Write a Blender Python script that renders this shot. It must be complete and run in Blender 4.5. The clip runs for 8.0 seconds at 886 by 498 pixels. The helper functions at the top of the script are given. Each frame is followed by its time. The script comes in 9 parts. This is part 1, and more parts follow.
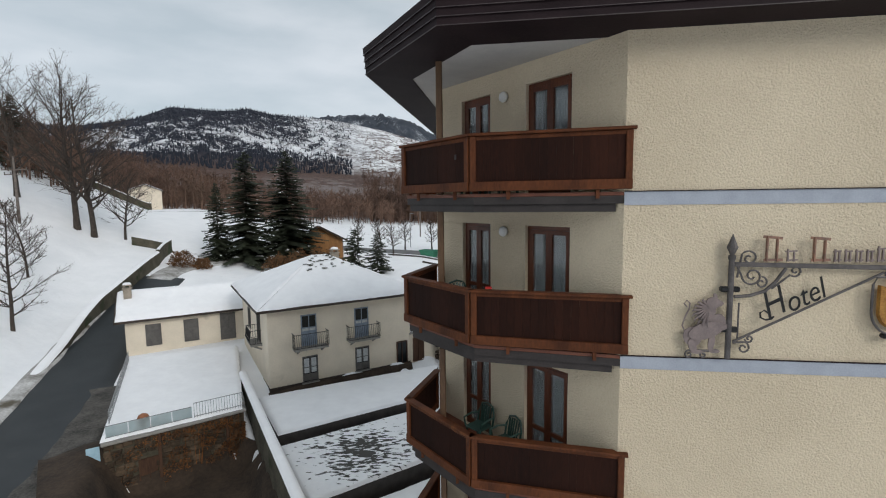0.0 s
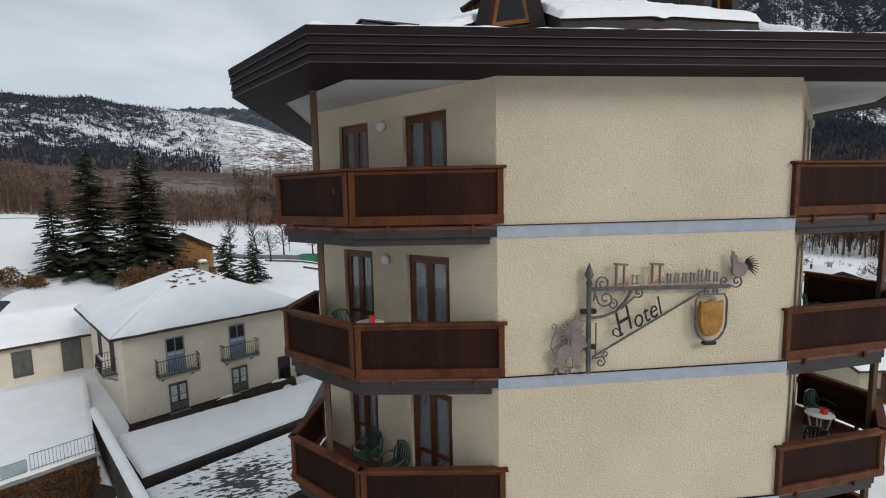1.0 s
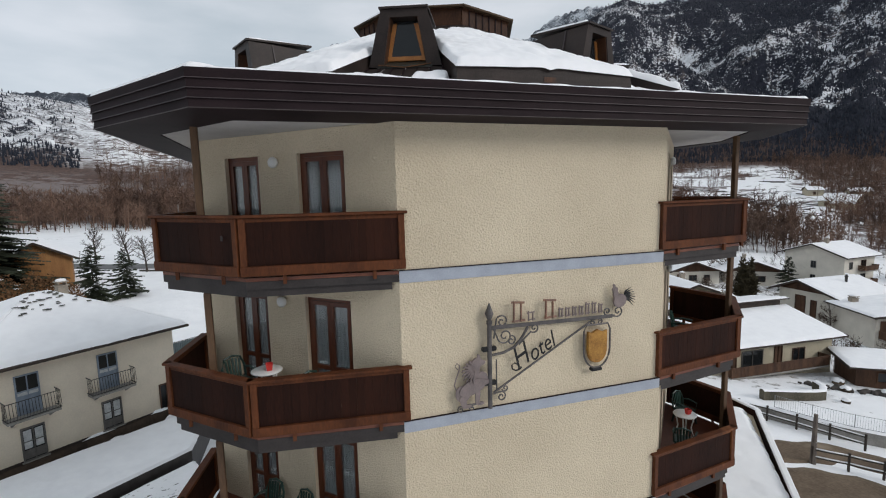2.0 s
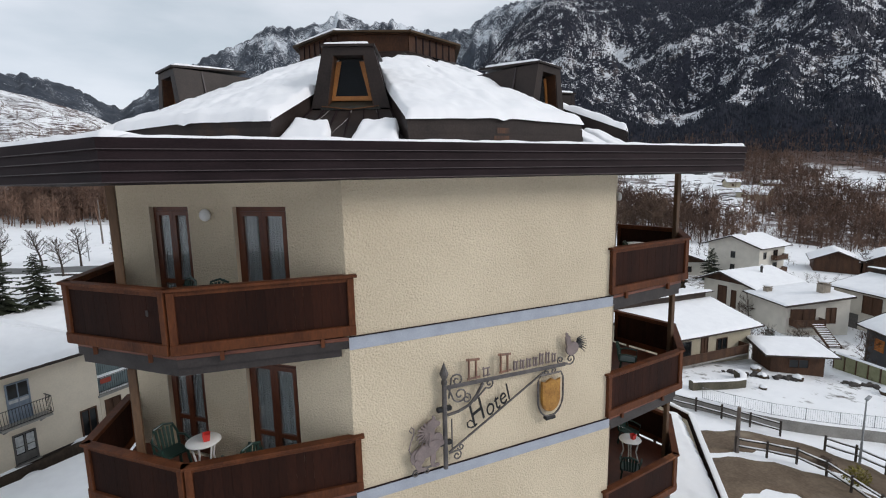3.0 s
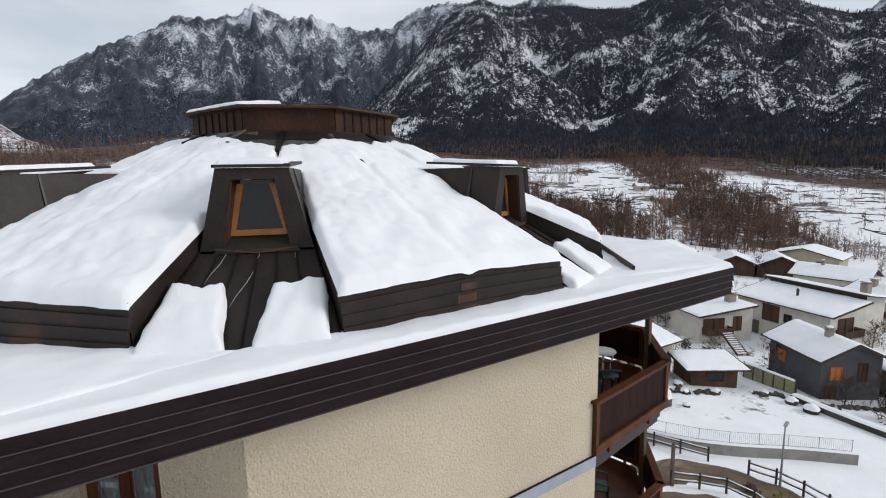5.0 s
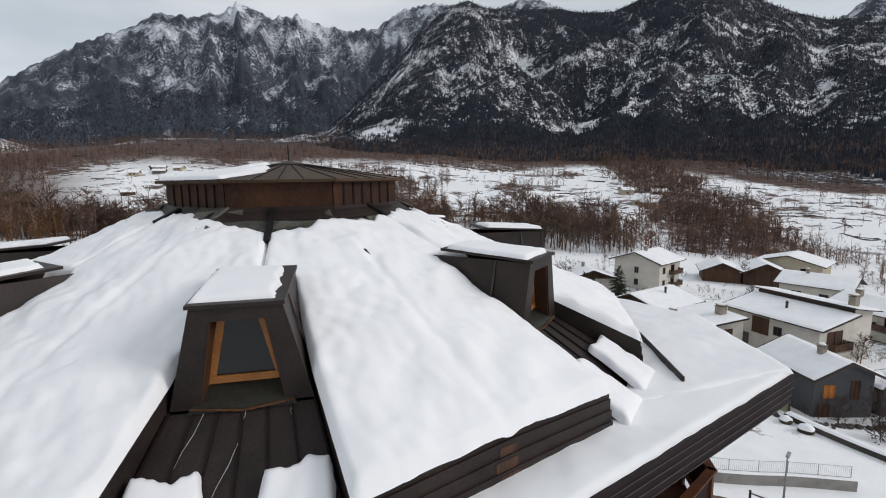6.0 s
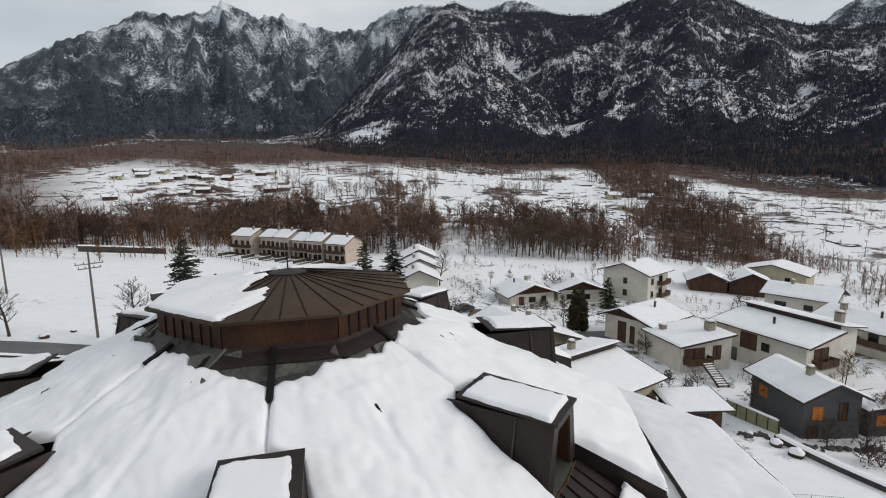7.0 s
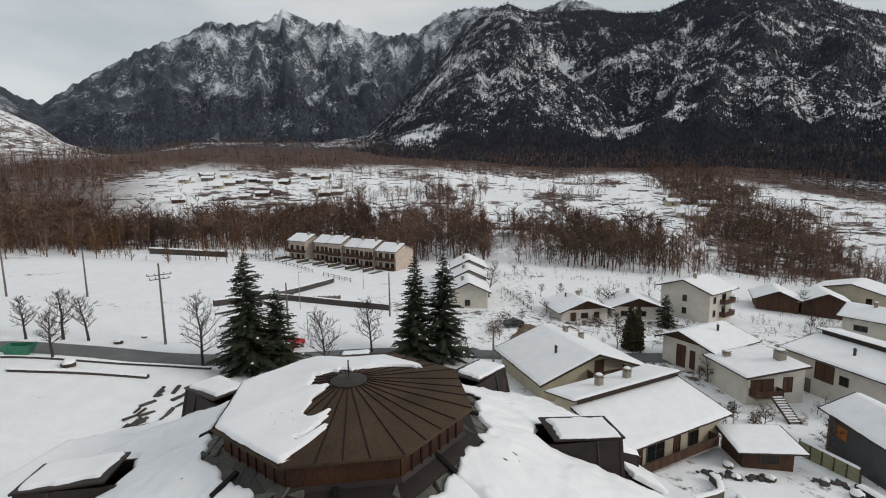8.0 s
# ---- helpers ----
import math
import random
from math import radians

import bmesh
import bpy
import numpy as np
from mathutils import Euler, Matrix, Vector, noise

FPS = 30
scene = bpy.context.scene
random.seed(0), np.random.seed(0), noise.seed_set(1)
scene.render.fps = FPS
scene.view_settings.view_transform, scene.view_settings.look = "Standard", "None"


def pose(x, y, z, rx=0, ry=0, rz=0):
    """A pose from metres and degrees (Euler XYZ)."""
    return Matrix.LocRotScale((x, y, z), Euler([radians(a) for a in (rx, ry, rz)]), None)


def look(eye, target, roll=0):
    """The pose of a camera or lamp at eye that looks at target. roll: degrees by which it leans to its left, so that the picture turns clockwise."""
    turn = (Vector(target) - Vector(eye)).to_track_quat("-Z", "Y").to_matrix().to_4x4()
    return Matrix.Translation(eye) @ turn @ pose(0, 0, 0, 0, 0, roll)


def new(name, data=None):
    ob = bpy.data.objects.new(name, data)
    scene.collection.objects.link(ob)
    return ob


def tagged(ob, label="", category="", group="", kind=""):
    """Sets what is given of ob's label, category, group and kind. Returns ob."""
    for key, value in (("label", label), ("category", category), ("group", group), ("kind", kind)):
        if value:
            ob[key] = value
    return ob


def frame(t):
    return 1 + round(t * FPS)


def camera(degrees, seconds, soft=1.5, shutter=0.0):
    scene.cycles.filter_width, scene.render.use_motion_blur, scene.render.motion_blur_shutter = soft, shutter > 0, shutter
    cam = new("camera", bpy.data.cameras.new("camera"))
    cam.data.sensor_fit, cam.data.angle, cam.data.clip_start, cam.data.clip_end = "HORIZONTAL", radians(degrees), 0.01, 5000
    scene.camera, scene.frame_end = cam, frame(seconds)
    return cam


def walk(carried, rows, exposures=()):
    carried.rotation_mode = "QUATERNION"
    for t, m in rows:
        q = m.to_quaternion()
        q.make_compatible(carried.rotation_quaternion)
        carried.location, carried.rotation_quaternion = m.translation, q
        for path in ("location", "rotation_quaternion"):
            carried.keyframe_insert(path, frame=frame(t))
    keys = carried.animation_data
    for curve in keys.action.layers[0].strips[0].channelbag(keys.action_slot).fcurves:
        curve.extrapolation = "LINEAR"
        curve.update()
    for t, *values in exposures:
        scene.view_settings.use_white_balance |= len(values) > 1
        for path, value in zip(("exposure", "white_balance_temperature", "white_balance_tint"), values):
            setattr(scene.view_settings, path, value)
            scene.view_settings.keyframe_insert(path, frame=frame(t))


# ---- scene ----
cam = camera(85.6, 8.0, 1.1)
PATH = [
    (0, (-0.002, -0.77, 9.619), (0.093, 1.217, 9.417), -0.7),
    (0.5, (0.03, -0.807, 9.909), (0.368, 1.154, 9.702), -0.9),
    (1, (0.041, -0.772, 10.276), (0.612, 1.133, 10.058), -1.2),
    (1.5, (0.056, -0.729, 10.644), (0.848, 1.094, 10.424), -1.3),
    (3, (0.262, -0.06, 12.336), (1.411, 1.551, 12.048), -1.2),
    (3.5, (0.495, 0.357, 12.934), (1.709, 1.92, 12.646), -1.2),
    (4, (0.866, 0.965, 13.518), (2.138, 2.482, 13.229), -1.3),
    (4.5, (1.255, 1.548, 14.133), (2.594, 3.005, 13.841), -1.2),
    (6, (2.416, 3.747, 16.298), (3.84, 5.121, 16.007), -0.9),
    (6.5, (2.645, 4.283, 17.405), (4.09, 5.635, 17.116), -0.8),
    (7, (2.771, 4.66, 18.615), (4.23, 5.996, 18.327), -0.8),
    (7.5, (2.84, 4.971, 19.781), (4.302, 6.305, 19.496), -0.7),
    (8, (3.06, 5.378, 20.878), (4.376, 6.857, 20.598), -0.6),
]
walk(cam, [(t, look(eye, target, roll)) for t, eye, target, roll in PATH], [(0, -0.12, 6300, 9), (1.5, -0.15, 6300, 10), (3.5, 0.05, 6250, 12), (4.5, 0.05, 6250, 12), (6.0, -0.10, 6420, 12), (7.0, -0.16, 6500, 11), (8, -0.24, 6600, 10)])

# ---- world, sun, exposure ----
world = bpy.data.worlds.new("overcast_sky")
scene.world = world
world.use_nodes = True
wn, wl = world.node_tree.nodes, world.node_tree.links
wn.clear()
w_out = wn.new("ShaderNodeOutputWorld")
w_bg = wn.new("ShaderNodeBackground")
w_sky = wn.new("ShaderNodeTexSky")
w_sky.sky_type = "NISHITA"
w_sky.sun_disc = False
w_sky.sun_elevation, w_sky.sun_rotation = radians(27), radians(146)
w_sky.altitude, w_sky.air_density, w_sky.dust_density = 900, 1.0, 2.0
w_scale = wn.new("ShaderNodeVectorMath")
w_scale.operation = "SCALE"
w_scale.inputs["Scale"].default_value = 0.10
w_co = wn.new("ShaderNodeTexCoord")
w_map = wn.new("ShaderNodeMapping")
w_map.inputs["Scale"].default_value = (1.2, 1.2, 4.0)
w_noise = wn.new("ShaderNodeTexNoise")
w_noise.inputs["Scale"].default_value = 2.6
w_noise.inputs["Detail"].default_value = 6
w_ramp = wn.new("ShaderNodeValToRGB")
w_ramp.color_ramp.elements[0].position, w_ramp.color_ramp.elements[1].position = 0.36, 0.68
w_ramp.color_ramp.elements[0].color = (0.62, 0.68, 0.705, 1)
w_ramp.color_ramp.elements[1].color = (0.86, 0.885, 0.90, 1)
w_mix = wn.new("ShaderNodeMix")
w_mix.data_type = "RGBA"
w_mix.inputs["Factor"].default_value = 0.82
wl.new(w_co.outputs["Generated"], w_map.inputs["Vector"])
wl.new(w_map.outputs["Vector"], w_noise.inputs["Vector"])
wl.new(w_noise.outputs["Fac"], w_ramp.inputs["Fac"])
wl.new(w_sky.outputs["Color"], w_scale.inputs[0])
wl.new(w_scale.outputs["Vector"], w_mix.inputs["A"])
wl.new(w_ramp.outputs["Color"], w_mix.inputs["B"])
wl.new(w_mix.outputs["Result"], w_bg.inputs["Color"])
w_bg.inputs["Strength"].default_value = 1.0
wl.new(w_bg.outputs["Background"], w_out.inputs["Surface"])

sun_data = bpy.data.lights.new("sun", "SUN")
sun_data.energy, sun_data.angle, sun_data.color = 1.5, radians(22), (1.0, 0.95, 0.89)
sun = new("sun", sun_data)
sun.matrix_world = look((40, -50, 60), (40 - 0.52, -50 + 0.78, 60 - 0.47))


# ---- materials ----
def material(name, dark, light, scale=2.0, rough=0.8, bump=0.0, fine=40.0, metal=0.0, stretch=(1, 1, 1), stain=None, stain_at=0.62, spec=0.4, vary=0.0, lo=0.35, hi=0.65):
    """A surface with a slow and a fine variation between two colours, relief and optional stains."""
    m = bpy.data.materials.new(name)
    m.use_nodes = True
    nodes, links = m.node_tree.nodes, m.node_tree.links
    bsdf = nodes["Principled BSDF"]
    bsdf.inputs["Roughness"].default_value = rough
    bsdf.inputs["Metallic"].default_value = metal
    bsdf.inputs["Specular IOR Level"].default_value = spec
    geo = nodes.new("ShaderNodeNewGeometry")
    mapping = nodes.new("ShaderNodeMapping")
    mapping.inputs["Scale"].default_value = stretch
    links.new(geo.outputs["Position"], mapping.inputs["Vector"])
    big = nodes.new("ShaderNodeTexNoise")
    big.inputs["Scale"].default_value, big.inputs["Detail"].default_value = scale, 5
    small = nodes.new("ShaderNodeTexNoise")
    small.inputs["Scale"].default_value, small.inputs["Detail"].default_value = fine, 3
    for n in (big, small):
        links.new(mapping.outputs["Vector"], n.inputs["Vector"])
    add = nodes.new("ShaderNodeMath")
    add.operation = "MULTIPLY_ADD"
    add.inputs[1].default_value = 0.4
    links.new(small.outputs["Fac"], add.inputs[0])
    half = nodes.new("ShaderNodeMath")
    half.operation = "MULTIPLY"
    half.inputs[1].default_value = 0.6
    links.new(big.outputs["Fac"], half.inputs[0])
    links.new(half.outputs[0], add.inputs[2])
    ramp = nodes.new("ShaderNodeMapRange")
    ramp.inputs["From Min"].default_value, ramp.inputs["From Max"].default_value = lo, hi
    links.new(add.outputs[0], ramp.inputs["Value"])
    mix = nodes.new("ShaderNodeMix")
    mix.data_type = "RGBA"
    mix.inputs["A"].default_value = (*dark, 1)
    mix.inputs["B"].default_value = (*light, 1)
    links.new(ramp.outputs["Result"], mix.inputs["Factor"])
    colour = mix.outputs["Result"]
    if stain:
        third = nodes.new("ShaderNodeTexNoise")
        third.inputs["Scale"].default_value, third.inputs["Detail"].default_value = scale * 0.45, 8
        links.new(mapping.outputs["Vector"], third.inputs["Vector"])
        cut = nodes.new("ShaderNodeMapRange")
        cut.inputs["From Min"].default_value, cut.inputs["From Max"].default_value = stain_at, stain_at + 0.08
        links.new(third.outputs["Fac"], cut.inputs["Value"])
        over = nodes.new("ShaderNodeMix")
        over.data_type = "RGBA"
        links.new(cut.outputs["Result"], over.inputs["Factor"])
        links.new(colour, over.inputs["A"])
        over.inputs["B"].default_value = (*stain, 1)
        colour = over.outputs["Result"]
    if vary:
        info = nodes.new("ShaderNodeObjectInfo")
        span = nodes.new("ShaderNodeMapRange")
        span.inputs["To Min"].default_value, span.inputs["To Max"].default_value = 1 - vary, 1 + vary
        links.new(info.outputs["Random"], span.inputs["Value"])
        hsv = nodes.new("ShaderNodeHueSaturation")
        links.new(span.outputs["Result"], hsv.inputs["Value"])
        links.new(colour, hsv.inputs["Color"])
        colour = hsv.outputs["Color"]
    links.new(colour, bsdf.inputs["Base Color"])
    if bump:
        bn = nodes.new("ShaderNodeBump")
        bn.inputs["Strength"].default_value = 1.0
        bn.inputs["Distance"].default_value = bump
        links.new(small.outputs["Fac"], bn.inputs["Height"])
        links.new(bn.outputs["Normal"], bsdf.inputs["Normal"])
    return m


STUCCO = material("cream_stucco", (0.50, 0.417, 0.298), (0.71, 0.612, 0.455), 0.5, 0.92, 0.038, 30, stain=(0.53, 0.43, 0.29), stain_at=0.62, lo=0.25, hi=0.75)
BAND = material("blue_grey_paint", (0.28, 0.305, 0.355), (0.36, 0.39, 0.445), 3, 0.7, 0.002, 50)
SOFFIT = material("white_soffit", (0.44, 0.42, 0.41), (0.54, 0.52, 0.50), 1.5, 0.8, 0.002, 40)
FASCIA = material("brown_sheet_metal", (0.0110, 0.0066, 0.0076), (0.023, 0.0140, 0.0158), 1.5, 0.66, 0.002, 25, spec=0.12, stretch=(1, 1, 3))
# paler lines along the edges of the sheets
FASCIA_LIGHT = material("pale_sheet_edge", (0.034, 0.025, 0.027), (0.066, 0.050, 0.050), 3, 0.5)
# near-black colour for bars that stand in for dark gaps in the roof snow
GAP_BLACK = material("black_gap_strip", (0.006, 0.0055, 0.0055), (0.014, 0.0125, 0.012), 4, 0.6, 0.002, 30, spec=0.15)
SEAM_METAL = material("dark_seam_metal", (0.0165, 0.0122, 0.0112), (0.038, 0.0272, 0.0235), 1.8, 0.48, 0.002, 30, spec=0.22, stain=(0.075, 0.038, 0.02), stain_at=0.64)
COPPER = material("rusty_brown_copper", (0.022, 0.0095, 0.0052), (0.070, 0.029, 0.0125), 1.6, 0.5, 0.002, 20, stretch=(1, 1, 0.5), metal=0.1, spec=0.2)
LANTERN_ROOF = material("weathered_copper_roof", (0.034, 0.020, 0.010), (0.080, 0.050, 0.027), 0.9, 0.6, 0.002, 25, spec=0.2, stain=(0.022, 0.014, 0.009), stain_at=0.58)
LEAD = material("dull_lead_cap", (0.030, 0.026, 0.022), (0.062, 0.054, 0.047), 3.0, 0.6, 0.002, 30, spec=0.2)
GREEN_SHEET = material("green_grey_sill_sheet", (0.016, 0.017, 0.013), (0.040, 0.037, 0.026), 2.5, 0.5, 0.002, 30, stain=(0.07, 0.030, 0.012), stain_at=0.66)
RUST = material("orange_rust", (0.055, 0.024, 0.010), (0.17, 0.070, 0.024), 5.0, 0.8, 0.004, 40)
RUST_BROWN = material("rust_brown_lining", (0.030, 0.013, 0.007), (0.085, 0.034, 0.013), 2.5, 0.6, 0.002, 25)
RUST_RUN = material("rust_run_sheet", (0.026, 0.018, 0.016), (0.12, 0.05, 0.022), 9.0, 0.75, 0.003, 40, stretch=(1, 1, 0.12), stain=(0.24, 0.19, 0.15), stain_at=0.68)
LIME = material("pale_lime_run", (0.30, 0.28, 0.27), (0.46, 0.44, 0.43), 8, 0.9)
SLATE = material("grey_slate", (0.036, 0.036, 0.030), (0.105, 0.100, 0.083), 1.5, 0.6, 0.01, 14, vary=0.55, stain=(0.055, 0.058, 0.035), stain_at=0.56)
RAIL_WOOD = material("red_brown_timber", (0.048, 0.0150, 0.0060), (0.125, 0.0405, 0.0140), 2.5, 0.6, 0.003, 30, stretch=(1, 1, 0.3), stain=(0.22, 0.085, 0.032), stain_at=0.66, spec=0.18)
PLANK_WOOD = material("dark_stained_planks", (0.011, 0.0040, 0.0026), (0.032, 0.0102, 0.0054), 0.8, 0.7, 0.003, 40, stretch=(1, 1, 0.15), vary=0.16, spec=0.12)
POST_WOOD = material("brown_post_timber", (0.055, 0.028, 0.014), (0.12, 0.066, 0.032), 2.0, 0.6, 0.003, 30, stretch=(1, 1, 0.2))
SLAB_METAL = material("grey_brown_slab_edge", (0.018, 0.014, 0.013), (0.042, 0.034, 0.032), 2.0, 0.6, 0.002, 25)
TILE_RED = material("red_brown_floor_tiles", (0.11, 0.035, 0.02), (0.18, 0.06, 0.03), 3.0, 0.45, 0.002, 30)
DOOR_WOOD = material("varnished_door_wood", (0.06, 0.016, 0.007), (0.14, 0.042, 0.016), 3.0, 0.4, 0.002, 30, stretch=(1, 1, 0.2))
ORANGE_WOOD = material("orange_pine_frame", (0.30, 0.11, 0.025), (0.48, 0.20, 0.05), 3.0, 0.5, 0.002, 30)
# vertical streaks put the shade of the curtain's folds into its colour
CURTAIN = material("sheer_grey_curtain", (0.025, 0.03, 0.03), (0.26, 0.27, 0.265), 3.0, 0.9, 0.01, 16, stretch=(1, 1, 0.03))
# dark wall colour that holds the dimness of the rooms behind the glass
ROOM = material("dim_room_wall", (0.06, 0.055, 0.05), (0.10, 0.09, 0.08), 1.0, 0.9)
REVEAL = material("pale_door_reveal", (0.52, 0.46, 0.36), (0.62, 0.55, 0.44), 2, 0.8)
WHITE_PLASTIC = material("white_plastic", (0.68, 0.68, 0.66), (0.78, 0.78, 0.76), 4, 0.35)
GREEN_PLASTIC = material("dark_green_plastic", (0.013, 0.036, 0.029), (0.026, 0.058, 0.046), 4, 0.35)
RED_PLASTIC = material("red_pot", (0.50, 0.03, 0.025), (0.62, 0.05, 0.04), 4, 0.4)
IRON = material("wrought_iron", (0.065, 0.060, 0.060), (0.135, 0.122, 0.118), 6, 0.5, 0.002, 40, metal=0.4)
BLACK_IRON = material("black_iron", (0.008, 0.008, 0.009), (0.02, 0.02, 0.021), 6, 0.45, metal=0.3)
SIGN_BROWN = material("faded_bronze_letters", (0.14, 0.10, 0.085), (0.33, 0.17, 0.11), 5, 0.6, metal=0.2)
SIGN_GREY = material("cut_sheet_steel", (0.16, 0.13, 0.125), (0.25, 0.20, 0.19), 6, 0.55, metal=0.3)
SHIELD = material("ochre_shield", (0.20, 0.085, 0.015), (0.46, 0.24, 0.05), 5, 0.4, metal=0.2)
SNOW = material("fresh_snow", (0.86, 0.86, 0.875), (0.93, 0.93, 0.94), 0.7, 0.65, 0.02, 2.2, spec=0.25)


def glass_material():
    m = bpy.data.materials.new("window_glass")
    m.use_nodes = True
    b = m.node_tree.nodes["Principled BSDF"]
    b.inputs["Base Color"].default_value = (0.9, 0.95, 0.95, 1)
    b.inputs["Roughness"].default_value = 0.03
    b.inputs["Transmission Weight"].default_value = 0.9
    b.inputs["IOR"].default_value = 1.5
    return m


def pane_material(name, tint):
    """Glossy opaque pane reflecting the sky; the dark room is put into its tint."""
    m = material(name, tuple(c * 0.7 for c in tint), tint, 1.5, 0.06, spec=0.38)
    return m


GLASS = glass_material()
DARK_PANE = pane_material("dark_window_pane", (0.018, 0.020, 0.022))


# ---- mesh helpers ----
def part(name, bm, mat, parent=None, label="", smooth=False):
    bmesh.ops.recalc_face_normals(bm, faces=bm.faces[:])
    me = bpy.data.meshes.new(name)
    bm.to_mesh(me)
    bm.free()
    for m in (mat if isinstance(mat, (list, tuple)) else (mat,)):
        me.materials.append(m)
    if smooth:
        me.shade_smooth()
    ob = new(name, me)
    if parent is not None:
        ob.parent = parent
    if label:
        ob["label"] = label
    return ob


def raw(name, verts, faces, mat, parent=None, label="", smooth=False):
    me = bpy.data.meshes.new(name)
    me.from_pydata(verts, [], faces)
    for m in (mat if isinstance(mat, (list, tuple)) else (mat,)):
        me.materials.append(m)
    if smooth:
        me.shade_smooth()
    me.update()
    ob = new(name, me)
    if parent is not None:
        ob.parent = parent
    if label:
        ob["label"] = label
    return ob


def thing(name, label, category, group="", kind="", m=None):
    ob = new(name)
    if m is not None:
        ob.matrix_world = m
    return tagged(ob, label, category, group, kind)


def box(bm, c, s, m=None, bevel=0.0):
    """A box of size s about c, under the matrix m, with its edges softened by bevel."""
    got = bmesh.ops.create_cube(bm, size=1.0)["verts"]
    for v in got:
        v.co = Vector((c[0] + v.co.x * s[0], c[1] + v.co.y * s[1], c[2] + v.co.z * s[2]))
    if bevel:
        edges = list({e for v in got for e in v.link_edges})
        out = bmesh.ops.bevel(bm, geom=edges, offset=bevel, segments=1, affect="EDGES", profile=0.6)
        got = out["verts"] + [v for v in got if v.is_valid]
        got = list({v for v in got if v.is_valid})
    if m is not None:
        for v in got:
            v.co = m @ v.co
    return got


def beam(bm, p, q, w, h, bevel=0.0, up=(0, 0, 1)):
    """A bar from p to q, w wide and h high."""
    p, q = Vector(p), Vector(q)
    d = q - p
    x = d.normalized()
    upv = Vector(up)
    if abs(x.dot(upv)) > 0.98:
        upv = Vector((0, 1, 0))
    y = upv.cross(x).normalized()
    z = x.cross(y)
    m = Matrix((x, y, z)).transposed().to_4x4()
    m.translation = (p + q) / 2
    return box(bm, (0, 0, 0), (d.length, w, h), m, bevel)


def prism(bm, poly, z0, z1):
    """An upright prism over a plan polygon; z0 and z1 may be lists, a height a corner."""
    n = len(poly)
    a = [bm.verts.new((x, y, z0[i] if isinstance(z0, (list, tuple)) else z0)) for i, (x, y) in enumerate(poly)]
    b = [bm.verts.new((x, y, z1[i] if isinstance(z1, (list, tuple)) else z1)) for i, (x, y) in enumerate(poly)]
    bm.faces.new(a[::-1])
    bm.faces.new(b)
    for i in range(n):
        j = (i + 1) % n
        bm.faces.new((a[i], a[j], b[j], b[i]))


def tube(bm, pts, r, sides=8, taper=None, closed=False):
    """A round bar along points; taper: a factor a point."""
    pts = [Vector(p) for p in pts]
    rings = []
    n = len(pts)
    for i, p in enumerate(pts):
        if closed:
            d = pts[(i + 1) % n] - pts[i - 1]
        else:
            d = pts[min(i + 1, n - 1)] - pts[max(i - 1, 0)]
        d = d.normalized() if d.length else Vector((0, 0, 1))
        ref = Vector((0, 0, 1)) if abs(d.z) < 0.9 else Vector((1, 0, 0))
        x = d.cross(ref).normalized()
        y = d.cross(x)
        k = r * (taper[i] if taper else 1)
        rings.append([bm.verts.new(p + (x * math.cos(a) + y * math.sin(a)) * k) for a in (2 * math.pi * s / sides for s in range(sides))])
    for i in range(n if closed else n - 1):
        a, b = rings[i], rings[(i + 1) % n]
        for s in range(sides):
            t = (s + 1) % sides
            bm.faces.new((a[s], a[t], b[t], b[s]))
    if not closed:
        bm.faces.new(rings[0][::-1])
        bm.faces.new(rings[-1])


def lathe(bm, profile, centre=(0, 0, 0), sides=16):
    """A turned shape from (radius, height) pairs."""
    c = Vector(centre)
    rings = [[bm.verts.new(c + Vector((r * math.cos(a), r * math.sin(a), z))) for a in (2 * math.pi * s / sides for s in range(sides))] for r, z in profile]
    for a, b in zip(rings, rings[1:]):
        for s in range(sides):
            t = (s + 1) % sides
            bm.faces.new((a[s], a[t], b[t], b[s]))
    bm.faces.new(rings[0][::-1])
    bm.faces.new(rings[-1])


def nz(x, y=0.0, z=0.0):
    return noise.noise((x, y, z))


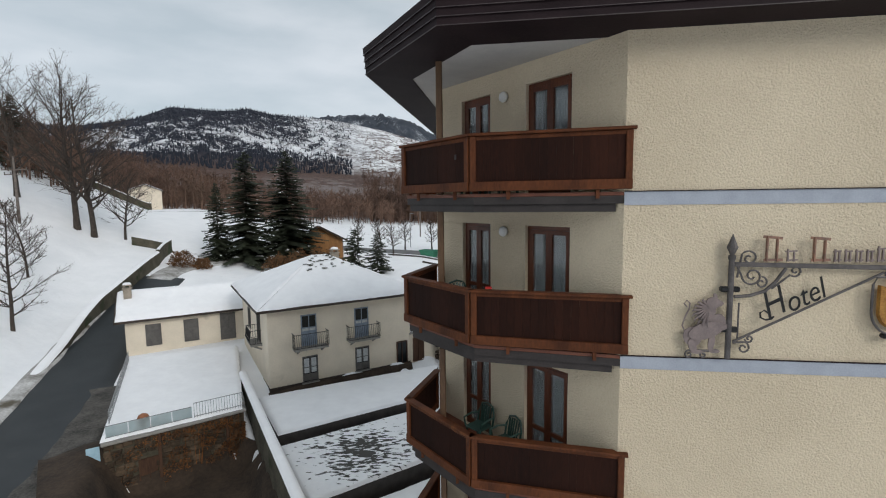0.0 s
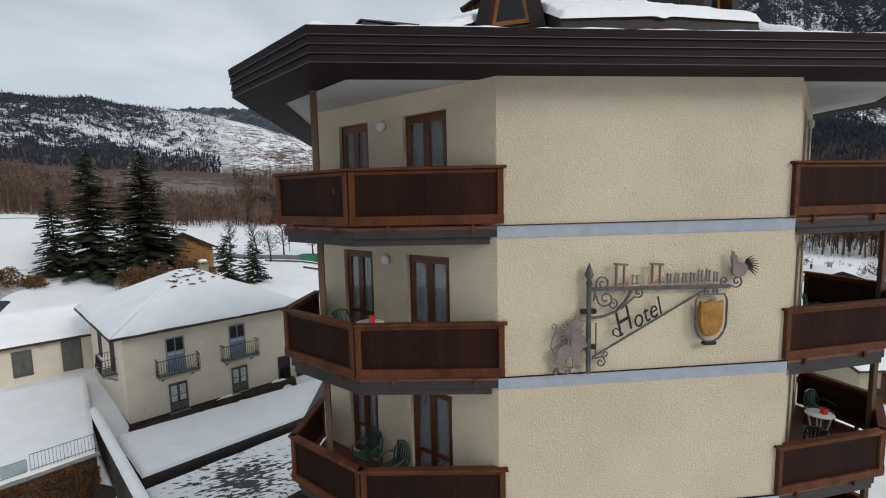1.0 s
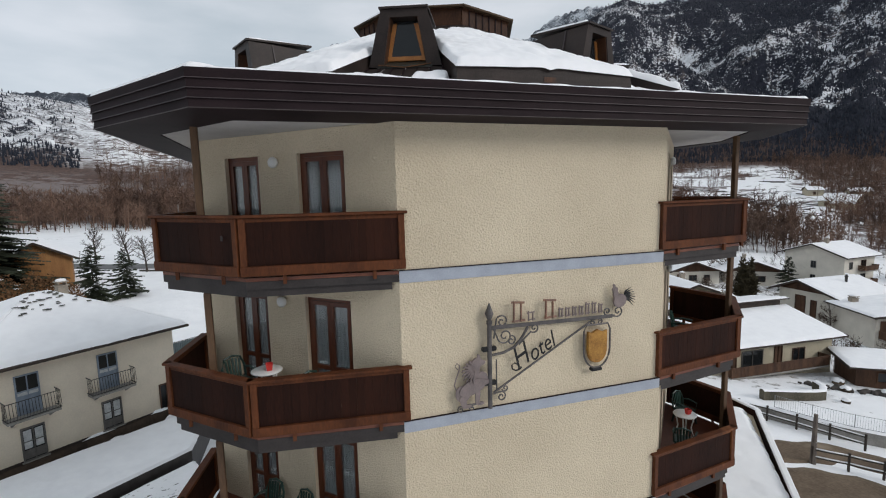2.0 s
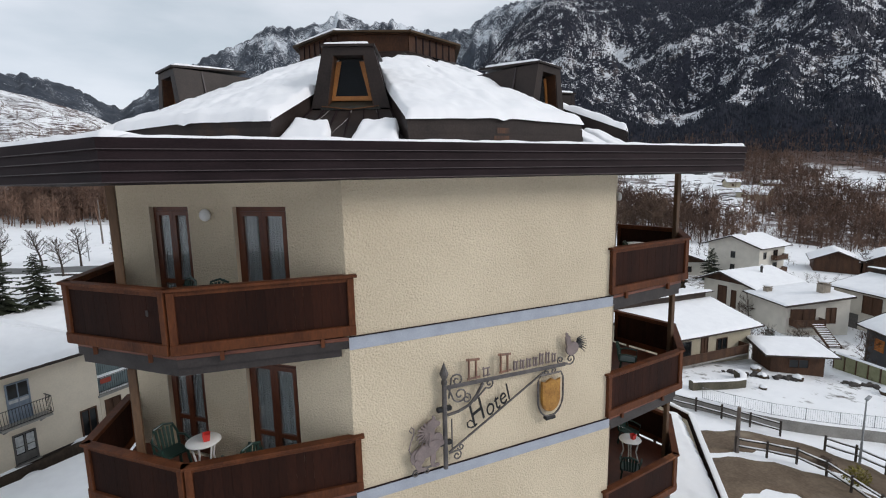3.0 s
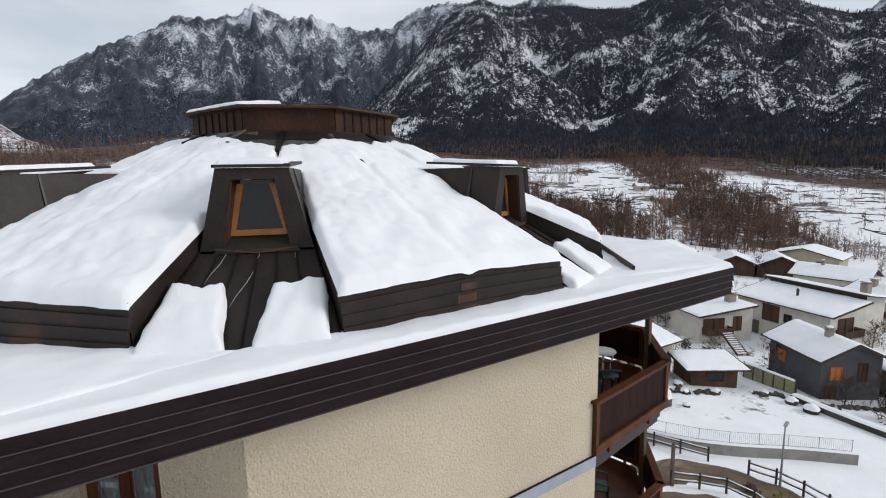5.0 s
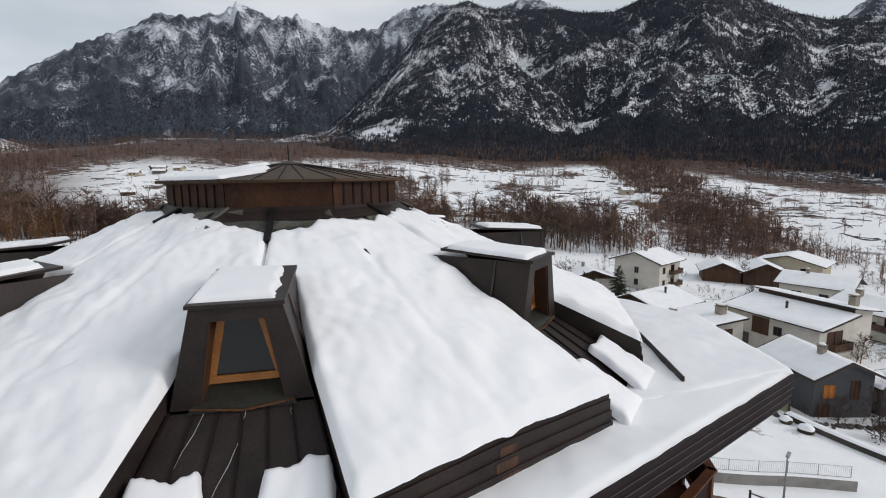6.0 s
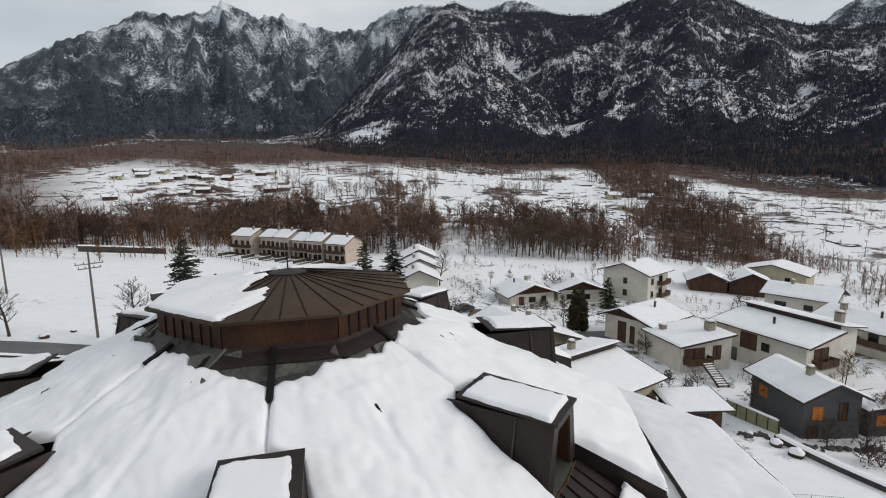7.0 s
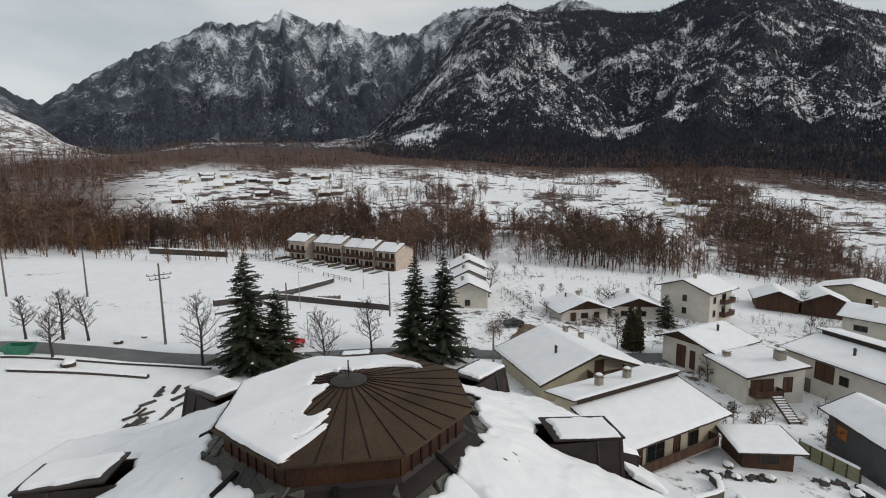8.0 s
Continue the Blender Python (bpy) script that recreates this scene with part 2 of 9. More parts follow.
def snow_cover(name, surface, nu, nv, thick, parent, ragged=(0.02, 0.02, 0.02, 0.02), soft=0.12, seed=0.0, lump=0.25, sag=0.0, freq=1.0, size=None):
    """A blanket of snow over surface(u, v): full in the middle, rounded and ragged at its rims (u0, u1, v0, v1)."""
    verts, faces = [], []
    if size is None:
        lu = (Vector(surface(1, 0.5)) - Vector(surface(0, 0.5))).length
        lv = (Vector(surface(0.5, 1)) - Vector(surface(0.5, 0))).length
    else:
        lu, lv = size
    for j in range(nv + 1):
        for i in range(nu + 1):
            u, v = i / nu, j / nv
            a = ragged[0] * (0.6 + 0.9 * nz(v * lv * 2.2 * freq, seed, 1.3) + 0.5 * nz(v * lv * 7 * freq, seed, 7.1))
            b = ragged[1] * (0.6 + 0.9 * nz(v * lv * 2.2 * freq, seed, 4.7) + 0.5 * nz(v * lv * 7 * freq, seed, 9.1))
            c = ragged[2] * (0.8 + min(1.0, 8 * min(u, 1 - u)) * (0.9 * nz(u * lu * 1.0 * freq, seed, 2.9) - 1.6 * nz(u * lu * 2.1 * freq, seed, 3.1) ** 2))
            d = ragged[3] * (0.6 + 0.9 * nz(u * lu * 2.2 * freq, seed, 6.5) + 0.5 * nz(u * lu * 7 * freq, seed, 5.1))
            uu = a + (1 - a - b) * u
            vv = c + (1 - c - d) * v
            p = Vector(surface(uu, vv))
            rim = min(u * lu, (1 - u) * lu, v * lv, (1 - v) * lv) / soft
            full = math.sqrt(max(0.0, 1 - (1 - min(1.0, rim)) ** 2))
            if i in (0, nu) or j in (0, nv):
                full = 0.0
            h = thick * full * (1 + lump * (nz(p.x * 1.3 * freq, p.y * 1.3 * freq, seed) + 0.5 * nz(p.x * 4 * freq, p.y * 4 * freq, seed + 3)))
            verts.append((p.x, p.y, p.z + h + (0.0 if full else -sag)))
    w = nu + 1
    for j in range(nv):
        for i in range(nu):
            k = j * w + i
            faces.append((k, k + 1, k + w + 1, k + w))
    me = bpy.data.meshes.new(name)
    me.from_pydata(verts, [], faces)
    me.materials.append(SNOW)
    me.shade_smooth()
    ob = new(name, me)
    if parent is not None:
        ob.parent = parent
    return ob


def quad(p00, p10, p11, p01):
    """A bilinear surface between four corners."""
    a, b, c, d = (Vector(p) for p in (p00, p10, p11, p01))
    return lambda u, v: (a * (1 - u) + b * u) * (1 - v) + (d * (1 - u) + c * u) * v


# ---- the land ----
def clamp(v, a, b):
    return max(a, min(b, v))


def smooth(v, a, b):
    t = clamp((v - a) / (b - a), 0.0, 1.0)
    return t * t * (3 - 2 * t)


def curve(pairs, x):
    """Straight lines between (x, y) pairs."""
    if x <= pairs[0][0]:
        return pairs[0][1]
    for (a, b), (c, d) in zip(pairs, pairs[1:]):
        if x <= c:
            return b + (d - b) * (x - a) / (c - a)
    return pairs[-1][1]


def near_ground(x, y):
    """The land round the hotel: falling to the river, rising beside the lane."""
    z = -3.0 + 0.04 * (clamp(y, 25, 100) - 25) - 0.095 * clamp(x, 0, 65) - 0.03 * clamp(x - 65, 0, 80)
    z += 0.04 * clamp(-x - 10, 0, 30) * clamp((y - 30) / 30, 0, 1)
    d = (x + 24) * -0.906 + (y - 25) * -0.423
    if d > 1.0:
        z += 0.50 * min(d - 1.0, 22) + 0.12 * clamp(d - 23, 0, 80)
    z += 4.4 * math.exp(-((x + 51) ** 2 + (y - 72) ** 2) / 350)
    r, a = math.hypot(x - 3, y - 5), math.degrees(math.atan2(y - 5, x - 3))
    z += 6.5 * smooth(r, 76, 112) * smooth(a, 107, 117) * (1 - smooth(a, 150, 165))
    # sunk yard below the terrace
    e = (x + 11.8) * 0.890 + (y - 30.6) * 0.456
    f = (x + 15.6) * -0.53 + (y - 22.5) * 0.85
    g = (x + 15.2) * 0.906 + (y - 19.6) * 0.423
    z -= 2.6 * (1 - smooth(e, -1.0, 0.0)) * (1 - smooth(f, -0.4, 0.6)) * smooth(g, 0.3, 1.6)
    k = 0.469 * (x + 10.1) - 0.883 * (y - 30.4)
    z -= 1.5 * smooth(e, -0.6, 0.2) * smooth(k, 0.1, 0.9) * (1 - smooth(x, 2, 6)) * smooth(y, 8, 14)
    return z


SLOPE_FOOT = [(-180, 300), (-90, 260), (-20, 230), (0, 215), (15, 185), (30, 160), (48, 165), (66, 215), (85, 235), (100, 330), (125, 240), (180, 300)]
SLOPE_TOP = [(-180, 3), (-90, 1), (0, 0.3), (16, 1.4), (35, 1.8), (54, 3.3), (71, 4.2), (84, 2.9), (95, 2.0), (110, 2.6), (130, 4), (180, 3)]
RIDGE = [(-180, 9), (-120, 12), (-60, 14), (-20, 15), (0, 12.6), (6.4, 13.4), (8.5, 14.3), (10.4, 15.3), (14, 17.5), (17, 18.8), (20, 18.6), (23.3, 17.4), (25, 16.9), (28.6, 17.2), (31, 17.8), (36.8, 18.1), (38.8, 18.3), (40.7, 19.1), (42.6, 18.6), (44.5, 17.4),
         (47.1, 15.2), (48.7, 13.4), (51.3, 11.0), (53.7, 8.6), (57, 5.6), (62, 4.6), (75, 4.4), (82, 2.6), (86, 4.0), (87.7, 5.4), (90, 6.6), (94, 7.8), (99, 8.8), (103, 9.2), (106.6, 9.3), (108.9, 9.8), (111.7, 9.4), (116.4, 9.5), (119.5, 8.1), (125, 6.9), (135, 7.5), (180, 9)]
RANGE = [(0, 14.0), (3, 14.9), (6, 13.0), (12, 12.0), (24, 13), (28, 16.0), (32, 18.4), (34.5, 18.9), (37, 18.2), (40, 17.5), (42.9, 18.6), (45.1, 18.65), (47.7, 18.3), (49.6, 17.35), (51.2, 16.2), (53.5, 15.9), (56.6, 16.25), (59.7, 17.2), (62.2, 16.7), (63.9, 17.4), (65.6, 17.95), (67.4, 16.5), (68.3, 16.8), (69.4, 16.15),
         (71.3, 16.1), (73.2, 16.1), (75.1, 14.7), (78.7, 13.1), (81.4, 11.5), (84.8, 9.2), (87.2, 7.3), (88.4, 7.6), (90.7, 8.9), (94, 9.7), (98, 9.6), (102, 9.3), (106, 8.0), (110, 6.0)]
CX, CY, CZ = 3.0, 5.0, 19.0


def spur(u, v):
    """Ribs and gullies that run down a mountain side: 1 on a rib, near -1 in a gully."""
    w = 0.5 * nz(u * 0.004, v * 0.004, 2.0)
    n1 = 1 - 2.6 * abs(nz(u / 210 + w, v / 760, 8.0))
    n2 = 1 - 2.6 * abs(nz(u / 90 - w, v / 330, 5.0))
    n3 = 1 - 2.6 * abs(nz(u / 38 + w, v / 120, 3.0))
    return n1, n2, n3


def open_snow(x, y):
    """How open the mountain forest is: high on snowy ledges, rock slides and in gullies."""
    dx, dy = x - CX, y - CY
    r, a = math.hypot(dx, dy), math.degrees(math.atan2(dy, dx))
    n2, n3 = spur(a * 18, r)[1:]
    v = 0.15 * noise.fractal((x * 0.008, y * 0.008, 7.0), 0.9, 2.1, 2) + 0.22 * noise.fractal((x * 0.030, y * 0.030, 4.0), 0.9, 2.1, 2) + 0.26 * noise.fractal((x * 0.095, y * 0.095, 1.0), 0.9, 2.1, 2) - 0.04 * n2 - 0.04 * n3
    v += 0.10 * smooth(nz(x * 0.005, y * 0.005, 21.0), -0.2, 0.4)
    v -= (0.36 - 0.12 * smooth(a, 97, 104)) * (1 - smooth(r + 90 * nz(x * 0.008, y * 0.008, 2.0), 690, 820))
    v += 0.40 * math.exp(-((a - 51.0) / 3.0) ** 2 - ((r - 740) / 80) ** 2)
    v += 0.16 * smooth(a, 84, 92) * (1 - smooth(a, 100, 108)) - 0.22 * smooth(a, 101, 106) * smooth(r, 1150, 1400)
    v -= 0.06 * (1 - smooth(a, 9, 15)) - 0.015 * smooth(a, 97, 103)
    v -= 0.20 * smooth(r, 1150, 1400) * smooth(a, 12, 20) * (1 - smooth(a, 33, 38))
    return v


def land(x, y):
    """The height of the land anywhere, out to the ridges."""
    dx, dy = x - CX, y - CY
    r, a = math.hypot(dx, dy), math.degrees(math.atan2(dy, dx))
    r0, r1, r2 = curve(SLOPE_FOOT, a), 620.0, 1500.0
    if r < r0 * 0.8:
        return near_ground(x, y) + 0.10 * nz(x * 0.11, y * 0.11) * smooth(r, 16, 40)
    base = near_ground(CX + dx * r0 * 0.8 / r, CY + dy * r0 * 0.8 / r) if r > r0 * 0.8 else 0
    z0 = clamp(base, -12, 14)
    z1 = CZ + math.tan(radians(curve(SLOPE_TOP, a))) * r1
    z2 = CZ + math.tan(radians(curve(RIDGE, a))) * r2
    if r < r0:
        return base * 0 + z0
    if r < r1:
        t = (r - r0) / (r1 - r0)
        z = z0 + (z1 - z0) * t ** 1.15
        return z + (2.5 * nz(x * 0.02, y * 0.02) + 1.0 * nz(x * 0.07, y * 0.07)) * smooth(r, r0, r0 + 80)
    if r < r2:
        t = (r - r1) / (r2 - r1)
        z = z1 + (z2 - z1) * (0.75 * t + 0.25 * t * t)
        hump = (z2 - z1) * math.sin(math.pi * min(1.0, t * 1.02))
        rough = noise.fractal((x * 0.004, y * 0.004, 3.0), 1.0, 2.1, 5)
        n1, n2, n3 = spur(a * 18, r)
        return z + hump * (0.09 * rough + 0.060 * n1 + 0.030 * n2 + 0.014 * n3 - 0.04) + 5.0 * noise.fractal((x * 0.02, y * 0.02, 9.0), 1.0, 2.0, 3) * min(1, t * 3) * min(1, (1 - t) * 6)
    return z2 - (r - r2) * 0.35


def land_material():
    m = bpy.data.materials.new("snowy_land_and_forest")
    m.use_nodes = True
    nodes, links = m.node_tree.nodes, m.node_tree.links
    b = nodes["Principled BSDF"]
    b.inputs["Roughness"].default_value = 0.8
    b.inputs["Specular IOR Level"].default_value = 0.2
    geo = nodes.new("ShaderNodeNewGeometry")
    sep = nodes.new("ShaderNodeSeparateXYZ")
    links.new(geo.outputs["Position"], sep.inputs[0])

    def noise_node(scale, detail, stretch=(1, 1, 1)):
        mp = nodes.new("ShaderNodeMapping")
        mp.inputs["Scale"].default_value = stretch
        n = nodes.new("ShaderNodeTexNoise")
        n.inputs["Scale"].default_value, n.inputs["Detail"].default_value = scale, detail
        n.inputs["Roughness"].default_value = 0.65
        links.new(geo.outputs["Position"], mp.inputs["Vector"])
        links.new(mp.outputs["Vector"], n.inputs["Vector"])
        return n.outputs["Fac"]

    def step(value, a, c):
        n = nodes.new("ShaderNodeMapRange")
        n.inputs["From Min"].default_value, n.inputs["From Max"].default_value = a, c
        links.new(value, n.inputs["Value"])
        return n.outputs["Result"]

    def maths(op, p, q):
        n = nodes.new("ShaderNodeMath")
        n.operation = op
        for i, v in enumerate((p, q)):
            if isinstance(v, (int, float)):
                n.inputs[i].default_value = v
            else:
                links.new(v, n.inputs[i])
        return n.outputs[0]

    def blend(f, p, q):
        n = nodes.new("ShaderNodeMix")
        n.data_type = "RGBA"
        links.new(f, n.inputs["Factor"])
        for key, v in (("A", p), ("B", q)):
            if isinstance(v, tuple):
                n.inputs[key].default_value = (*v, 1)
            else:
                links.new(v, n.inputs[key])
        return n.outputs["Result"]

    snow = blend(step(noise_node(0.35, 5), 0.3, 0.7), (0.85, 0.855, 0.87), (0.93, 0.93, 0.94))
    # the snow field is trodden and thawed in places
    away = nodes.new("ShaderNodeVectorMath")
    away.operation = "DISTANCE"
    away.inputs[1].default_value = (92.0, 38.0, -9.0)
    links.new(geo.outputs["Position"], away.inputs[0])
    trodden = maths("MULTIPLY", step(away.outputs["Value"], 66.0, 30.0), 0.060)
    bare = step(maths("ADD", trodden, maths("ADD", maths("MULTIPLY", noise_node(0.05, 6), 0.6), maths("MULTIPLY", noise_node(0.9, 6), 0.4))), 0.60, 0.66)
    low = blend(bare, snow, (0.11, 0.09, 0.07))
    # brushwood and terraces of the lower slope
    brush = step(maths("ADD", maths("MULTIPLY", noise_node(0.012, 5), 0.55), maths("MULTIPLY", noise_node(0.09, 6, (1, 1, 1.2)), 0.45)), 0.525, 0.565)
    scrub = blend(step(noise_node(0.25, 4), 0.35, 0.6), (0.048, 0.029, 0.0235), (0.120, 0.073, 0.058))
    slope = blend(brush, snow, scrub)
    # conifer forest with snowy clearings and rock
    bare_at = nodes.new("ShaderNodeAttribute")
    bare_at.attribute_name = "openness"
    spots = maths("ADD", maths("MULTIPLY", bare_at.outputs["Fac"], 0.36), maths("ADD", maths("MULTIPLY", noise_node(0.045, 6, (1, 1, 0.5)), 0.25), maths("MULTIPLY", noise_node(0.24, 5, (1, 1, 0.7)), 0.55)))
    # the bluish haze of distance is put into these fir colours
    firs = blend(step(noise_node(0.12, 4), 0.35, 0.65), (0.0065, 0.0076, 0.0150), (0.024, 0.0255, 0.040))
    rock = blend(step(noise_node(0.05, 6, (1, 1, 0.3)), 0.40, 0.62), (0.045, 0.040, 0.042), (0.13, 0.105, 0.098))
    firs = blend(step(maths("ADD", bare_at.outputs["Fac"], maths("MULTIPLY", noise_node(0.02, 5), 0.5)), 0.26, 0.42), firs, rock)
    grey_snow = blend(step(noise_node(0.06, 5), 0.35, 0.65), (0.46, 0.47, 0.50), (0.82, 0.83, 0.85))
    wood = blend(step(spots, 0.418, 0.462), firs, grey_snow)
    height = sep.outputs["Z"]
    wobble = maths("ADD", height, maths("ADD", maths("MULTIPLY", noise_node(0.01, 4), 26.0), maths("MULTIPLY", step(sep.outputs["X"], 380.0, 700.0), 26.0)))
    r2 = nodes.new("ShaderNodeVectorMath")
    r2.operation = "LENGTH"
    links.new(geo.outputs["Position"], r2.inputs[0])
    far = step(r2.outputs["Value"], 165.0, 240.0)
    over = nodes.new("ShaderNodeMath")
    over.operation = "DIVIDE"
    links.new(sep.outputs["X"], over.inputs[0])
    links.new(sep.outputs["Y"], over.inputs[1])
    wooded = maths("MULTIPLY", step(maths("ADD", over.outputs[0], maths("MULTIPLY", noise_node(0.012, 5), 0.16)), 0.30, 0.18), step(sep.outputs["Y"], 225.0, 262.0))
    slope = blend(maths("MULTIPLY", wooded, 0.88), slope, scrub)
    land_1 = blend(far, low, slope)
    ragged = maths("ADD", over.outputs[0], maths("MULTIPLY", maths("ADD", noise_node(0.009, 6), -0.5), 0.35))
    sunny = maths("MULTIPLY", maths("MULTIPLY", step(ragged, -0.17, -0.05), step(over.outputs[0], 0.16, 0.06)), step(sep.outputs["Y"], 560.0, 640.0))
    lines = step(maths("ADD", maths("MULTIPLY", noise_node(0.012, 5), 0.45), maths("MULTIPLY", noise_node(0.07, 6, (1, 1, 5.0)), 0.55)), 0.48, 0.53)
    terraces = blend(lines, snow, scrub)
    dark_side = maths("MULTIPLY", maths("MULTIPLY", step(over.outputs[0], 2.2, 7.0), step(maths("ADD", sep.outputs["X"], maths("MULTIPLY", noise_node(0.03, 6), 150.0)), 430.0, 560.0)), 75.0)
    wobble = maths("ADD", wobble, dark_side)
    belt = blend(step(wobble, 40.0, 54.0), land_1, scrub)
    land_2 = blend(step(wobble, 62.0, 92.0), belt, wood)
    land_2 = blend(sunny, land_2, terraces)
    # brown brushwood floor of the leafless woods, with snow between the stems
    under = nodes.new("ShaderNodeAttribute")
    under.attribute_name = "thicket"
    floor_ = maths("MULTIPLY", step(maths("ADD", maths("MULTIPLY", under.outputs["Fac"], 0.34), maths("ADD", maths("MULTIPLY", noise_node(0.06, 5), 0.40), maths("MULTIPLY", noise_node(0.35, 4), 0.40))), 0.66, 0.76), step(height, 62.0, 40.0))
    land_2 = blend(floor_, land_2, scrub)
    links.new(land_2, b.inputs["Base Color"])
    bump = nodes.new("ShaderNodeBump")
    bump.inputs["Distance"].default_value = 0.12
    links.new(noise_node(1.3, 5), bump.inputs["Height"])
    links.new(bump.outputs["Normal"], b.inputs["Normal"])
    return m


def range_material():
    # rock colours are lightened and blued to hold the distance haze
    m = material("hazed_snowy_range", (0.016, 0.021, 0.032), (0.048, 0.058, 0.077), 0.01, 0.9, fine=0.08)
    nodes, links = m.node_tree.nodes, m.node_tree.links
    b = nodes["Principled BSDF"]
    old = b.inputs["Base Color"].links[0].from_socket
    geo = nodes.new("ShaderNodeNewGeometry")
    mp = nodes.new("ShaderNodeMapping")
    mp.inputs["Scale"].default_value = (1, 1, 0.30)
    links.new(geo.outputs["Position"], mp.inputs["Vector"])
    n1, n2 = nodes.new("ShaderNodeTexNoise"), nodes.new("ShaderNodeTexNoise")
    n1.inputs["Scale"].default_value, n1.inputs["Detail"].default_value, n1.inputs["Roughness"].default_value = 0.11, 8, 0.78
    n2.inputs["Scale"].default_value, n2.inputs["Detail"].default_value = 0.009, 5
    links.new(mp.outputs["Vector"], n1.inputs["Vector"])
    mp2 = nodes.new("ShaderNodeMapping")
    mp2.inputs["Scale"].default_value = (1, 1, 0.18)
    links.new(geo.outputs["Position"], mp2.inputs["Vector"])
    links.new(mp2.outputs["Vector"], n2.inputs["Vector"])
    sep = nodes.new("ShaderNodeSeparateXYZ")
    links.new(geo.outputs["Position"], sep.inputs[0])
    up = nodes.new("ShaderNodeMapRange")
    up.inputs["From Min"].default_value, up.inputs["From Max"].default_value = 150, 1000
    up.inputs["To Min"].default_value, up.inputs["To Max"].default_value = -0.09, 0.085
    links.new(sep.outputs["Z"], up.inputs["Value"])
    a = nodes.new("ShaderNodeMath")
    a.operation = "ADD"
    links.new(n1.outputs["Fac"], a.inputs[0])
    links.new(up.outputs["Result"], a.inputs[1])
    a2 = nodes.new("ShaderNodeMath")
    a2.operation = "MULTIPLY_ADD"
    a2.inputs[1].default_value, a2.inputs[2].default_value = 0.40, -0.20
    links.new(n2.outputs["Fac"], a2.inputs[0])
    gul = nodes.new("ShaderNodeAttribute")
    gul.attribute_name = "gully"
    a4 = nodes.new("ShaderNodeMath")
    a4.operation = "MULTIPLY_ADD"
    a4.inputs[1].default_value = 0.26
    a4.inputs[2].default_value = -0.145
    links.new(gul.outputs["Fac"], a4.inputs[0])
    a5 = nodes.new("ShaderNodeMath")
    a5.operation = "ADD"
    links.new(a2.outputs[0], a5.inputs[0])
    links.new(a4.outputs[0], a5.inputs[1])
    a3 = nodes.new("ShaderNodeMath")
    a3.operation = "ADD"
    links.new(a.outputs[0], a3.inputs[0])
    links.new(a5.outputs[0], a3.inputs[1])
    cut = nodes.new("ShaderNodeMapRange")
    cut.inputs["From Min"].default_value, cut.inputs["From Max"].default_value = 0.445, 0.515
    links.new(a3.outputs[0], cut.inputs["Value"])
    mix = nodes.new("ShaderNodeMix")
    mix.data_type = "RGBA"
    mix.inputs["B"].default_value = (0.62, 0.65, 0.69, 1)
    links.new(cut.outputs["Result"], mix.inputs["Factor"])
    links.new(old, mix.inputs["A"])
    links.new(mix.outputs["Result"], b.inputs["Base Color"])
    return m


def place_of(x, y):
    return math.degrees(math.atan2(y - CY, x - CX)), math.hypot(x - CX, y - CY)


def band(x, y):
    """The wooded gully that runs slanting up the far slope."""
    a, r = place_of(x, y)
    lo = curve([(190, 4), (240, 8), (350, 15), (590, 21)], r)
    hi = curve([(190, 17.5), (240, 19.5), (350, 23), (590, 26)], r)
    w = 2.6 * nz(x * 0.03, y * 0.03, 6) + 2.2 * nz(x * 0.37, y * 0.37, 2)
    return lo + w < a < hi + w


def thicket(x, y):
    """Leafless woods of the far slope: the gully, ragged patches between the terraces, and the belt under the conifers."""
    a, r = place_of(x, y)
    if not (-5 < a < 98 and 185 < r < 900):
        return False
    fine = nz(x * 0.05, y * 0.05, 5) + 0.7 * nz(x * 0.15, y * 0.15, 2)
    if r > 505 + 85 * nz(x * 0.008, y * 0.008, 1) + 28 * fine:
        return True
    if 60 < a < 79 and 305 < r < 440:
        return False
    if a < 29 and band(x, y):
        return True
    return r > 225 and nz(x * 0.017, y * 0.017, 9) + 0.26 * fine > (0.20 if a > 30 else 0.30)


def build_land():
    radii = [0.0, 1.5]
    while radii[-1] < 1500:
        r = radii[-1]
        radii.append(r + 0.6 if r < 14 else r * 1.032 if r < 600 else r * 1.013)
    radii += [1600, 1900, 2600, 4500]
    angles, a = [], -180.0
    while a < 179.5:
        angles.append(a)
        a += 0.22 if -9 < a < 126 else 1.5
    n = len(angles)
    verts, opens, woods = [(CX, CY, land(CX, CY))], [0.0], [0.0]
    for r in radii[1:]:
        for a in angles:
            x, y = CX + r * math.cos(radians(a)), CY + r * math.sin(radians(a))
            verts.append((x, y, land(x, y)))
            woods.append(1.0 if thicket(x, y) else 0.0)
            opens.append(open_snow(x, y) if 560 < r < 1700 and -9 < a < 126 else 0.0)
    faces = [(0, 1 + k, 1 + (k + 1) % n) for k in range(n)]
    for j in range(len(radii) - 2):
        o = 1 + j * n
        for k in range(n):
            q = (k + 1) % n
            faces.append((o + k, o + n + k, o + n + q, o + q))
    ob = raw("ground", verts, faces, LAND, smooth=True)
    ob.data.attributes.new("openness", "FLOAT", "POINT").data.foreach_set("value", opens)
    ob.data.attributes.new("thicket", "FLOAT", "POINT").data.foreach_set("value", woods)
    tagged(ob, "snow-covered valley ground rising to wooded mountain slopes", "ground", kind="structure")


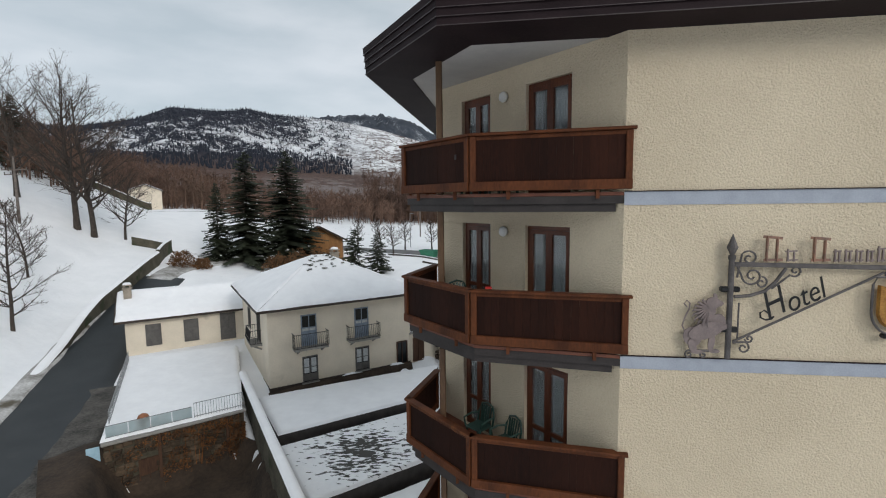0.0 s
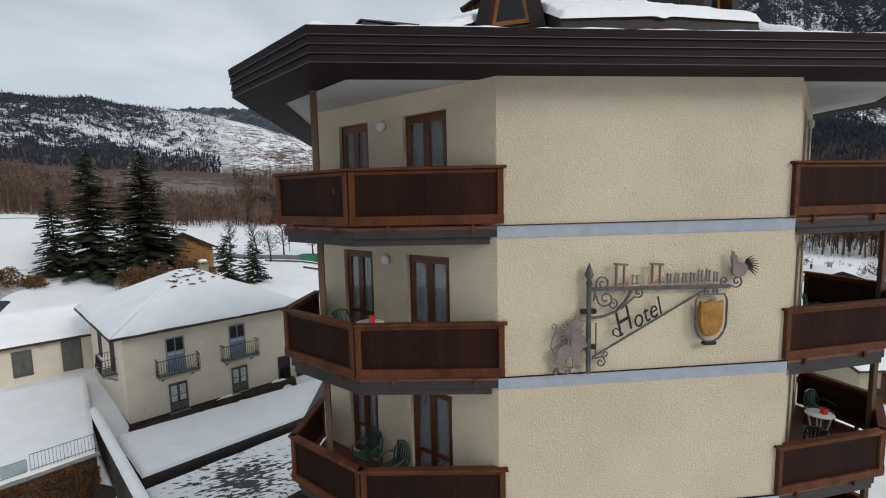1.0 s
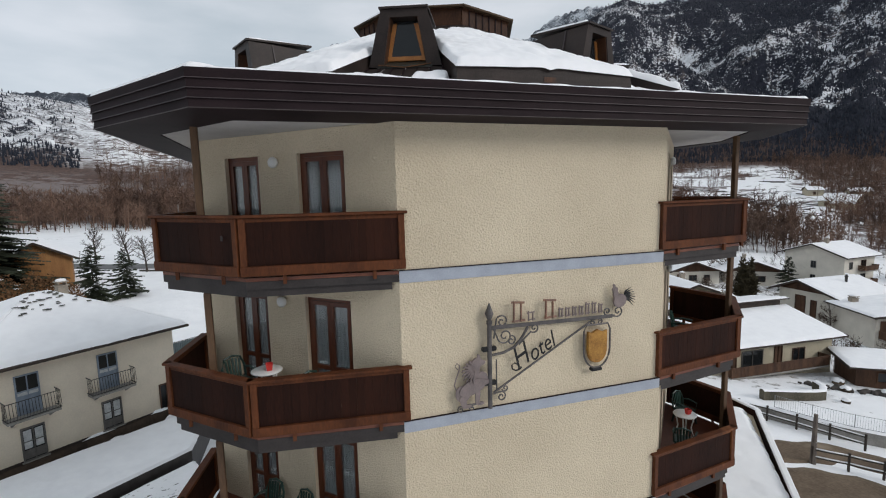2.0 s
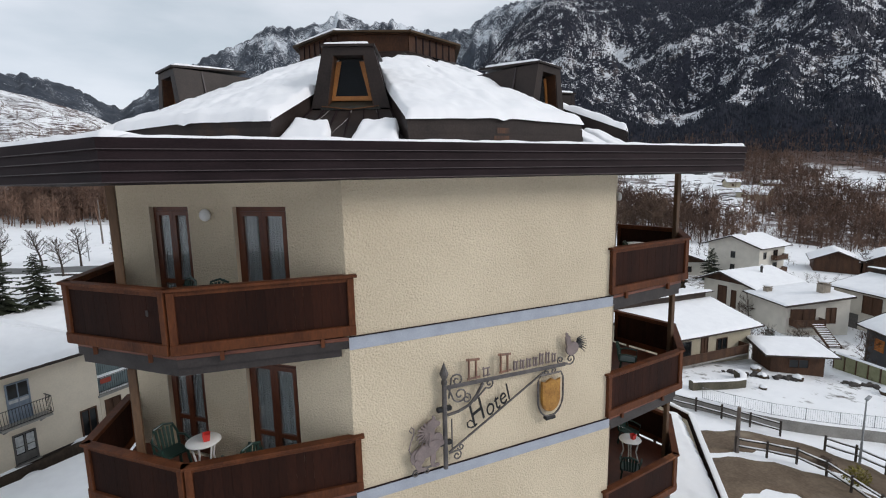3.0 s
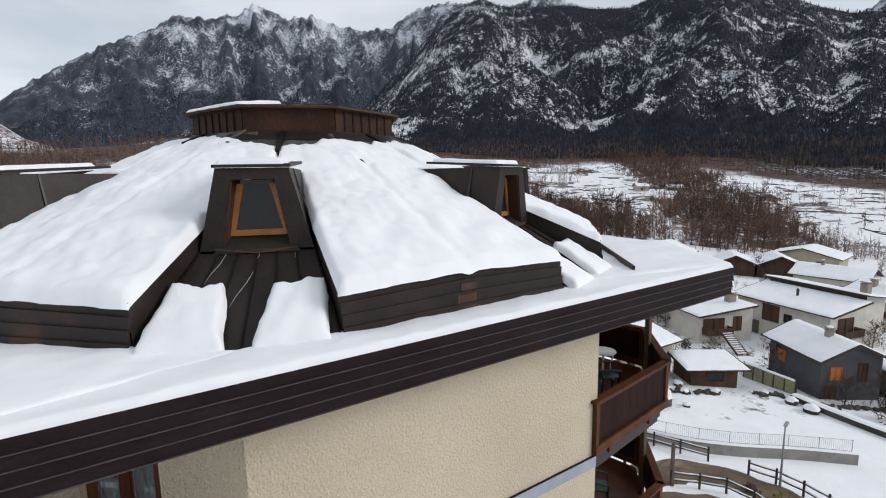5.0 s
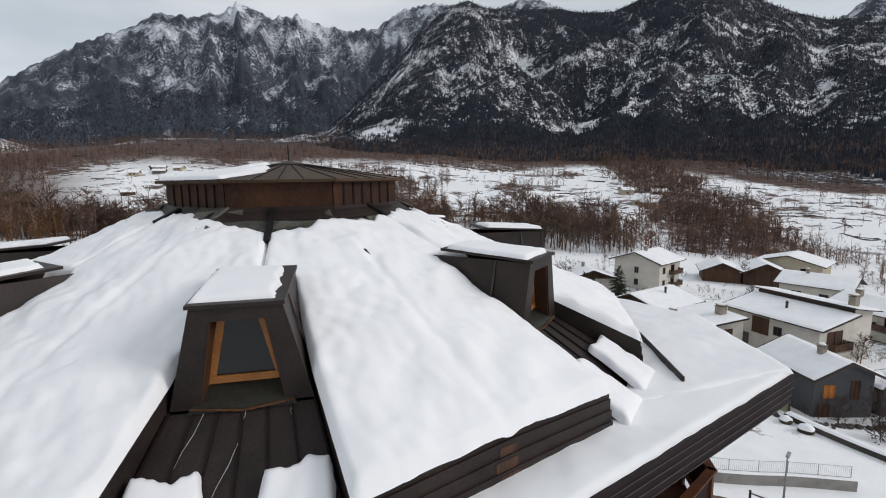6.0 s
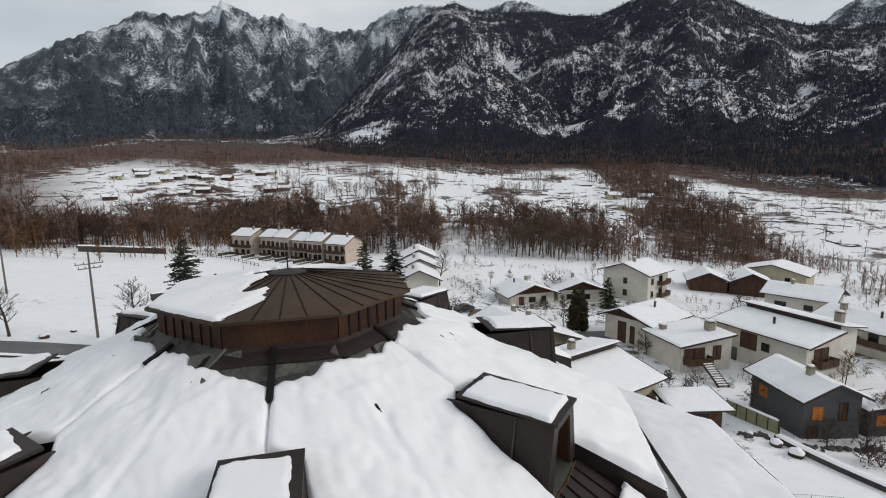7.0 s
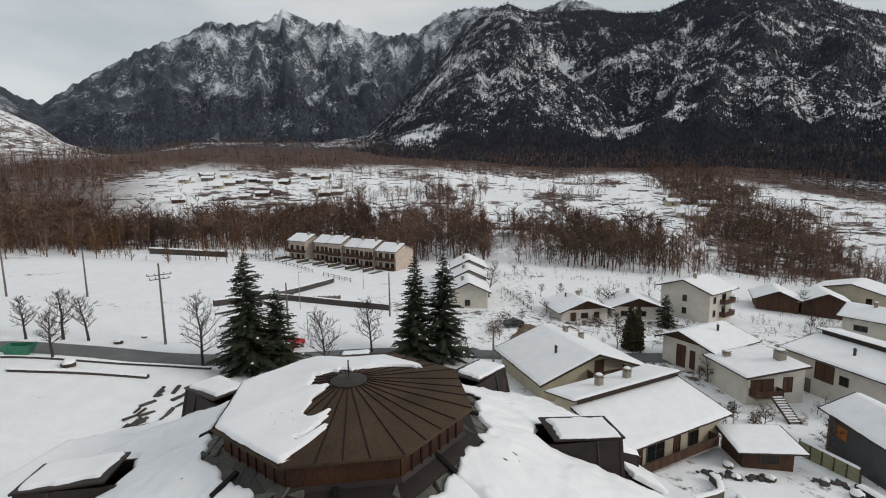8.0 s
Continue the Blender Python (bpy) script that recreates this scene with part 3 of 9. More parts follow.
def range_height(a, r):
    """The high peaks: their height and how gullied they are, by bearing and distance."""
    t = (r - 1700) / 1300
    e = curve(RANGE, a) + 0.30 * noise.fractal((a * 1.7, 2.0, 0.0), 1.0, 2.0, 5)
    n1, n2, n3 = spur(a * 40 + 300, r * 0.8)
    top = math.tan(radians(e)) * 3000
    rib = noise.fractal((a * 0.35, r * 0.002, 5.0), 0.8, 2.1, 5)
    lift = math.sin(math.pi * t) ** 0.7 * (0.10 * rib + 0.10 * n1 + 0.055 * n2 + 0.022 * n3 - 0.05) if 0 < t < 1 else 0.0
    return CZ + top * (0.10 + 0.90 * max(t, 0.0) ** 1.12) * (1 + lift), 0.5 - 0.22 * n1 - 0.26 * n2 - 0.14 * n3


def build_range():
    """The high snowy peaks behind the valley."""
    verts, faces, gully = [], [], []
    na, nr = 760, 110
    for i in range(na + 1):
        a = -2 + 113 * i / na
        for j in range(nr + 1):
            r = 1700 + 1300 * j / nr
            z, g = range_height(a, r)
            verts.append((CX + r * math.cos(radians(a)), CY + r * math.sin(radians(a)), z if j else -20))
            gully.append(g)
    w = nr + 1
    for i in range(na):
        for j in range(nr):
            k = i * w + j
            faces.append((k, k + w, k + w + 1, k + 1))
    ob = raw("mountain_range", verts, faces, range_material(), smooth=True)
    ob.data.attributes.new("gully", "FLOAT", "POINT").data.foreach_set("value", gully)
    tagged(ob, "jagged grey mountain peaks streaked with snow under cloud", "mountain", kind="structure")


LAND = land_material()
build_land()
build_range()


# ---- the hotel ----
HOTEL = thing("hotel", "cream stucco hotel with dark timber balconies and a snowy octagonal roof", "hotel", m=pose(7.80, 14.29, 0, 0, 0, -10.84))
FLOORS = (9.73, 6.88, 4.03, 1.18)
WALL_N, WALL_U = 7.76, 2.93
DIAG = 3.79
TOP = 12.36


def build_hotel_body():
    # front wall, with thickness, down to the ground
    for s in (1, -1):
        bm = bmesh.new()
        box(bm, (0, -s * (WALL_N - 0.15), (TOP - 8) / 2), (2 * WALL_U, 0.30, TOP + 8))
        part("wall", bm, STUCCO, HOTEL)
        for z in FLOORS[:3]:
            bm = bmesh.new()
            box(bm, (0, -s * (WALL_N + 0.004), z - 0.115), (2 * WALL_U - 0.004, 0.02, 0.225))
            part("band", bm, BAND, HOTEL, "blue-grey painted band")
            bm = bmesh.new()
            box(bm, (0, -s * (WALL_N + 0.012), z + 0.006), (2 * WALL_U - 0.004, 0.045, 0.014))
            part("drip_edge", bm, FASCIA, HOTEL)
    for s in (1, -1):
        bm = bmesh.new()
        box(bm, (s * (WALL_U + DIAG - 0.15), 0, (TOP - 8) / 2), (0.30, 2 * (WALL_N - DIAG) - 0.4, TOP + 8))
        part("wall", bm, STUCCO, HOTEL)


def diag_frame(sx, sy):
    """Along, outward and start of the slanting wall at a corner."""
    start = Vector((sx * WALL_U, sy * WALL_N, 0))
    along = Vector((sx, -sy, 0)).normalized()
    out = Vector((sx, sy, 0)).normalized()
    return start, along, out


DOORS = ((1.12, 2.27), (3.33, 4.32))
DOOR_H = 2.20
LENGTH = DIAG * math.sqrt(2)


def wall_point(fr, s, o, z):
    start, along, out = fr
    p = start + along * s + out * o
    return Vector((p.x, p.y, z))


def panel(bm, fr, s0, s1, o0, o1, z0, z1):
    """A block between two stretches along, out and up of a slanting wall."""
    vs = [bm.verts.new(wall_point(fr, s, o, z)) for z in (z0, z1) for s, o in ((s0, o0), (s1, o0), (s1, o1), (s0, o1))]
    for f in ((0, 1, 2, 3), (4, 5, 6, 7), (0, 1, 5, 4), (1, 2, 6, 5), (2, 3, 7, 6), (3, 0, 4, 7)):
        bm.faces.new([vs[i] for i in f])


def build_corner(sx, sy, detailed):
    fr = diag_frame(sx, sy)
    # rail corners in plan
    P = [Vector((sx * (WALL_U - 0.12), sy * (WALL_N + 0.03), 0)), Vector((sx * 5.57, sy * 7.46, 0)), Vector((sx * 7.16, sy * 5.88, 0)), Vector((sx * (WALL_U + DIAG + 0.06), sy * (WALL_N - DIAG + 0.02), 0))]
    zs = [(-6.0, FLOORS[3])]
    for k, z in enumerate(FLOORS):
        top = TOP if k == 0 else FLOORS[k - 1]
        zs.append((z, top))
    for z0, z1 in zs:
        bm = bmesh.new()
        cuts = [0.0] + ([c for d in DOORS for c in d] if z0 > 0 else []) + [LENGTH]
        for i in range(0, len(cuts) - 1):
            solid = i % 2 == 0
            panel(bm, fr, cuts[i], cuts[i + 1], -0.28, 0.0, z0 if solid else z0 + DOOR_H, z1)
        bmesh.ops.remove_doubles(bm, verts=bm.verts[:], dist=0.0005)
        part("wall", bm, STUCCO, HOTEL)
    for k, z in enumerate(FLOORS):
        bal = thing_part("balcony", HOTEL)
        inner = [wall_point(fr, 0.0, 0.0, 0), wall_point(fr, LENGTH, 0.0, 0)]
        shrink = [P[1] - Vector((sx, sy, 0)) * 0.06, P[2] - Vector((sx, sy, 0)) * 0.06]
        plan = [(inner[0].x, inner[0].y), (shrink[0].x, shrink[0].y), (shrink[1].x, shrink[1].y), (inner[1].x, inner[1].y)]
        bm = bmesh.new()
        prism(bm, plan, z - 0.06, z)
        part("floor", bm, TILE_RED, bal, "red-brown tiled floor")
        bm = bmesh.new()
        prism(bm, plan, z - 0.20, z - 0.065)
        mid = Vector((sum(p[0] for p in plan) / 4, sum(p[1] for p in plan) / 4))
        low = [tuple(mid + (Vector(p) - mid) * 0.955) for p in plan]
        prism(bm, low, z - 0.34, z - 0.205)
        part("slab", bm, SLAB_METAL, bal, "grey-brown slab edge with metal drip")
        # rails
        for a, b2 in zip(P, P[1:]):
            d = (b2 - a).normalized()
            n_ = Vector((d.y, -d.x, 0))
            if n_.dot(Vector((sx, sy, 0))) < 0:
                n_ = -n_
            e = 0.055
            bm = bmesh.new()
            beam(bm, a + Vector((0, 0, z + 1.055)) - d * 0.05, b2 + Vector((0, 0, z + 1.055)) + d * 0.05, 0.17, 0.05, 0.008)
            part("top_rail", bm, RAIL_WOOD, bal)
            bm = bmesh.new()
            beam(bm, a + n_ * 0.02 + Vector((0, 0, z + 0.13)), b2 + n_ * 0.02 + Vector((0, 0, z + 0.13)), 0.10, 0.17, 0.008)
            beam(bm, a - n_ * 0.01 + Vector((0, 0, z + 0.99)), b2 - n_ * 0.01 + Vector((0, 0, z + 0.99)), 0.07, 0.07, 0.006)
            part("bottom_rail", bm, RAIL_WOOD, bal)
            L = (b2 - a).length
            for q in (a + d * 0.06, b2 - d * 0.06):
                bm = bmesh.new()
                box(bm, (0, 0, 0), (0.11, 0.11, 0.98), Matrix.Translation(q + Vector((0, 0, z + 0.535))) @ Matrix.Rotation(math.atan2(d.y, d.x), 4, "Z"), 0.008)
                part("post", bm, RAIL_WOOD, bal)
            count = max(3, round((L - 0.22) / 0.145))
            step = (L - 0.22) / count
            rot = Matrix.Rotation(math.atan2(d.y, d.x), 4, "Z")
            bm_all = None if (detailed and k < 2) else bmesh.new()
            shared = None
            for i in range(count):
                q = a + d * (0.11 + step * (i + 0.5)) - n_ * 0.0012 * (i % 2)
                m = Matrix.Translation(q + Vector((0, 0, z + 0.585))) @ rot
                if bm_all is not None:
                    box(bm_all, (0, 0, 0), (step - 0.0012, 0.028, 0.76), m)
                else:
                    if shared is None:
                        bm = bmesh.new()
                        box(bm, (0, 0, 0), (step - 0.0012, 0.028, 0.76), None, 0.0012)
                        first = part("plank", bm, PLANK_WOOD, bal)
                        shared = first.data
                        first.matrix_basis = m
                    else:
                        o = new("plank", shared)
                        o.parent = bal
                        o.matrix_basis = m
            if bm_all is not None:
                tagged(part("boarding", bm_all, PLANK_WOOD, bal), kind="stuff")
            # brackets under the rail
            for f in (0.2, 0.75):
                q = a + d * (L * f)
                bm = bmesh.new()
                box(bm, (q.x, q.y, z - 0.03), (0.06, 0.06, 0.16))
                part("bracket", bm, RAIL_WOOD, bal)
        # post that carries the storey above
        c = (P[1] + P[2]) / 2 - Vector((sx, sy, 0)).normalized() * 0.16
        top = TOP if k == 0 else FLOORS[k - 1] - 0.34
        bm = bmesh.new()
        box(bm, (c.x, c.y, (z + top) / 2), (0.12, 0.12, top - z), None, 0.012)
        part("column", bm, POST_WOOD, bal, "upright timber post")
        # french windows
        for s0, s1 in DOORS:
            build_french_window(fr, s0, s1, z)
        # wall lamp
        bm = bmesh.new()
        lathe(bm, [(0.03, 0.0), (0.10, 0.02), (0.115, 0.06), (0.10, 0.10), (0.06, 0.125)], sides=16)
        p = wall_point(fr, 2.86, 0.0, z + 2.05)
        ob = part("wall_lamp", bm, WHITE_PLASTIC, HOTEL, "round white bulkhead lamp", True)
        ob.matrix_basis = Matrix.Translation(p) @ fr[2].to_track_quat("Z", "Y").to_matrix().to_4x4()


def thing_part(name, parent, label=""):
    ob = new(name)
    ob.parent = parent
    if label:
        ob["label"] = label
    return ob


def build_french_window(fr, s0, s1, z):
    win = thing_part("french_window", HOTEL)
    o0, o1 = -0.16, -0.09
    bm = bmesh.new()
    panel(bm, fr, s0 - 0.01, s0 + 0.07, o0, o1, z, z + DOOR_H)
    panel(bm, fr, s1 - 0.07, s1 + 0.01, o0, o1, z, z + DOOR_H)
    panel(bm, fr, s0 + 0.07, s1 - 0.07, o0, o1, z + DOOR_H - 0.08, z + DOOR_H)
    part("frame", bm, DOOR_WOOD, win)
    mid = (s0 + s1) / 2
    for a, b in ((s0 + 0.075, mid - 0.003), (mid + 0.003, s1 - 0.075)):
        bm = bmesh.new()
        panel(bm, fr, a, a + 0.075, o0 + 0.015, o1 + 0.015, z + 0.02, z + DOOR_H - 0.085)
        panel(bm, fr, b - 0.075, b, o0 + 0.015, o1 + 0.015, z + 0.02, z + DOOR_H - 0.085)
        for h0, h1 in ((0.02, 0.16), (0.70, 0.78), (DOOR_H - 0.17, DOOR_H - 0.085)):
            panel(bm, fr, a + 0.075, b - 0.075, o0 + 0.015, o1 + 0.015, z + h0, z + h1)
        part("leaf", bm, DOOR_WOOD, win)
        bm = bmesh.new()
        panel(bm, fr, a + 0.075, b - 0.075, o0 + 0.04, o0 + 0.05, z + 0.16, z + DOOR_H - 0.17)
        pane = part("pane", bm, GLASS, win)
        pane.visible_shadow = False
        # curtain in folds
        bm = bmesh.new()
        prev = None
        n = 22
        for i in range(n + 1):
            s = a + 0.02 + (b - a - 0.04) * i / n
            o = -0.24 + 0.022 * math.sin(i * 1.9) + 0.01 * math.sin(i * 0.7 + s0)
            row = [bm.verts.new(wall_point(fr, s, o, z + h)) for h in (0.05, DOOR_H - 0.1)]
            if prev:
                bm.faces.new((prev[0], row[0], row[1], prev[1]))
            prev = row
        part("curtain", bm, CURTAIN, win, "sheer grey curtain", True)
    bm = bmesh.new()
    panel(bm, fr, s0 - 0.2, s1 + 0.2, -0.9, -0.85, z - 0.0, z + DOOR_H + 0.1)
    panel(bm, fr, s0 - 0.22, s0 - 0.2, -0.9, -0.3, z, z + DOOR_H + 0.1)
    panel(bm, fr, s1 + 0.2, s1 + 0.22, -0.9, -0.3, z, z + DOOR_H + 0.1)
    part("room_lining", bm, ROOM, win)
    for a, b in ((s0 - 0.011, s0 - 0.002), (s1 + 0.002, s1 + 0.011)):
        bm = bmesh.new()
        panel(bm, fr, a, b, -0.279, 0.004, z, z + DOOR_H)
        part("reveal", bm, REVEAL, win, "pale plaster reveal")


EAVE_U, EAVE_N, EAVE_SIDE = 6.05, 8.05, 5.80


def ring(o=0.0):
    """The chamfered square of the eaves, set out or in by o, anticlockwise from the front left."""
    u, f, n_, w = EAVE_U + o * 0.5, 8.46 + o, EAVE_N + o, EAVE_SIDE + o * 0.5
    return [(-u, -f), (u, -f), (n_, -w), (n_, w), (u, f), (-u, f), (-n_, w), (-n_, -w)]


def build_eaves():
    # sheet-metal fascia in laps, nearly upright, its dark underside running in to the soffit
    laps = [(12.925, 0.012), (12.79, 0.0), (12.785, -0.022), (12.655, -0.010), (12.65, -0.032), (12.52, -0.020), (12.515, -0.042), (12.385, -0.030), (12.375, -0.05), (12.345, -0.98)]
    bm = bmesh.new()
    rows = []
    for z, o in laps:
        rows.append([bm.verts.new((x, y, z)) for x, y in ring(o)])
    for a, b in zip(rows, rows[1:]):
        for i in range(8):
            j = (i + 1) % 8
            bm.faces.new((a[i], a[j], b[j], b[i]))
    part("fascia", bm, FASCIA, HOTEL, "dark brown lapped metal fascia")
    for z, o in ((12.788, 0.004), (12.653, -0.006), (12.518, -0.016), (12.383, -0.026)):
        bm = bmesh.new()
        pts = [(x, y, z) for x, y in ring(o)]
        for i in range(8):
            beam(bm, pts[i], pts[(i + 1) % 8], 0.014, 0.012)
        part("lap_edge", bm, FASCIA_LIGHT, HOTEL)
    bm = bmesh.new()
    prism(bm, ring(-0.98), TOP + 0.005, TOP + 0.04)
    part("soffit", bm, SOFFIT, HOTEL, "white plastered soffit")
    bm = bmesh.new()
    a = [bm.verts.new((x, y, 12.90)) for x, y in ring(-0.01)]
    b = [bm.verts.new((x, y, 12.72)) for x, y in ring(-0.95)]
    for i in range(8):
        j = (i + 1) % 8
        bm.faces.new((a[i], a[j], b[j], b[i]))
    bm.faces.new(b)
    part("eaves_deck", bm, SEAM_METAL, HOTEL)


ROOF_TOP, ROOF_R = 15.70, 2.66
ROOF_SHIFT, EAVE_SHIFT = 0.20, 0.03
SKIRT_N, SKIRT_U, SKIRT_Z, SKIRT_END = 7.60, 1.90, 13.49, 13.42


def top_edge(a):
    """How far down the slope the snow begins, in lobes round the lantern."""
    lobes = 0.5 + 0.5 * nz(math.sin(a) * 7, math.cos(a) * 7, 3.3) + 0.18 * nz(math.sin(a) * 19, math.cos(a) * 19, 8.1)
    bare = sum(w * math.exp(-(((math.degrees(a) - c + 180) % 360 - 180) / 11) ** 2) for c, w in ((340, 0.07), (88, 0.10), (62, 0.04), (12, 0.03), (300, -0.05), (280, -0.05), (262, -0.04)))
    return max(0.015, 0.025 + 0.07 * clamp(lobes, 0, 1.3) + bare)


def build_roof():
    m_r = ROOF_R * math.cos(radians(22.5))
    for k in range(8):
        rot = Matrix.Rotation(radians(45 * k), 4, "Z")

        def at(x, y, z):
            return rot @ Vector((x, y, z))
        t = radians(22.5)

        def flank(s, v, inset=0.0):
            """The side of a roof slope: along the dormer's axis above it, clear of the apron below it."""
            r_ = m_r + (7.74 - m_r) * v
            g = curve([(0, 0.03), (4.35, 0.03), (4.6, 0.50), (6.25, 0.80), (7.74, 1.157)], r_) + inset
            z = ROOF_TOP + (SKIRT_END - ROOF_TOP) * v
            return Vector((s * (r_ * math.sin(t) - g * math.cos(t)), -(r_ * math.cos(t) + g * math.sin(t)), z))

        def crest(v):
            return Vector((0, -(ROOF_R + (SKIRT_N - ROOF_R) * v), ROOF_TOP + (SKIRT_Z - ROOF_TOP) * v))
        steps = [0, 0.3, 0.33, 0.36, 0.4, 0.7, 1.0]
        for s in (-1, 1):
            bm = bmesh.new()
            rows = [[bm.verts.new(rot @ p) for p in (crest(v), flank(s, v), flank(s, v) - Vector((0, 0, 0.62)))] for v in steps]
            for a, b in zip(rows, rows[1:]):
                bm.faces.new((a[0], a[1], b[1], b[0]))
                bm.faces.new((a[1], a[2], b[2], b[1]))
            part("roof_slope", bm, SEAM_METAL, HOTEL)
        # standing skirt of overlapping sheets
        for i, (z0, z1, o) in enumerate(((12.74, 12.98, 0.075), (12.95, 13.13, 0.05), (13.10, 13.28, 0.025), (13.25, 13.44, 0.0))):
            top_mid = z1 + (SKIRT_Z - SKIRT_END) * (i + 1) / 4
            for s in (-1, 1):
                bm = bmesh.new()
                a = [at(0, -SKIRT_N - o, z0), at(s * SKIRT_U, -SKIRT_N - o, z0), at(s * SKIRT_U, -SKIRT_N - o, z1), at(0, -SKIRT_N - o, top_mid)]
                b = [at(0, -SKIRT_N - o + 0.03, z0), at(s * SKIRT_U, -SKIRT_N - o + 0.03, z0), at(s * SKIRT_U, -SKIRT_N - o + 0.03, z1), at(0, -SKIRT_N - o + 0.03, top_mid)]
                va, vb = [bm.verts.new(p) for p in a], [bm.verts.new(p) for p in b]
                bm.faces.new(va)
                bm.faces.new(vb[::-1])
                for i2 in range(4):
                    j2 = (i2 + 1) % 4
                    bm.faces.new((va[i2], va[j2], vb[j2], vb[i2]))
                part("skirt_sheet", bm, SEAM_METAL, HOTEL)

        if k == 0:
            bm = bmesh.new()
            for z0, z1, o, x0, x1 in ((13.12, 13.27, 0.026, -0.13, 0.16), (12.98, 13.12, 0.051, -0.20, 0.13), (12.80, 12.96, 0.076, -0.14, 0.17)):
                box(bm, ((x0 + x1) / 2, -SKIRT_N - o, (z0 + z1) / 2), (x1 - x0, 0.008, z1 - z0))
            part("joint_plate", bm, RUST_RUN, HOTEL, "rust-streaked joint of the skirt sheets")
        # blanket of snow over both halves of the hip
        def surface(u, v):
            x = u * 2 - 1
            v = top_edge(radians(45 * k + 22.5 * x)) * (1 - v) + v * 1.015
            c, f = crest(v), flank(1 if x > 0 else -1, v, -0.03)
            p = c + (f - c) * abs(x)
            p.z += 0.01 - 0.045 * math.exp(-(x / 0.05) ** 2) * smooth(v, 0.1, 0.3)
            return rot @ p
        snow_cover("roof_snow", surface, 64, 72, 0.125, HOTEL, (0.0, 0.0, 0.012, 0.004), 0.12, seed=k * 3.7, lump=0.55, freq=1.5, sag=0.03, size=(3.2, 4.9))
        # snow over the flat eaves, sinking towards the skirt
        e = [Vector((x, y, 12.905)) for x, y in ring(0.0)]
        p, q = e[k], e[(k + 1) % 8]
        if k % 2 == 0:
            flat = quad(p, q, at(3.15, -7.3, 12.80), at(-3.15, -7.3, 12.80))
            snow_cover("eaves_snow", flat, 170, 20, 0.085, HOTEL, (0, 0, 0.035, 0), 0.08, seed=k * 1.9, sag=0.0, lump=0.35, size=(12, 0.8))
        else:
            flat = quad(p, q, at(3.35, -7.25, 12.80), at(-3.35, -7.25, 12.80))
            snow_cover("eaves_snow", flat, 90, 50, 0.11, HOTEL, (0, 0, 0.010, 0), 0.10, seed=k * 1.9, sag=0.0, lump=0.3, size=(5, 2.8))
        build_dormer(Matrix.Rotation(radians(45 * k + 22.5), 4, "Z"), k)


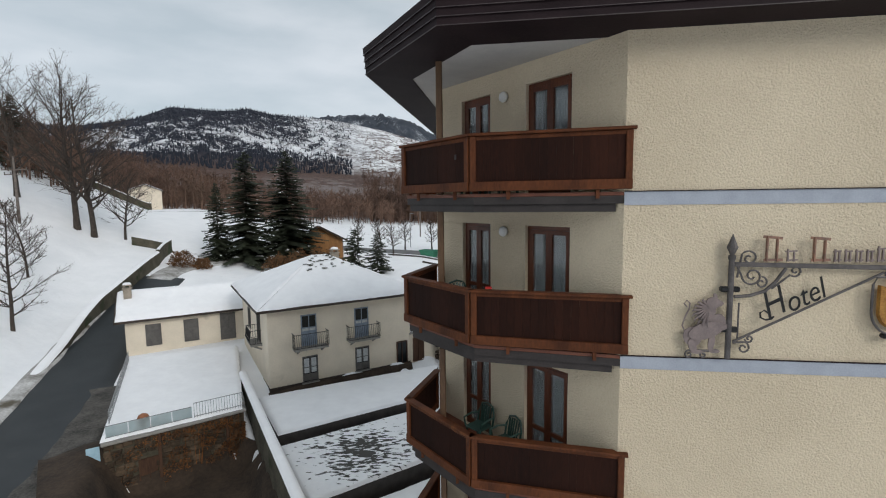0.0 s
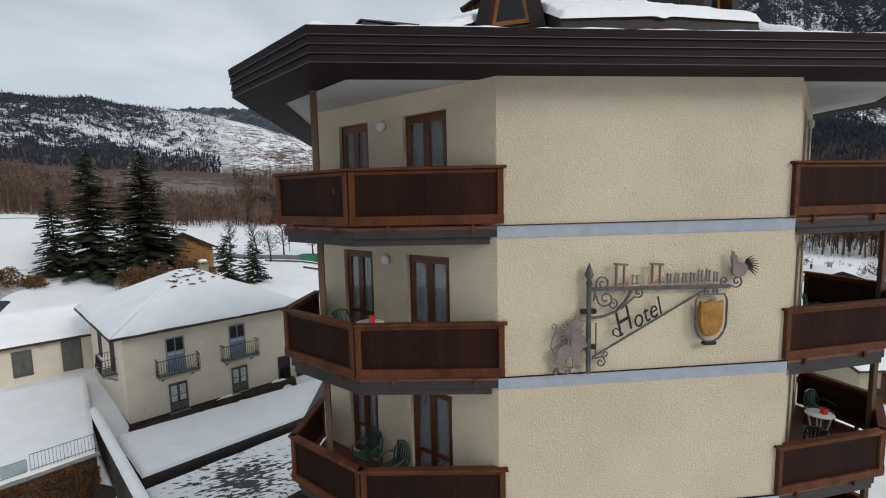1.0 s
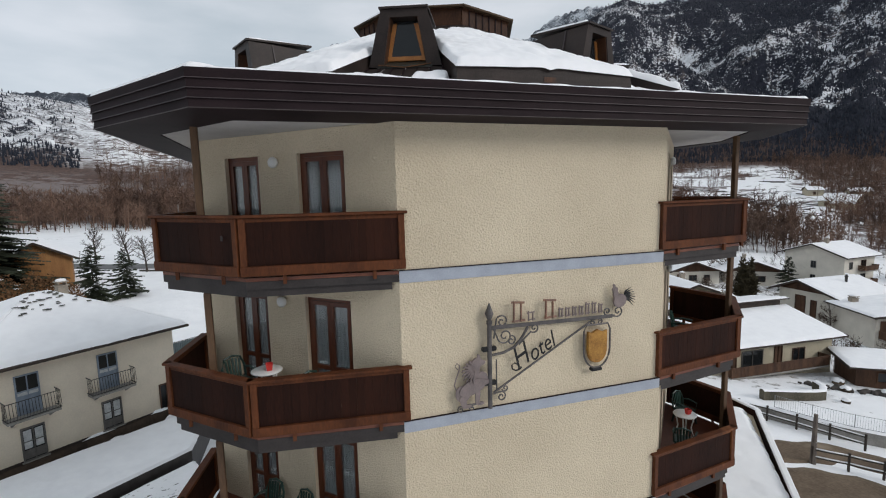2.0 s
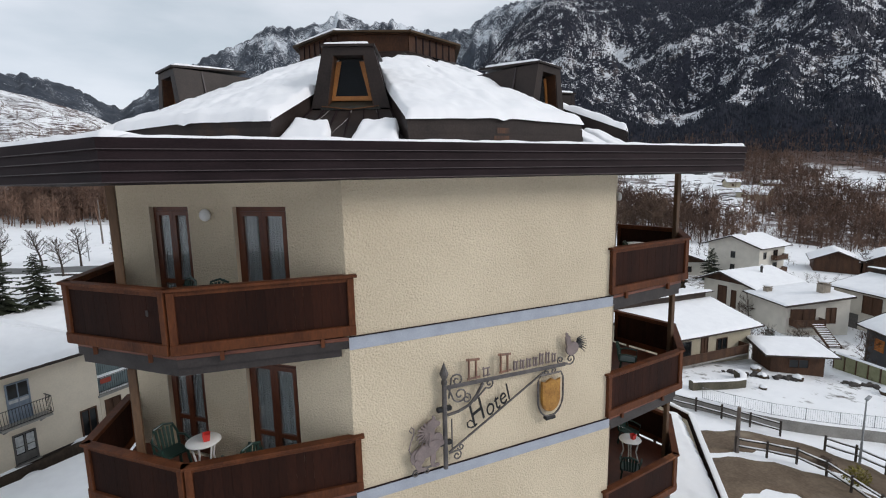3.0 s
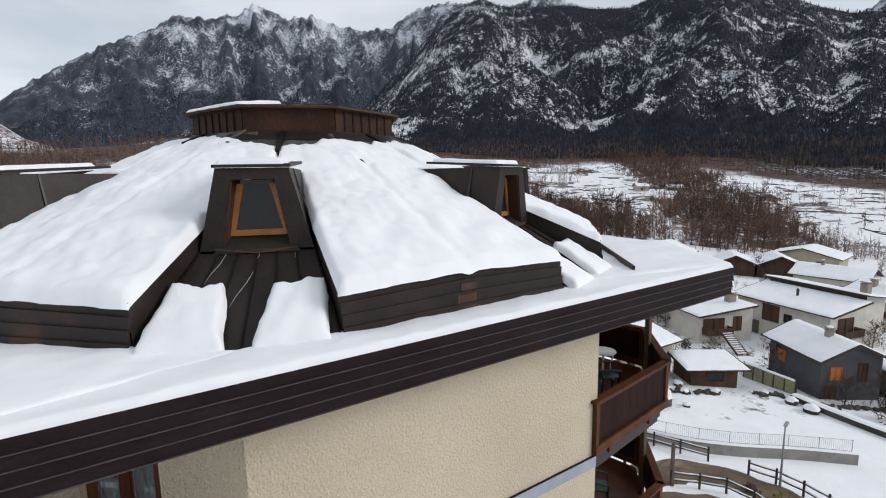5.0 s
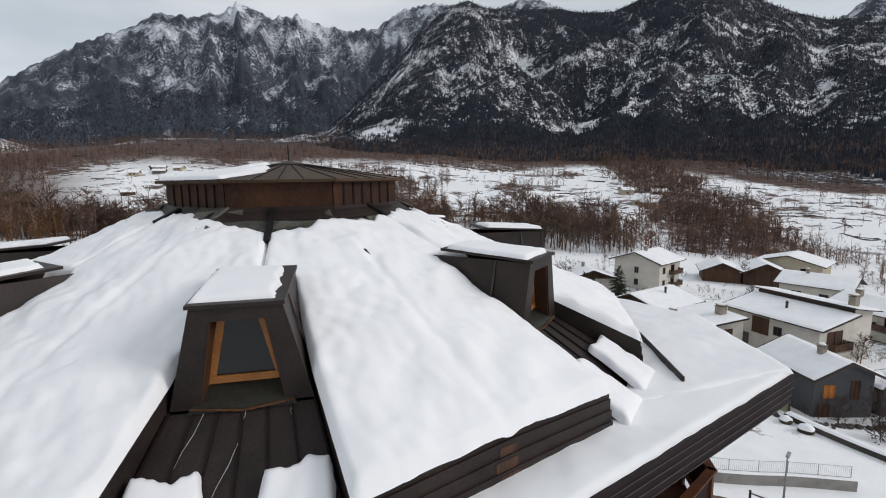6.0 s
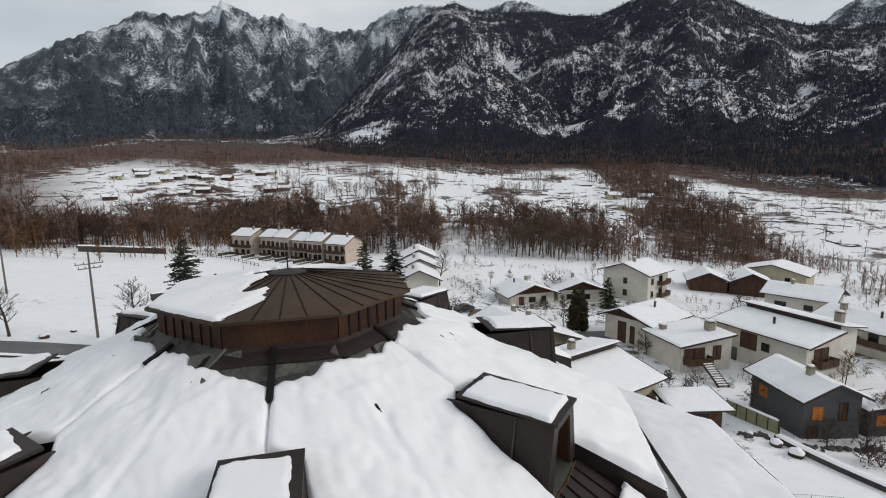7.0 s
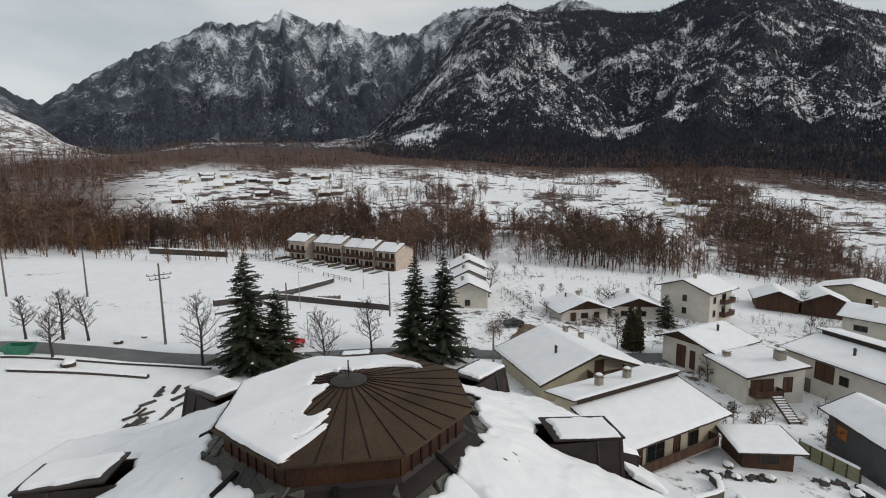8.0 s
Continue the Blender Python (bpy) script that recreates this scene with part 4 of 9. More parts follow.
def build_dormer(rot, k):
    """A dormer that leans inwards, with its lead apron running down to the eaves."""
    d = thing_part("dormer", HOTEL)
    yf, yb = -6.25, -4.35
    z0, z1 = 13.78, 14.94

    def tr(x, y, z):
        return rot @ Vector((x, y, z))

    def solid(name, front, back, mat, label=""):
        bm = bmesh.new()
        a, b = [bm.verts.new(tr(*p)) for p in front], [bm.verts.new(tr(*p)) for p in back]
        n = len(a)
        bm.faces.new(a)
        bm.faces.new(b[::-1])
        for i in range(n):
            j = (i + 1) % n
            bm.faces.new((a[i], a[j], b[j], b[i]))
        return part(name, bm, mat, d, label)

    # cheeks and front jambs
    for s in (-1, 1):
        solid("cheek", [(s * 0.76, yf, z0), (s * 0.70, yf, z0), (s * 0.42, yf - 0.02, z1), (s * 0.48, yf - 0.02, z1)],
              [(s * 0.74, yb, z0), (s * 0.68, yb, z0), (s * 0.44, yb, z1), (s * 0.50, yb, z1)], SEAM_METAL)
        solid("jamb", [(s * 0.78, yf - 0.05, z0), (s * 0.47, yf - 0.05, z0), (s * 0.30, yf - 0.07, z1 - 0.16), (s * 0.49, yf - 0.07, z1)],
              [(s * 0.78, yf + 0.04, z0), (s * 0.47, yf + 0.04, z0), (s * 0.30, yf + 0.02, z1 - 0.16), (s * 0.49, yf + 0.02, z1)], SEAM_METAL)
        solid("reveal", [(s * 0.47, yf - 0.03, z0), (s * 0.45, yf - 0.03, z0), (s * 0.28, yf - 0.05, z1 - 0.16), (s * 0.30, yf - 0.05, z1 - 0.16)],
              [(s * 0.465, yf + 0.32, z0), (s * 0.445, yf + 0.32, z0), (s * 0.27, yf + 0.30, z1 - 0.16), (s * 0.29, yf + 0.30, z1 - 0.16)], RUST_BROWN)
        solid("window_stile", [(s * 0.43, yf + 0.20, z0 + 0.25), (s * 0.335, yf + 0.20, z0 + 0.25), (s * 0.18, yf + 0.18, z1 - 0.22), (s * 0.27, yf + 0.18, z1 - 0.22)],
              [(s * 0.43, yf + 0.26, z0 + 0.25), (s * 0.335, yf + 0.26, z0 + 0.25), (s * 0.18, yf + 0.24, z1 - 0.22), (s * 0.27, yf + 0.24, z1 - 0.22)], ORANGE_WOOD)
        solid("seam", [(s * 0.785, yf + 0.55, z0 + 0.1), (s * 0.765, yf + 0.55, z0 + 0.1), (s * 0.47, yf + 0.53, z1), (s * 0.50, yf + 0.53, z1)],
              [(s * 0.785, yf + 0.58, z0 + 0.1), (s * 0.765, yf + 0.58, z0 + 0.1), (s * 0.47, yf + 0.56, z1), (s * 0.50, yf + 0.56, z1)], FASCIA_LIGHT)
    solid("head", [(-0.33, yf - 0.07, z1 - 0.16), (0.33, yf - 0.07, z1 - 0.16), (0.49, yf - 0.07, z1), (-0.49, yf - 0.07, z1)],
          [(-0.33, yf + 0.3, z1 - 0.16), (0.33, yf + 0.3, z1 - 0.16), (0.49, yf + 0.3, z1), (-0.49, yf + 0.3, z1)], SEAM_METAL)
    solid("window_rail", [(-0.445, yf + 0.19, z0 + 0.18), (0.445, yf + 0.19, z0 + 0.18), (0.43, yf + 0.19, z0 + 0.27), (-0.43, yf + 0.19, z0 + 0.27)],
          [(-0.445, yf + 0.26, z0 + 0.18), (0.445, yf + 0.26, z0 + 0.18), (0.43, yf + 0.26, z0 + 0.27), (-0.43, yf + 0.26, z0 + 0.27)], ORANGE_WOOD)
    solid("pane", [(-0.38, yf + 0.22, z0 + 0.25), (0.38, yf + 0.22, z0 + 0.25), (0.22, yf + 0.20, z1 - 0.17), (-0.22, yf + 0.20, z1 - 0.17)],
          [(-0.38, yf + 0.24, z0 + 0.25), (0.38, yf + 0.24, z0 + 0.25), (0.22, yf + 0.22, z1 - 0.17), (-0.22, yf + 0.22, z1 - 0.17)], DARK_PANE)
    solid("sill", [(-0.60, yf - 0.10, z0 - 0.04), (0.60, yf - 0.10, z0 - 0.04), (0.55, yf - 0.10, z0 + 0.02), (-0.55, yf - 0.10, z0 + 0.02)],
          [(-0.52, yf + 0.26, z0 - 0.04), (0.52, yf + 0.26, z0 - 0.04), (0.47, yf + 0.26, z0 + 0.18), (-0.47, yf + 0.26, z0 + 0.18)], GREEN_SHEET)
    bm = bmesh.new()
    for s in (-1, 1):
        beam(bm, tr(s * 0.56, yf - 0.115, z0 + 0.03), tr(0, yf - 0.125, z0 - 0.035), 0.018, 0.02)
    part("sill_fold", bm, RUST, d, "rusty folded sheet edge")
    solid("roof", [(-0.52, yf - 0.12, z1 + 0.002), (0.52, yf - 0.12, z1 + 0.002), (0.52, yf - 0.12, z1 + 0.045), (-0.52, yf - 0.12, z1 + 0.045)],
          [(-0.54, yb - 0.3, z1 + 0.10), (0.54, yb - 0.3, z1 + 0.10), (0.54, yb - 0.3, z1 + 0.145), (-0.54, yb - 0.3, z1 + 0.145)], SEAM_METAL)
    # apron: two folds that meet in a valley
    n = 6
    a0 = [(-0.78 + 1.56 * i / n, yf - 0.06, z0 - 0.03) for i in range(n + 1)]
    a1 = [(-1.16 + 2.32 * i / n, -7.90, 12.84 - 0.05 * (1 - abs(i - n / 2) / (n / 2))) for i in range(n + 1)]
    bm = bmesh.new()
    va, vb = [bm.verts.new(tr(*p)) for p in a0], [bm.verts.new(tr(*p)) for p in a1]
    for i in range(n):
        bm.faces.new((va[i], va[i + 1], vb[i + 1], vb[i]))
    part("apron", bm, SEAM_METAL, d, "dark standing-seam apron")
    bm = bmesh.new()
    for p, q in zip(a0, a1):
        beam(bm, tr(p[0], p[1], p[2] + 0.012), tr(q[0], q[1], q[2] + 0.012), 0.022, 0.03)
    part("apron_seam", bm, FASCIA, d)
    if k == 7:
        # pale lime runs down the sheets of the apron
        for x0, x1, v0, v1 in ((-0.42, -0.60, 0.02, 0.36), (0.02, 0.0, 0.0, 0.16), (0.0, -0.22, 0.22, 0.62), (0.50, 0.53, 0.0, 0.10)):
            q0, q1 = (tr(x, yf - 0.06 + v * (-7.90 - yf + 0.06), z0 - 0.022 + v * (12.84 - z0 + 0.03)) for x, v in ((x0, v0), (x1, v1)))
            bm = bmesh.new()
            tube(bm, [q0, q0.lerp(q1, 0.4) + Vector((0.012, 0, 0)), q0.lerp(q1, 0.7) - Vector((0.01, 0, 0)), q1], 0.0045, 5, taper=[0.7, 1.0, 0.8, 0.3])
            part("lime_run", bm, LIME, d)
    # snow: on its roof, and two pads at the foot of the apron
    f = quad(tr(-0.53, yf - 0.06, z1 + 0.048), tr(0.47, yf - 0.06, z1 + 0.048), tr(0.40, yb - 0.42, z1 + 0.137), tr(-0.52, yb - 0.36, z1 + 0.142))
    snow_cover("snow_pad", f, 26, 38, 0.075, d, (0.03, 0.07, 0.03, 0.05), 0.09, seed=k * 2.3, lump=0.2, size=(0.95, 1.7))
    for s in (-1, 1):
        f = quad(tr(s * 0.10, -8.05, 12.82), tr(s * 1.12, -8.05, 12.82), tr(s * 0.97, -7.0, 13.40), tr(s * 0.28, -7.0, 13.40))
        snow_cover("snow_pad", f, 26, 26, 0.16, d, (0.05, 0.06, 0.0, 0.10), 0.14, seed=k * 2.3 + s, lump=0.35, size=(0.95, 1.0))


def build_lantern():
    lan = thing_part("lantern", HOTEL, "rusty brown octagonal roof lantern")
    r0, r1 = 2.48, 2.70
    pts = [(math.sin(radians(45 * i)), -math.cos(radians(45 * i))) for i in range(8)]
    for i in range(8):
        a, b = Vector((*pts[i], 0)) * r0, Vector((*pts[(i + 1) % 8], 0)) * r0
        bm = bmesh.new()
        beam(bm, a + Vector((0, 0, 15.93)), b + Vector((0, 0, 15.93)), 0.06, 0.80)
        part("panel", bm, COPPER, lan)
        plain = i == 7
        d = (b - a).normalized()
        L = (b - a).length
        out = ((a + b) / 2).normalized()
        if not plain:
            for j in range(1, 7):
                q = a + d * (L * j / 7) + out * 0.035
                bm = bmesh.new()
                beam(bm, (q.x, q.y, 15.60), (q.x, q.y, 16.27), 0.035, 0.035)
                part("batten", bm, FASCIA, lan)
        bm = bmesh.new()
        beam(bm, a + out * 0.05 + Vector((0, 0, 16.285)), b + out * 0.05 + Vector((0, 0, 16.285)), 0.05, 0.06)
        part("cornice", bm, COPPER, lan)
        # sloping apron at its foot
        bm = bmesh.new()
        rows = [[bm.verts.new((q * f + Vector((0, 0, z)))) for q in (a / r0, b / r0)] for f, z in ((r0 + 0.02, 15.84), (r0 + 0.10, 15.76), (r0 + 0.40, 15.63), (r0 + 0.40, 15.60))]
        for p, q in zip(rows, rows[1:]):
            bm.faces.new((p[0], p[1], q[1], q[0]))
        part("apron", bm, SEAM_METAL, lan)
    bm = bmesh.new()
    zr, za = 16.33, 16.66
    ra = 0.42
    low = [bm.verts.new((x * r1, y * r1, zr)) for x, y in pts]
    low2 = [bm.verts.new((x * r1, y * r1, zr - 0.05)) for x, y in pts]
    high = [bm.verts.new((x * ra, y * ra, za)) for x, y in pts]
    for i in range(8):
        j = (i + 1) % 8
        bm.faces.new((low[i], low[j], high[j], high[i]))
        bm.faces.new((low2[i], low2[j], low[j], low[i]))
    bm.faces.new(high)
    bm.faces.new(low2[::-1])
    part("roof", bm, LANTERN_ROOF, lan, "dark standing-seam copper roof")
    for i in range(8):
        for f in (0.0, 0.28, 0.5, 0.72):
            a = Vector(pts[i]) * (1 - f) + Vector(pts[(i + 1) % 8]) * f
            bm = bmesh.new()
            beam(bm, (a.x * ra, a.y * ra, za + 0.006), (a.x * r1 * 0.995, a.y * r1 * 0.995, zr + 0.004), 0.018, 0.024)
            part("seam", bm, FASCIA, lan)
    bm = bmesh.new()
    lathe(bm, [(0.40, za + 0.012), (0.36, za + 0.03), (0.20, za + 0.06), (0.06, za + 0.085), (0.02, za + 0.10)], sides=24)
    part("cap", bm, LEAD, lan, "round metal cap", True)
    bm = bmesh.new()
    tube(bm, [(0, 0, za + 0.07), (0, 0, za + 0.46)], 0.016, 8)
    part("rod", bm, BLACK_IRON, lan)
    # drift of snow on the far side of its roof
    n = 70
    def drift(u, v):
        a = radians(98 + 232 * u)
        edge = math.cos(radians(22.5)) / math.cos(((a + math.pi / 8 * 0) % (math.pi / 4)) - math.pi / 8)
        lo = 0.56 + 1.2 * math.exp(-(u / 0.10) ** 2) + 0.75 * smooth(u, 0.80, 0.93) - 0.35 * smooth(u, 0.93, 1.0) + 0.18 * math.sin(u * 31) * smooth(u, 0.6, 0.8)
        hi = r1 * edge * (0.99 - 0.20 * (1 - smooth(u, 0.26, 0.40)) - 0.30 * smooth(u, 0.93, 1.0))
        r = lo + (hi - lo) * v
        return Vector((math.sin(a) * r, -math.cos(a) * r, za + (zr - za) * (r / edge - ra) / (r1 - ra) + 0.01))
    snow_cover("snow_pad", drift, 130, 44, 0.065, lan, (0.02, 0.05, 0.16, 0.012), 0.10, seed=5.5, lump=0.3, size=(9.5, 2.0))


def build_eaves_strip():
    """A thin dark strip that shows through the snow of the eaves at one corner."""
    bm = bmesh.new()
    beam(bm, (7.25, -3.70, 12.93), (3.95, -7.55, 12.93), 0.05, 0.22, 0.01)
    part("eaves_strip", bm, SEAM_METAL, HOTEL)


build_hotel_body()
for cx, cy in ((-1, -1), (1, -1), (1, 1), (-1, 1)):
    build_corner(cx, cy, cy < 0)
before = set(HOTEL.children)
build_eaves()
build_roof()
build_lantern()
build_eaves_strip()
for ob in HOTEL.children:
    if ob not in before and ob.name.split(".")[0] == "lantern":
        ob.location = (0.27, -0.19, 0)
    elif ob not in before:
        ob.location.x += EAVE_SHIFT if ob.name.split(".")[0] in ("fascia", "lap_edge", "soffit", "eaves_deck", "eaves_snow") else ROOF_SHIFT


# ---- woods and trees ----
BARK = material("grey_brown_bark", (0.030, 0.023, 0.019), (0.075, 0.060, 0.050), 3, 0.9, 0.01, 20)
TWIG = material("bare_twigs", (0.046, 0.032, 0.025), (0.135, 0.092, 0.069), 0.08, 0.9, fine=2.0)
FAR_TWIG = material("far_bare_twigs", (0.070, 0.042, 0.032), (0.212, 0.130, 0.092), 0.035, 0.9, fine=0.25, lo=0.40, hi=0.60, stain=(0.125, 0.080, 0.055), stain_at=0.58)
RUSSET = material("russet_twigs", (0.075, 0.036, 0.015), (0.17, 0.085, 0.034), 0.5, 0.9, fine=6)
NEEDLE = material("dark_spruce_needles", (0.013, 0.017, 0.0095), (0.044, 0.052, 0.028), 0.8, 0.75, fine=9)
THUJA = material("bronze_green_thuja", (0.030, 0.024, 0.012), (0.065, 0.050, 0.022), 1.5, 0.8, fine=10)
# haze over the far firs is painted in as a lighter, bluer colour
FIR_FAR = material("hazed_far_firs", (0.0125, 0.0160, 0.0265), (0.034, 0.040, 0.056), 0.05, 0.9, fine=0.6)


class Mesh:
    """Points and faces gathered for one mesh."""

    def __init__(self):
        self.v, self.f = [], []

    def cone(self, p, q, r0, r1, sides=3):
        p, q = Vector(p), Vector(q)
        d = (q - p)
        if d.length < 1e-5:
            return
        d.normalize()
        ref = Vector((0, 0, 1)) if abs(d.z) < 0.9 else Vector((1, 0, 0))
        x = d.cross(ref).normalized()
        y = d.cross(x)
        o = len(self.v)
        for c, r in ((p, r0), (q, r1)):
            for s in range(sides):
                a = 2 * math.pi * s / sides
                self.v.append(tuple(c + (x * math.cos(a) + y * math.sin(a)) * r))
        for s in range(sides):
            t = (s + 1) % sides
            self.f.append((o + s, o + t, o + sides + t, o + sides + s))

    def tri(self, a, b, c):
        o = len(self.v)
        self.v += [tuple(a), tuple(b), tuple(c)]
        self.f.append((o, o + 1, o + 2))


def branch(wood, fine, p, d, length, r, level, rng, lift):
    """A limb that bends upwards, tapers and carries smaller ones; the last ones are twigs."""
    segs = (2, 3, 4)[level]
    for i in range(segs):
        q = p + d * (length / segs)
        r2 = r * 0.74
        if level:
            wood.cone(p, q, max(r, 0.022), max(r2, 0.016), 5 if level == 2 else 3)
        else:
            e = Vector((-d.y, d.x, 0.0))
            e = (e.normalized() if e.length > 0.01 else Vector((1, 0, 0))) * (0.017 if i == 0 else 0.011)
            fine.tri(p - e, p + e, q)
            e = d.cross(e)
            fine.tri(p - e, p + e, q)
        p, r = q, r2
        d = (d + Vector((rng.uniform(-1, 1), rng.uniform(-1, 1), rng.uniform(-0.5, 0.7) + lift)) * 0.16).normalized()
        if level:
            for _ in range(2 if level == 2 else 3):
                side = Vector((rng.uniform(-1, 1), rng.uniform(-1, 1), rng.uniform(-0.5, 0.9))).normalized()
                branch(wood, fine, p, (d * 0.75 + side * 0.8).normalized(), length * rng.uniform(0.34, 0.58) * (1 - 0.35 * i / segs), r * 0.6, level - 1, rng, lift)


def bare_tree(name, x, y, height, seed, label, depth=5, spread=0.55, trunk=0.018, lean=(0, 0), stem=0.30, twig=TWIG):
    """A leafless tree: a wavering leader, limbs from low down that rise into an oval crown, and fine twigs."""
    rng = random.Random(seed)
    z = land(x, y) - 0.15
    tree = thing(name, label, "tree", m=pose(x, y, z))
    wood, fine = Mesh(), Mesh()
    p, d = Vector((0, 0, 0)), Vector((lean[0], lean[1], 1)).normalized()
    n = 12
    line = [(p.copy(), height * trunk * 1.25)]
    for i in range(n):
        q = p + d * (height * 0.93 / n)
        t = (i + 1) / n
        r = height * trunk * (1 - t) ** 0.85 + 0.02
        wood.cone(p, q, line[-1][1], r, 7 if i < 6 else 5)
        line.append((q.copy(), r))
        p = q
        d = (d + Vector((rng.uniform(-1, 1), rng.uniform(-1, 1), 0.5)) * (0.05 + 0.10 * t)).normalized()
    count = 7 + depth * 3
    for k in range(count):
        t = stem + (0.97 - stem) * (k + rng.random()) / count
        f = min(t * n, n - 0.001)
        a, b = line[int(f)], line[int(f) + 1]
        base, r = a[0].lerp(b[0], f - int(f)), a[1] + (b[1] - a[1]) * (f - int(f))
        az = k * 2.4 + rng.uniform(-0.5, 0.5)
        rise = 0.35 + 0.9 * t + rng.uniform(-0.2, 0.2)
        size = height * spread * 0.60 * (1.04 - t) ** 0.62 * rng.uniform(0.7, 1.12) * min(1.0, 0.7 + (t - stem) * 2.5)
        branch(wood, fine, base, Vector((math.cos(az), math.sin(az), rise)).normalized(), size, r * 0.55, 2, rng, 0.35)
    raw("trunk", wood.v, wood.f, BARK, tree)
    tagged(raw("crown", fine.v, fine.f, twig, tree), kind="stuff")
    return tree


def conifer(name, x, y, height, seed, label, wide=0.21, mat=NEEDLE, z=None, dusted=0.035):
    rng = random.Random(seed)
    z = land(x, y) - 0.1 if z is None else z
    tree = thing(name, label, "tree", m=pose(x, y, z))
    wood, leaf, white = Mesh(), Mesh(), Mesh()
    flake = random.Random(seed + 900)
    wood.cone((0, 0, 0), (0, 0, height * 0.97), height * 0.016, 0.02, 7)
    levels = int(height * 3.6)
    for i in range(levels):
        t = i / levels
        h = height * (0.07 + 0.91 * t)
        reach = height * wide * (1 - t) ** 0.8 * rng.uniform(0.62, 1.15) + 0.15
        for k in range(rng.randint(7, 10)):
            a = rng.uniform(0, 6.283)
            L = reach * rng.uniform(0.5, 1.2)
            drop = -0.22 * L + rng.uniform(-0.25, 0.2) + 0.25 * t * L
            tip = Vector((math.cos(a) * L, math.sin(a) * L, h + drop))
            root = Vector((0, 0, h))
            side = Vector((-math.sin(a), math.cos(a), 0))
            n = max(3, int(L / 0.30))
            for j in range(n):
                f = (j + 0.6) / n
                c = root + (tip - root) * f
                w = 0.34 * L * (1 - f * 0.75) * rng.uniform(0.6, 1.15) + 0.06
                e = (tip - root) / n * 1.5
                if f > 0.45 and flake.random() < dusted:
                    lift = Vector((0, 0, 0.09))
                    for s in (-1, 1):
                        white.tri(c - e * 0.2 + lift, c + e * 0.5 + side * s * w * 0.5 + lift * 0.4, c + e * 0.8 + lift * 0.7)
                for s in (-1, 1):
                    leaf.tri(c - e * 0.35, c + e * 0.75 + side * s * w + Vector((0, 0, -0.10 * w - rng.uniform(0, 0.16))), c + e * 0.9 + Vector((0, 0, rng.uniform(-0.03, 0.06))))
    raw("trunk", wood.v, wood.f, BARK, tree)
    tagged(raw("crown", leaf.v, leaf.f, mat, tree), kind="stuff")
    tagged(raw("snow_dusting", white.v, white.f, SNOW, tree), kind="stuff")
    return tree


def cloud_bush(name, x, y, radius, height, seed, mat, label, category="bush", n=900, z=None, leaf=1.0):
    """A shrub of many small sprays about a few stems."""
    rng = random.Random(seed)
    z = land(x, y) if z is None else z
    b = thing(name, label, category, m=pose(x, y, z - 0.05))
    m = Mesh()
    for _ in range(n):
        a, e = rng.uniform(0, 6.283), rng.uniform(0, 1)
        r = radius * math.sqrt(rng.uniform(0.02, 1)) * (1 - 0.45 * e ** 2) * (0.85 + 0.35 * nz(a * 1.3, e * 3, seed))
        c = Vector((math.cos(a) * r, math.sin(a) * r, height * e * (0.85 + 0.3 * nz(a, seed, 2))))
        s = rng.uniform(0.10, 0.24) * (radius ** 0.4) * leaf
        d = Vector((rng.uniform(-1, 1), rng.uniform(-1, 1), rng.uniform(-0.2, 1.2))).normalized()
        q = Vector((rng.uniform(-1, 1), rng.uniform(-1, 1), rng.uniform(-1, 1))).normalized()
        m.tri(c - q * s * 0.35, c + q * s * 0.35, c + d * s)
    for k in range(6):
        a = rng.uniform(0, 6.283)
        m.cone((0, 0, 0), (math.cos(a) * radius * 0.5, math.sin(a) * radius * 0.5, height * 0.7), 0.05, 0.015, 3)
    raw("foliage", m.v, m.f, mat, b)
    return b


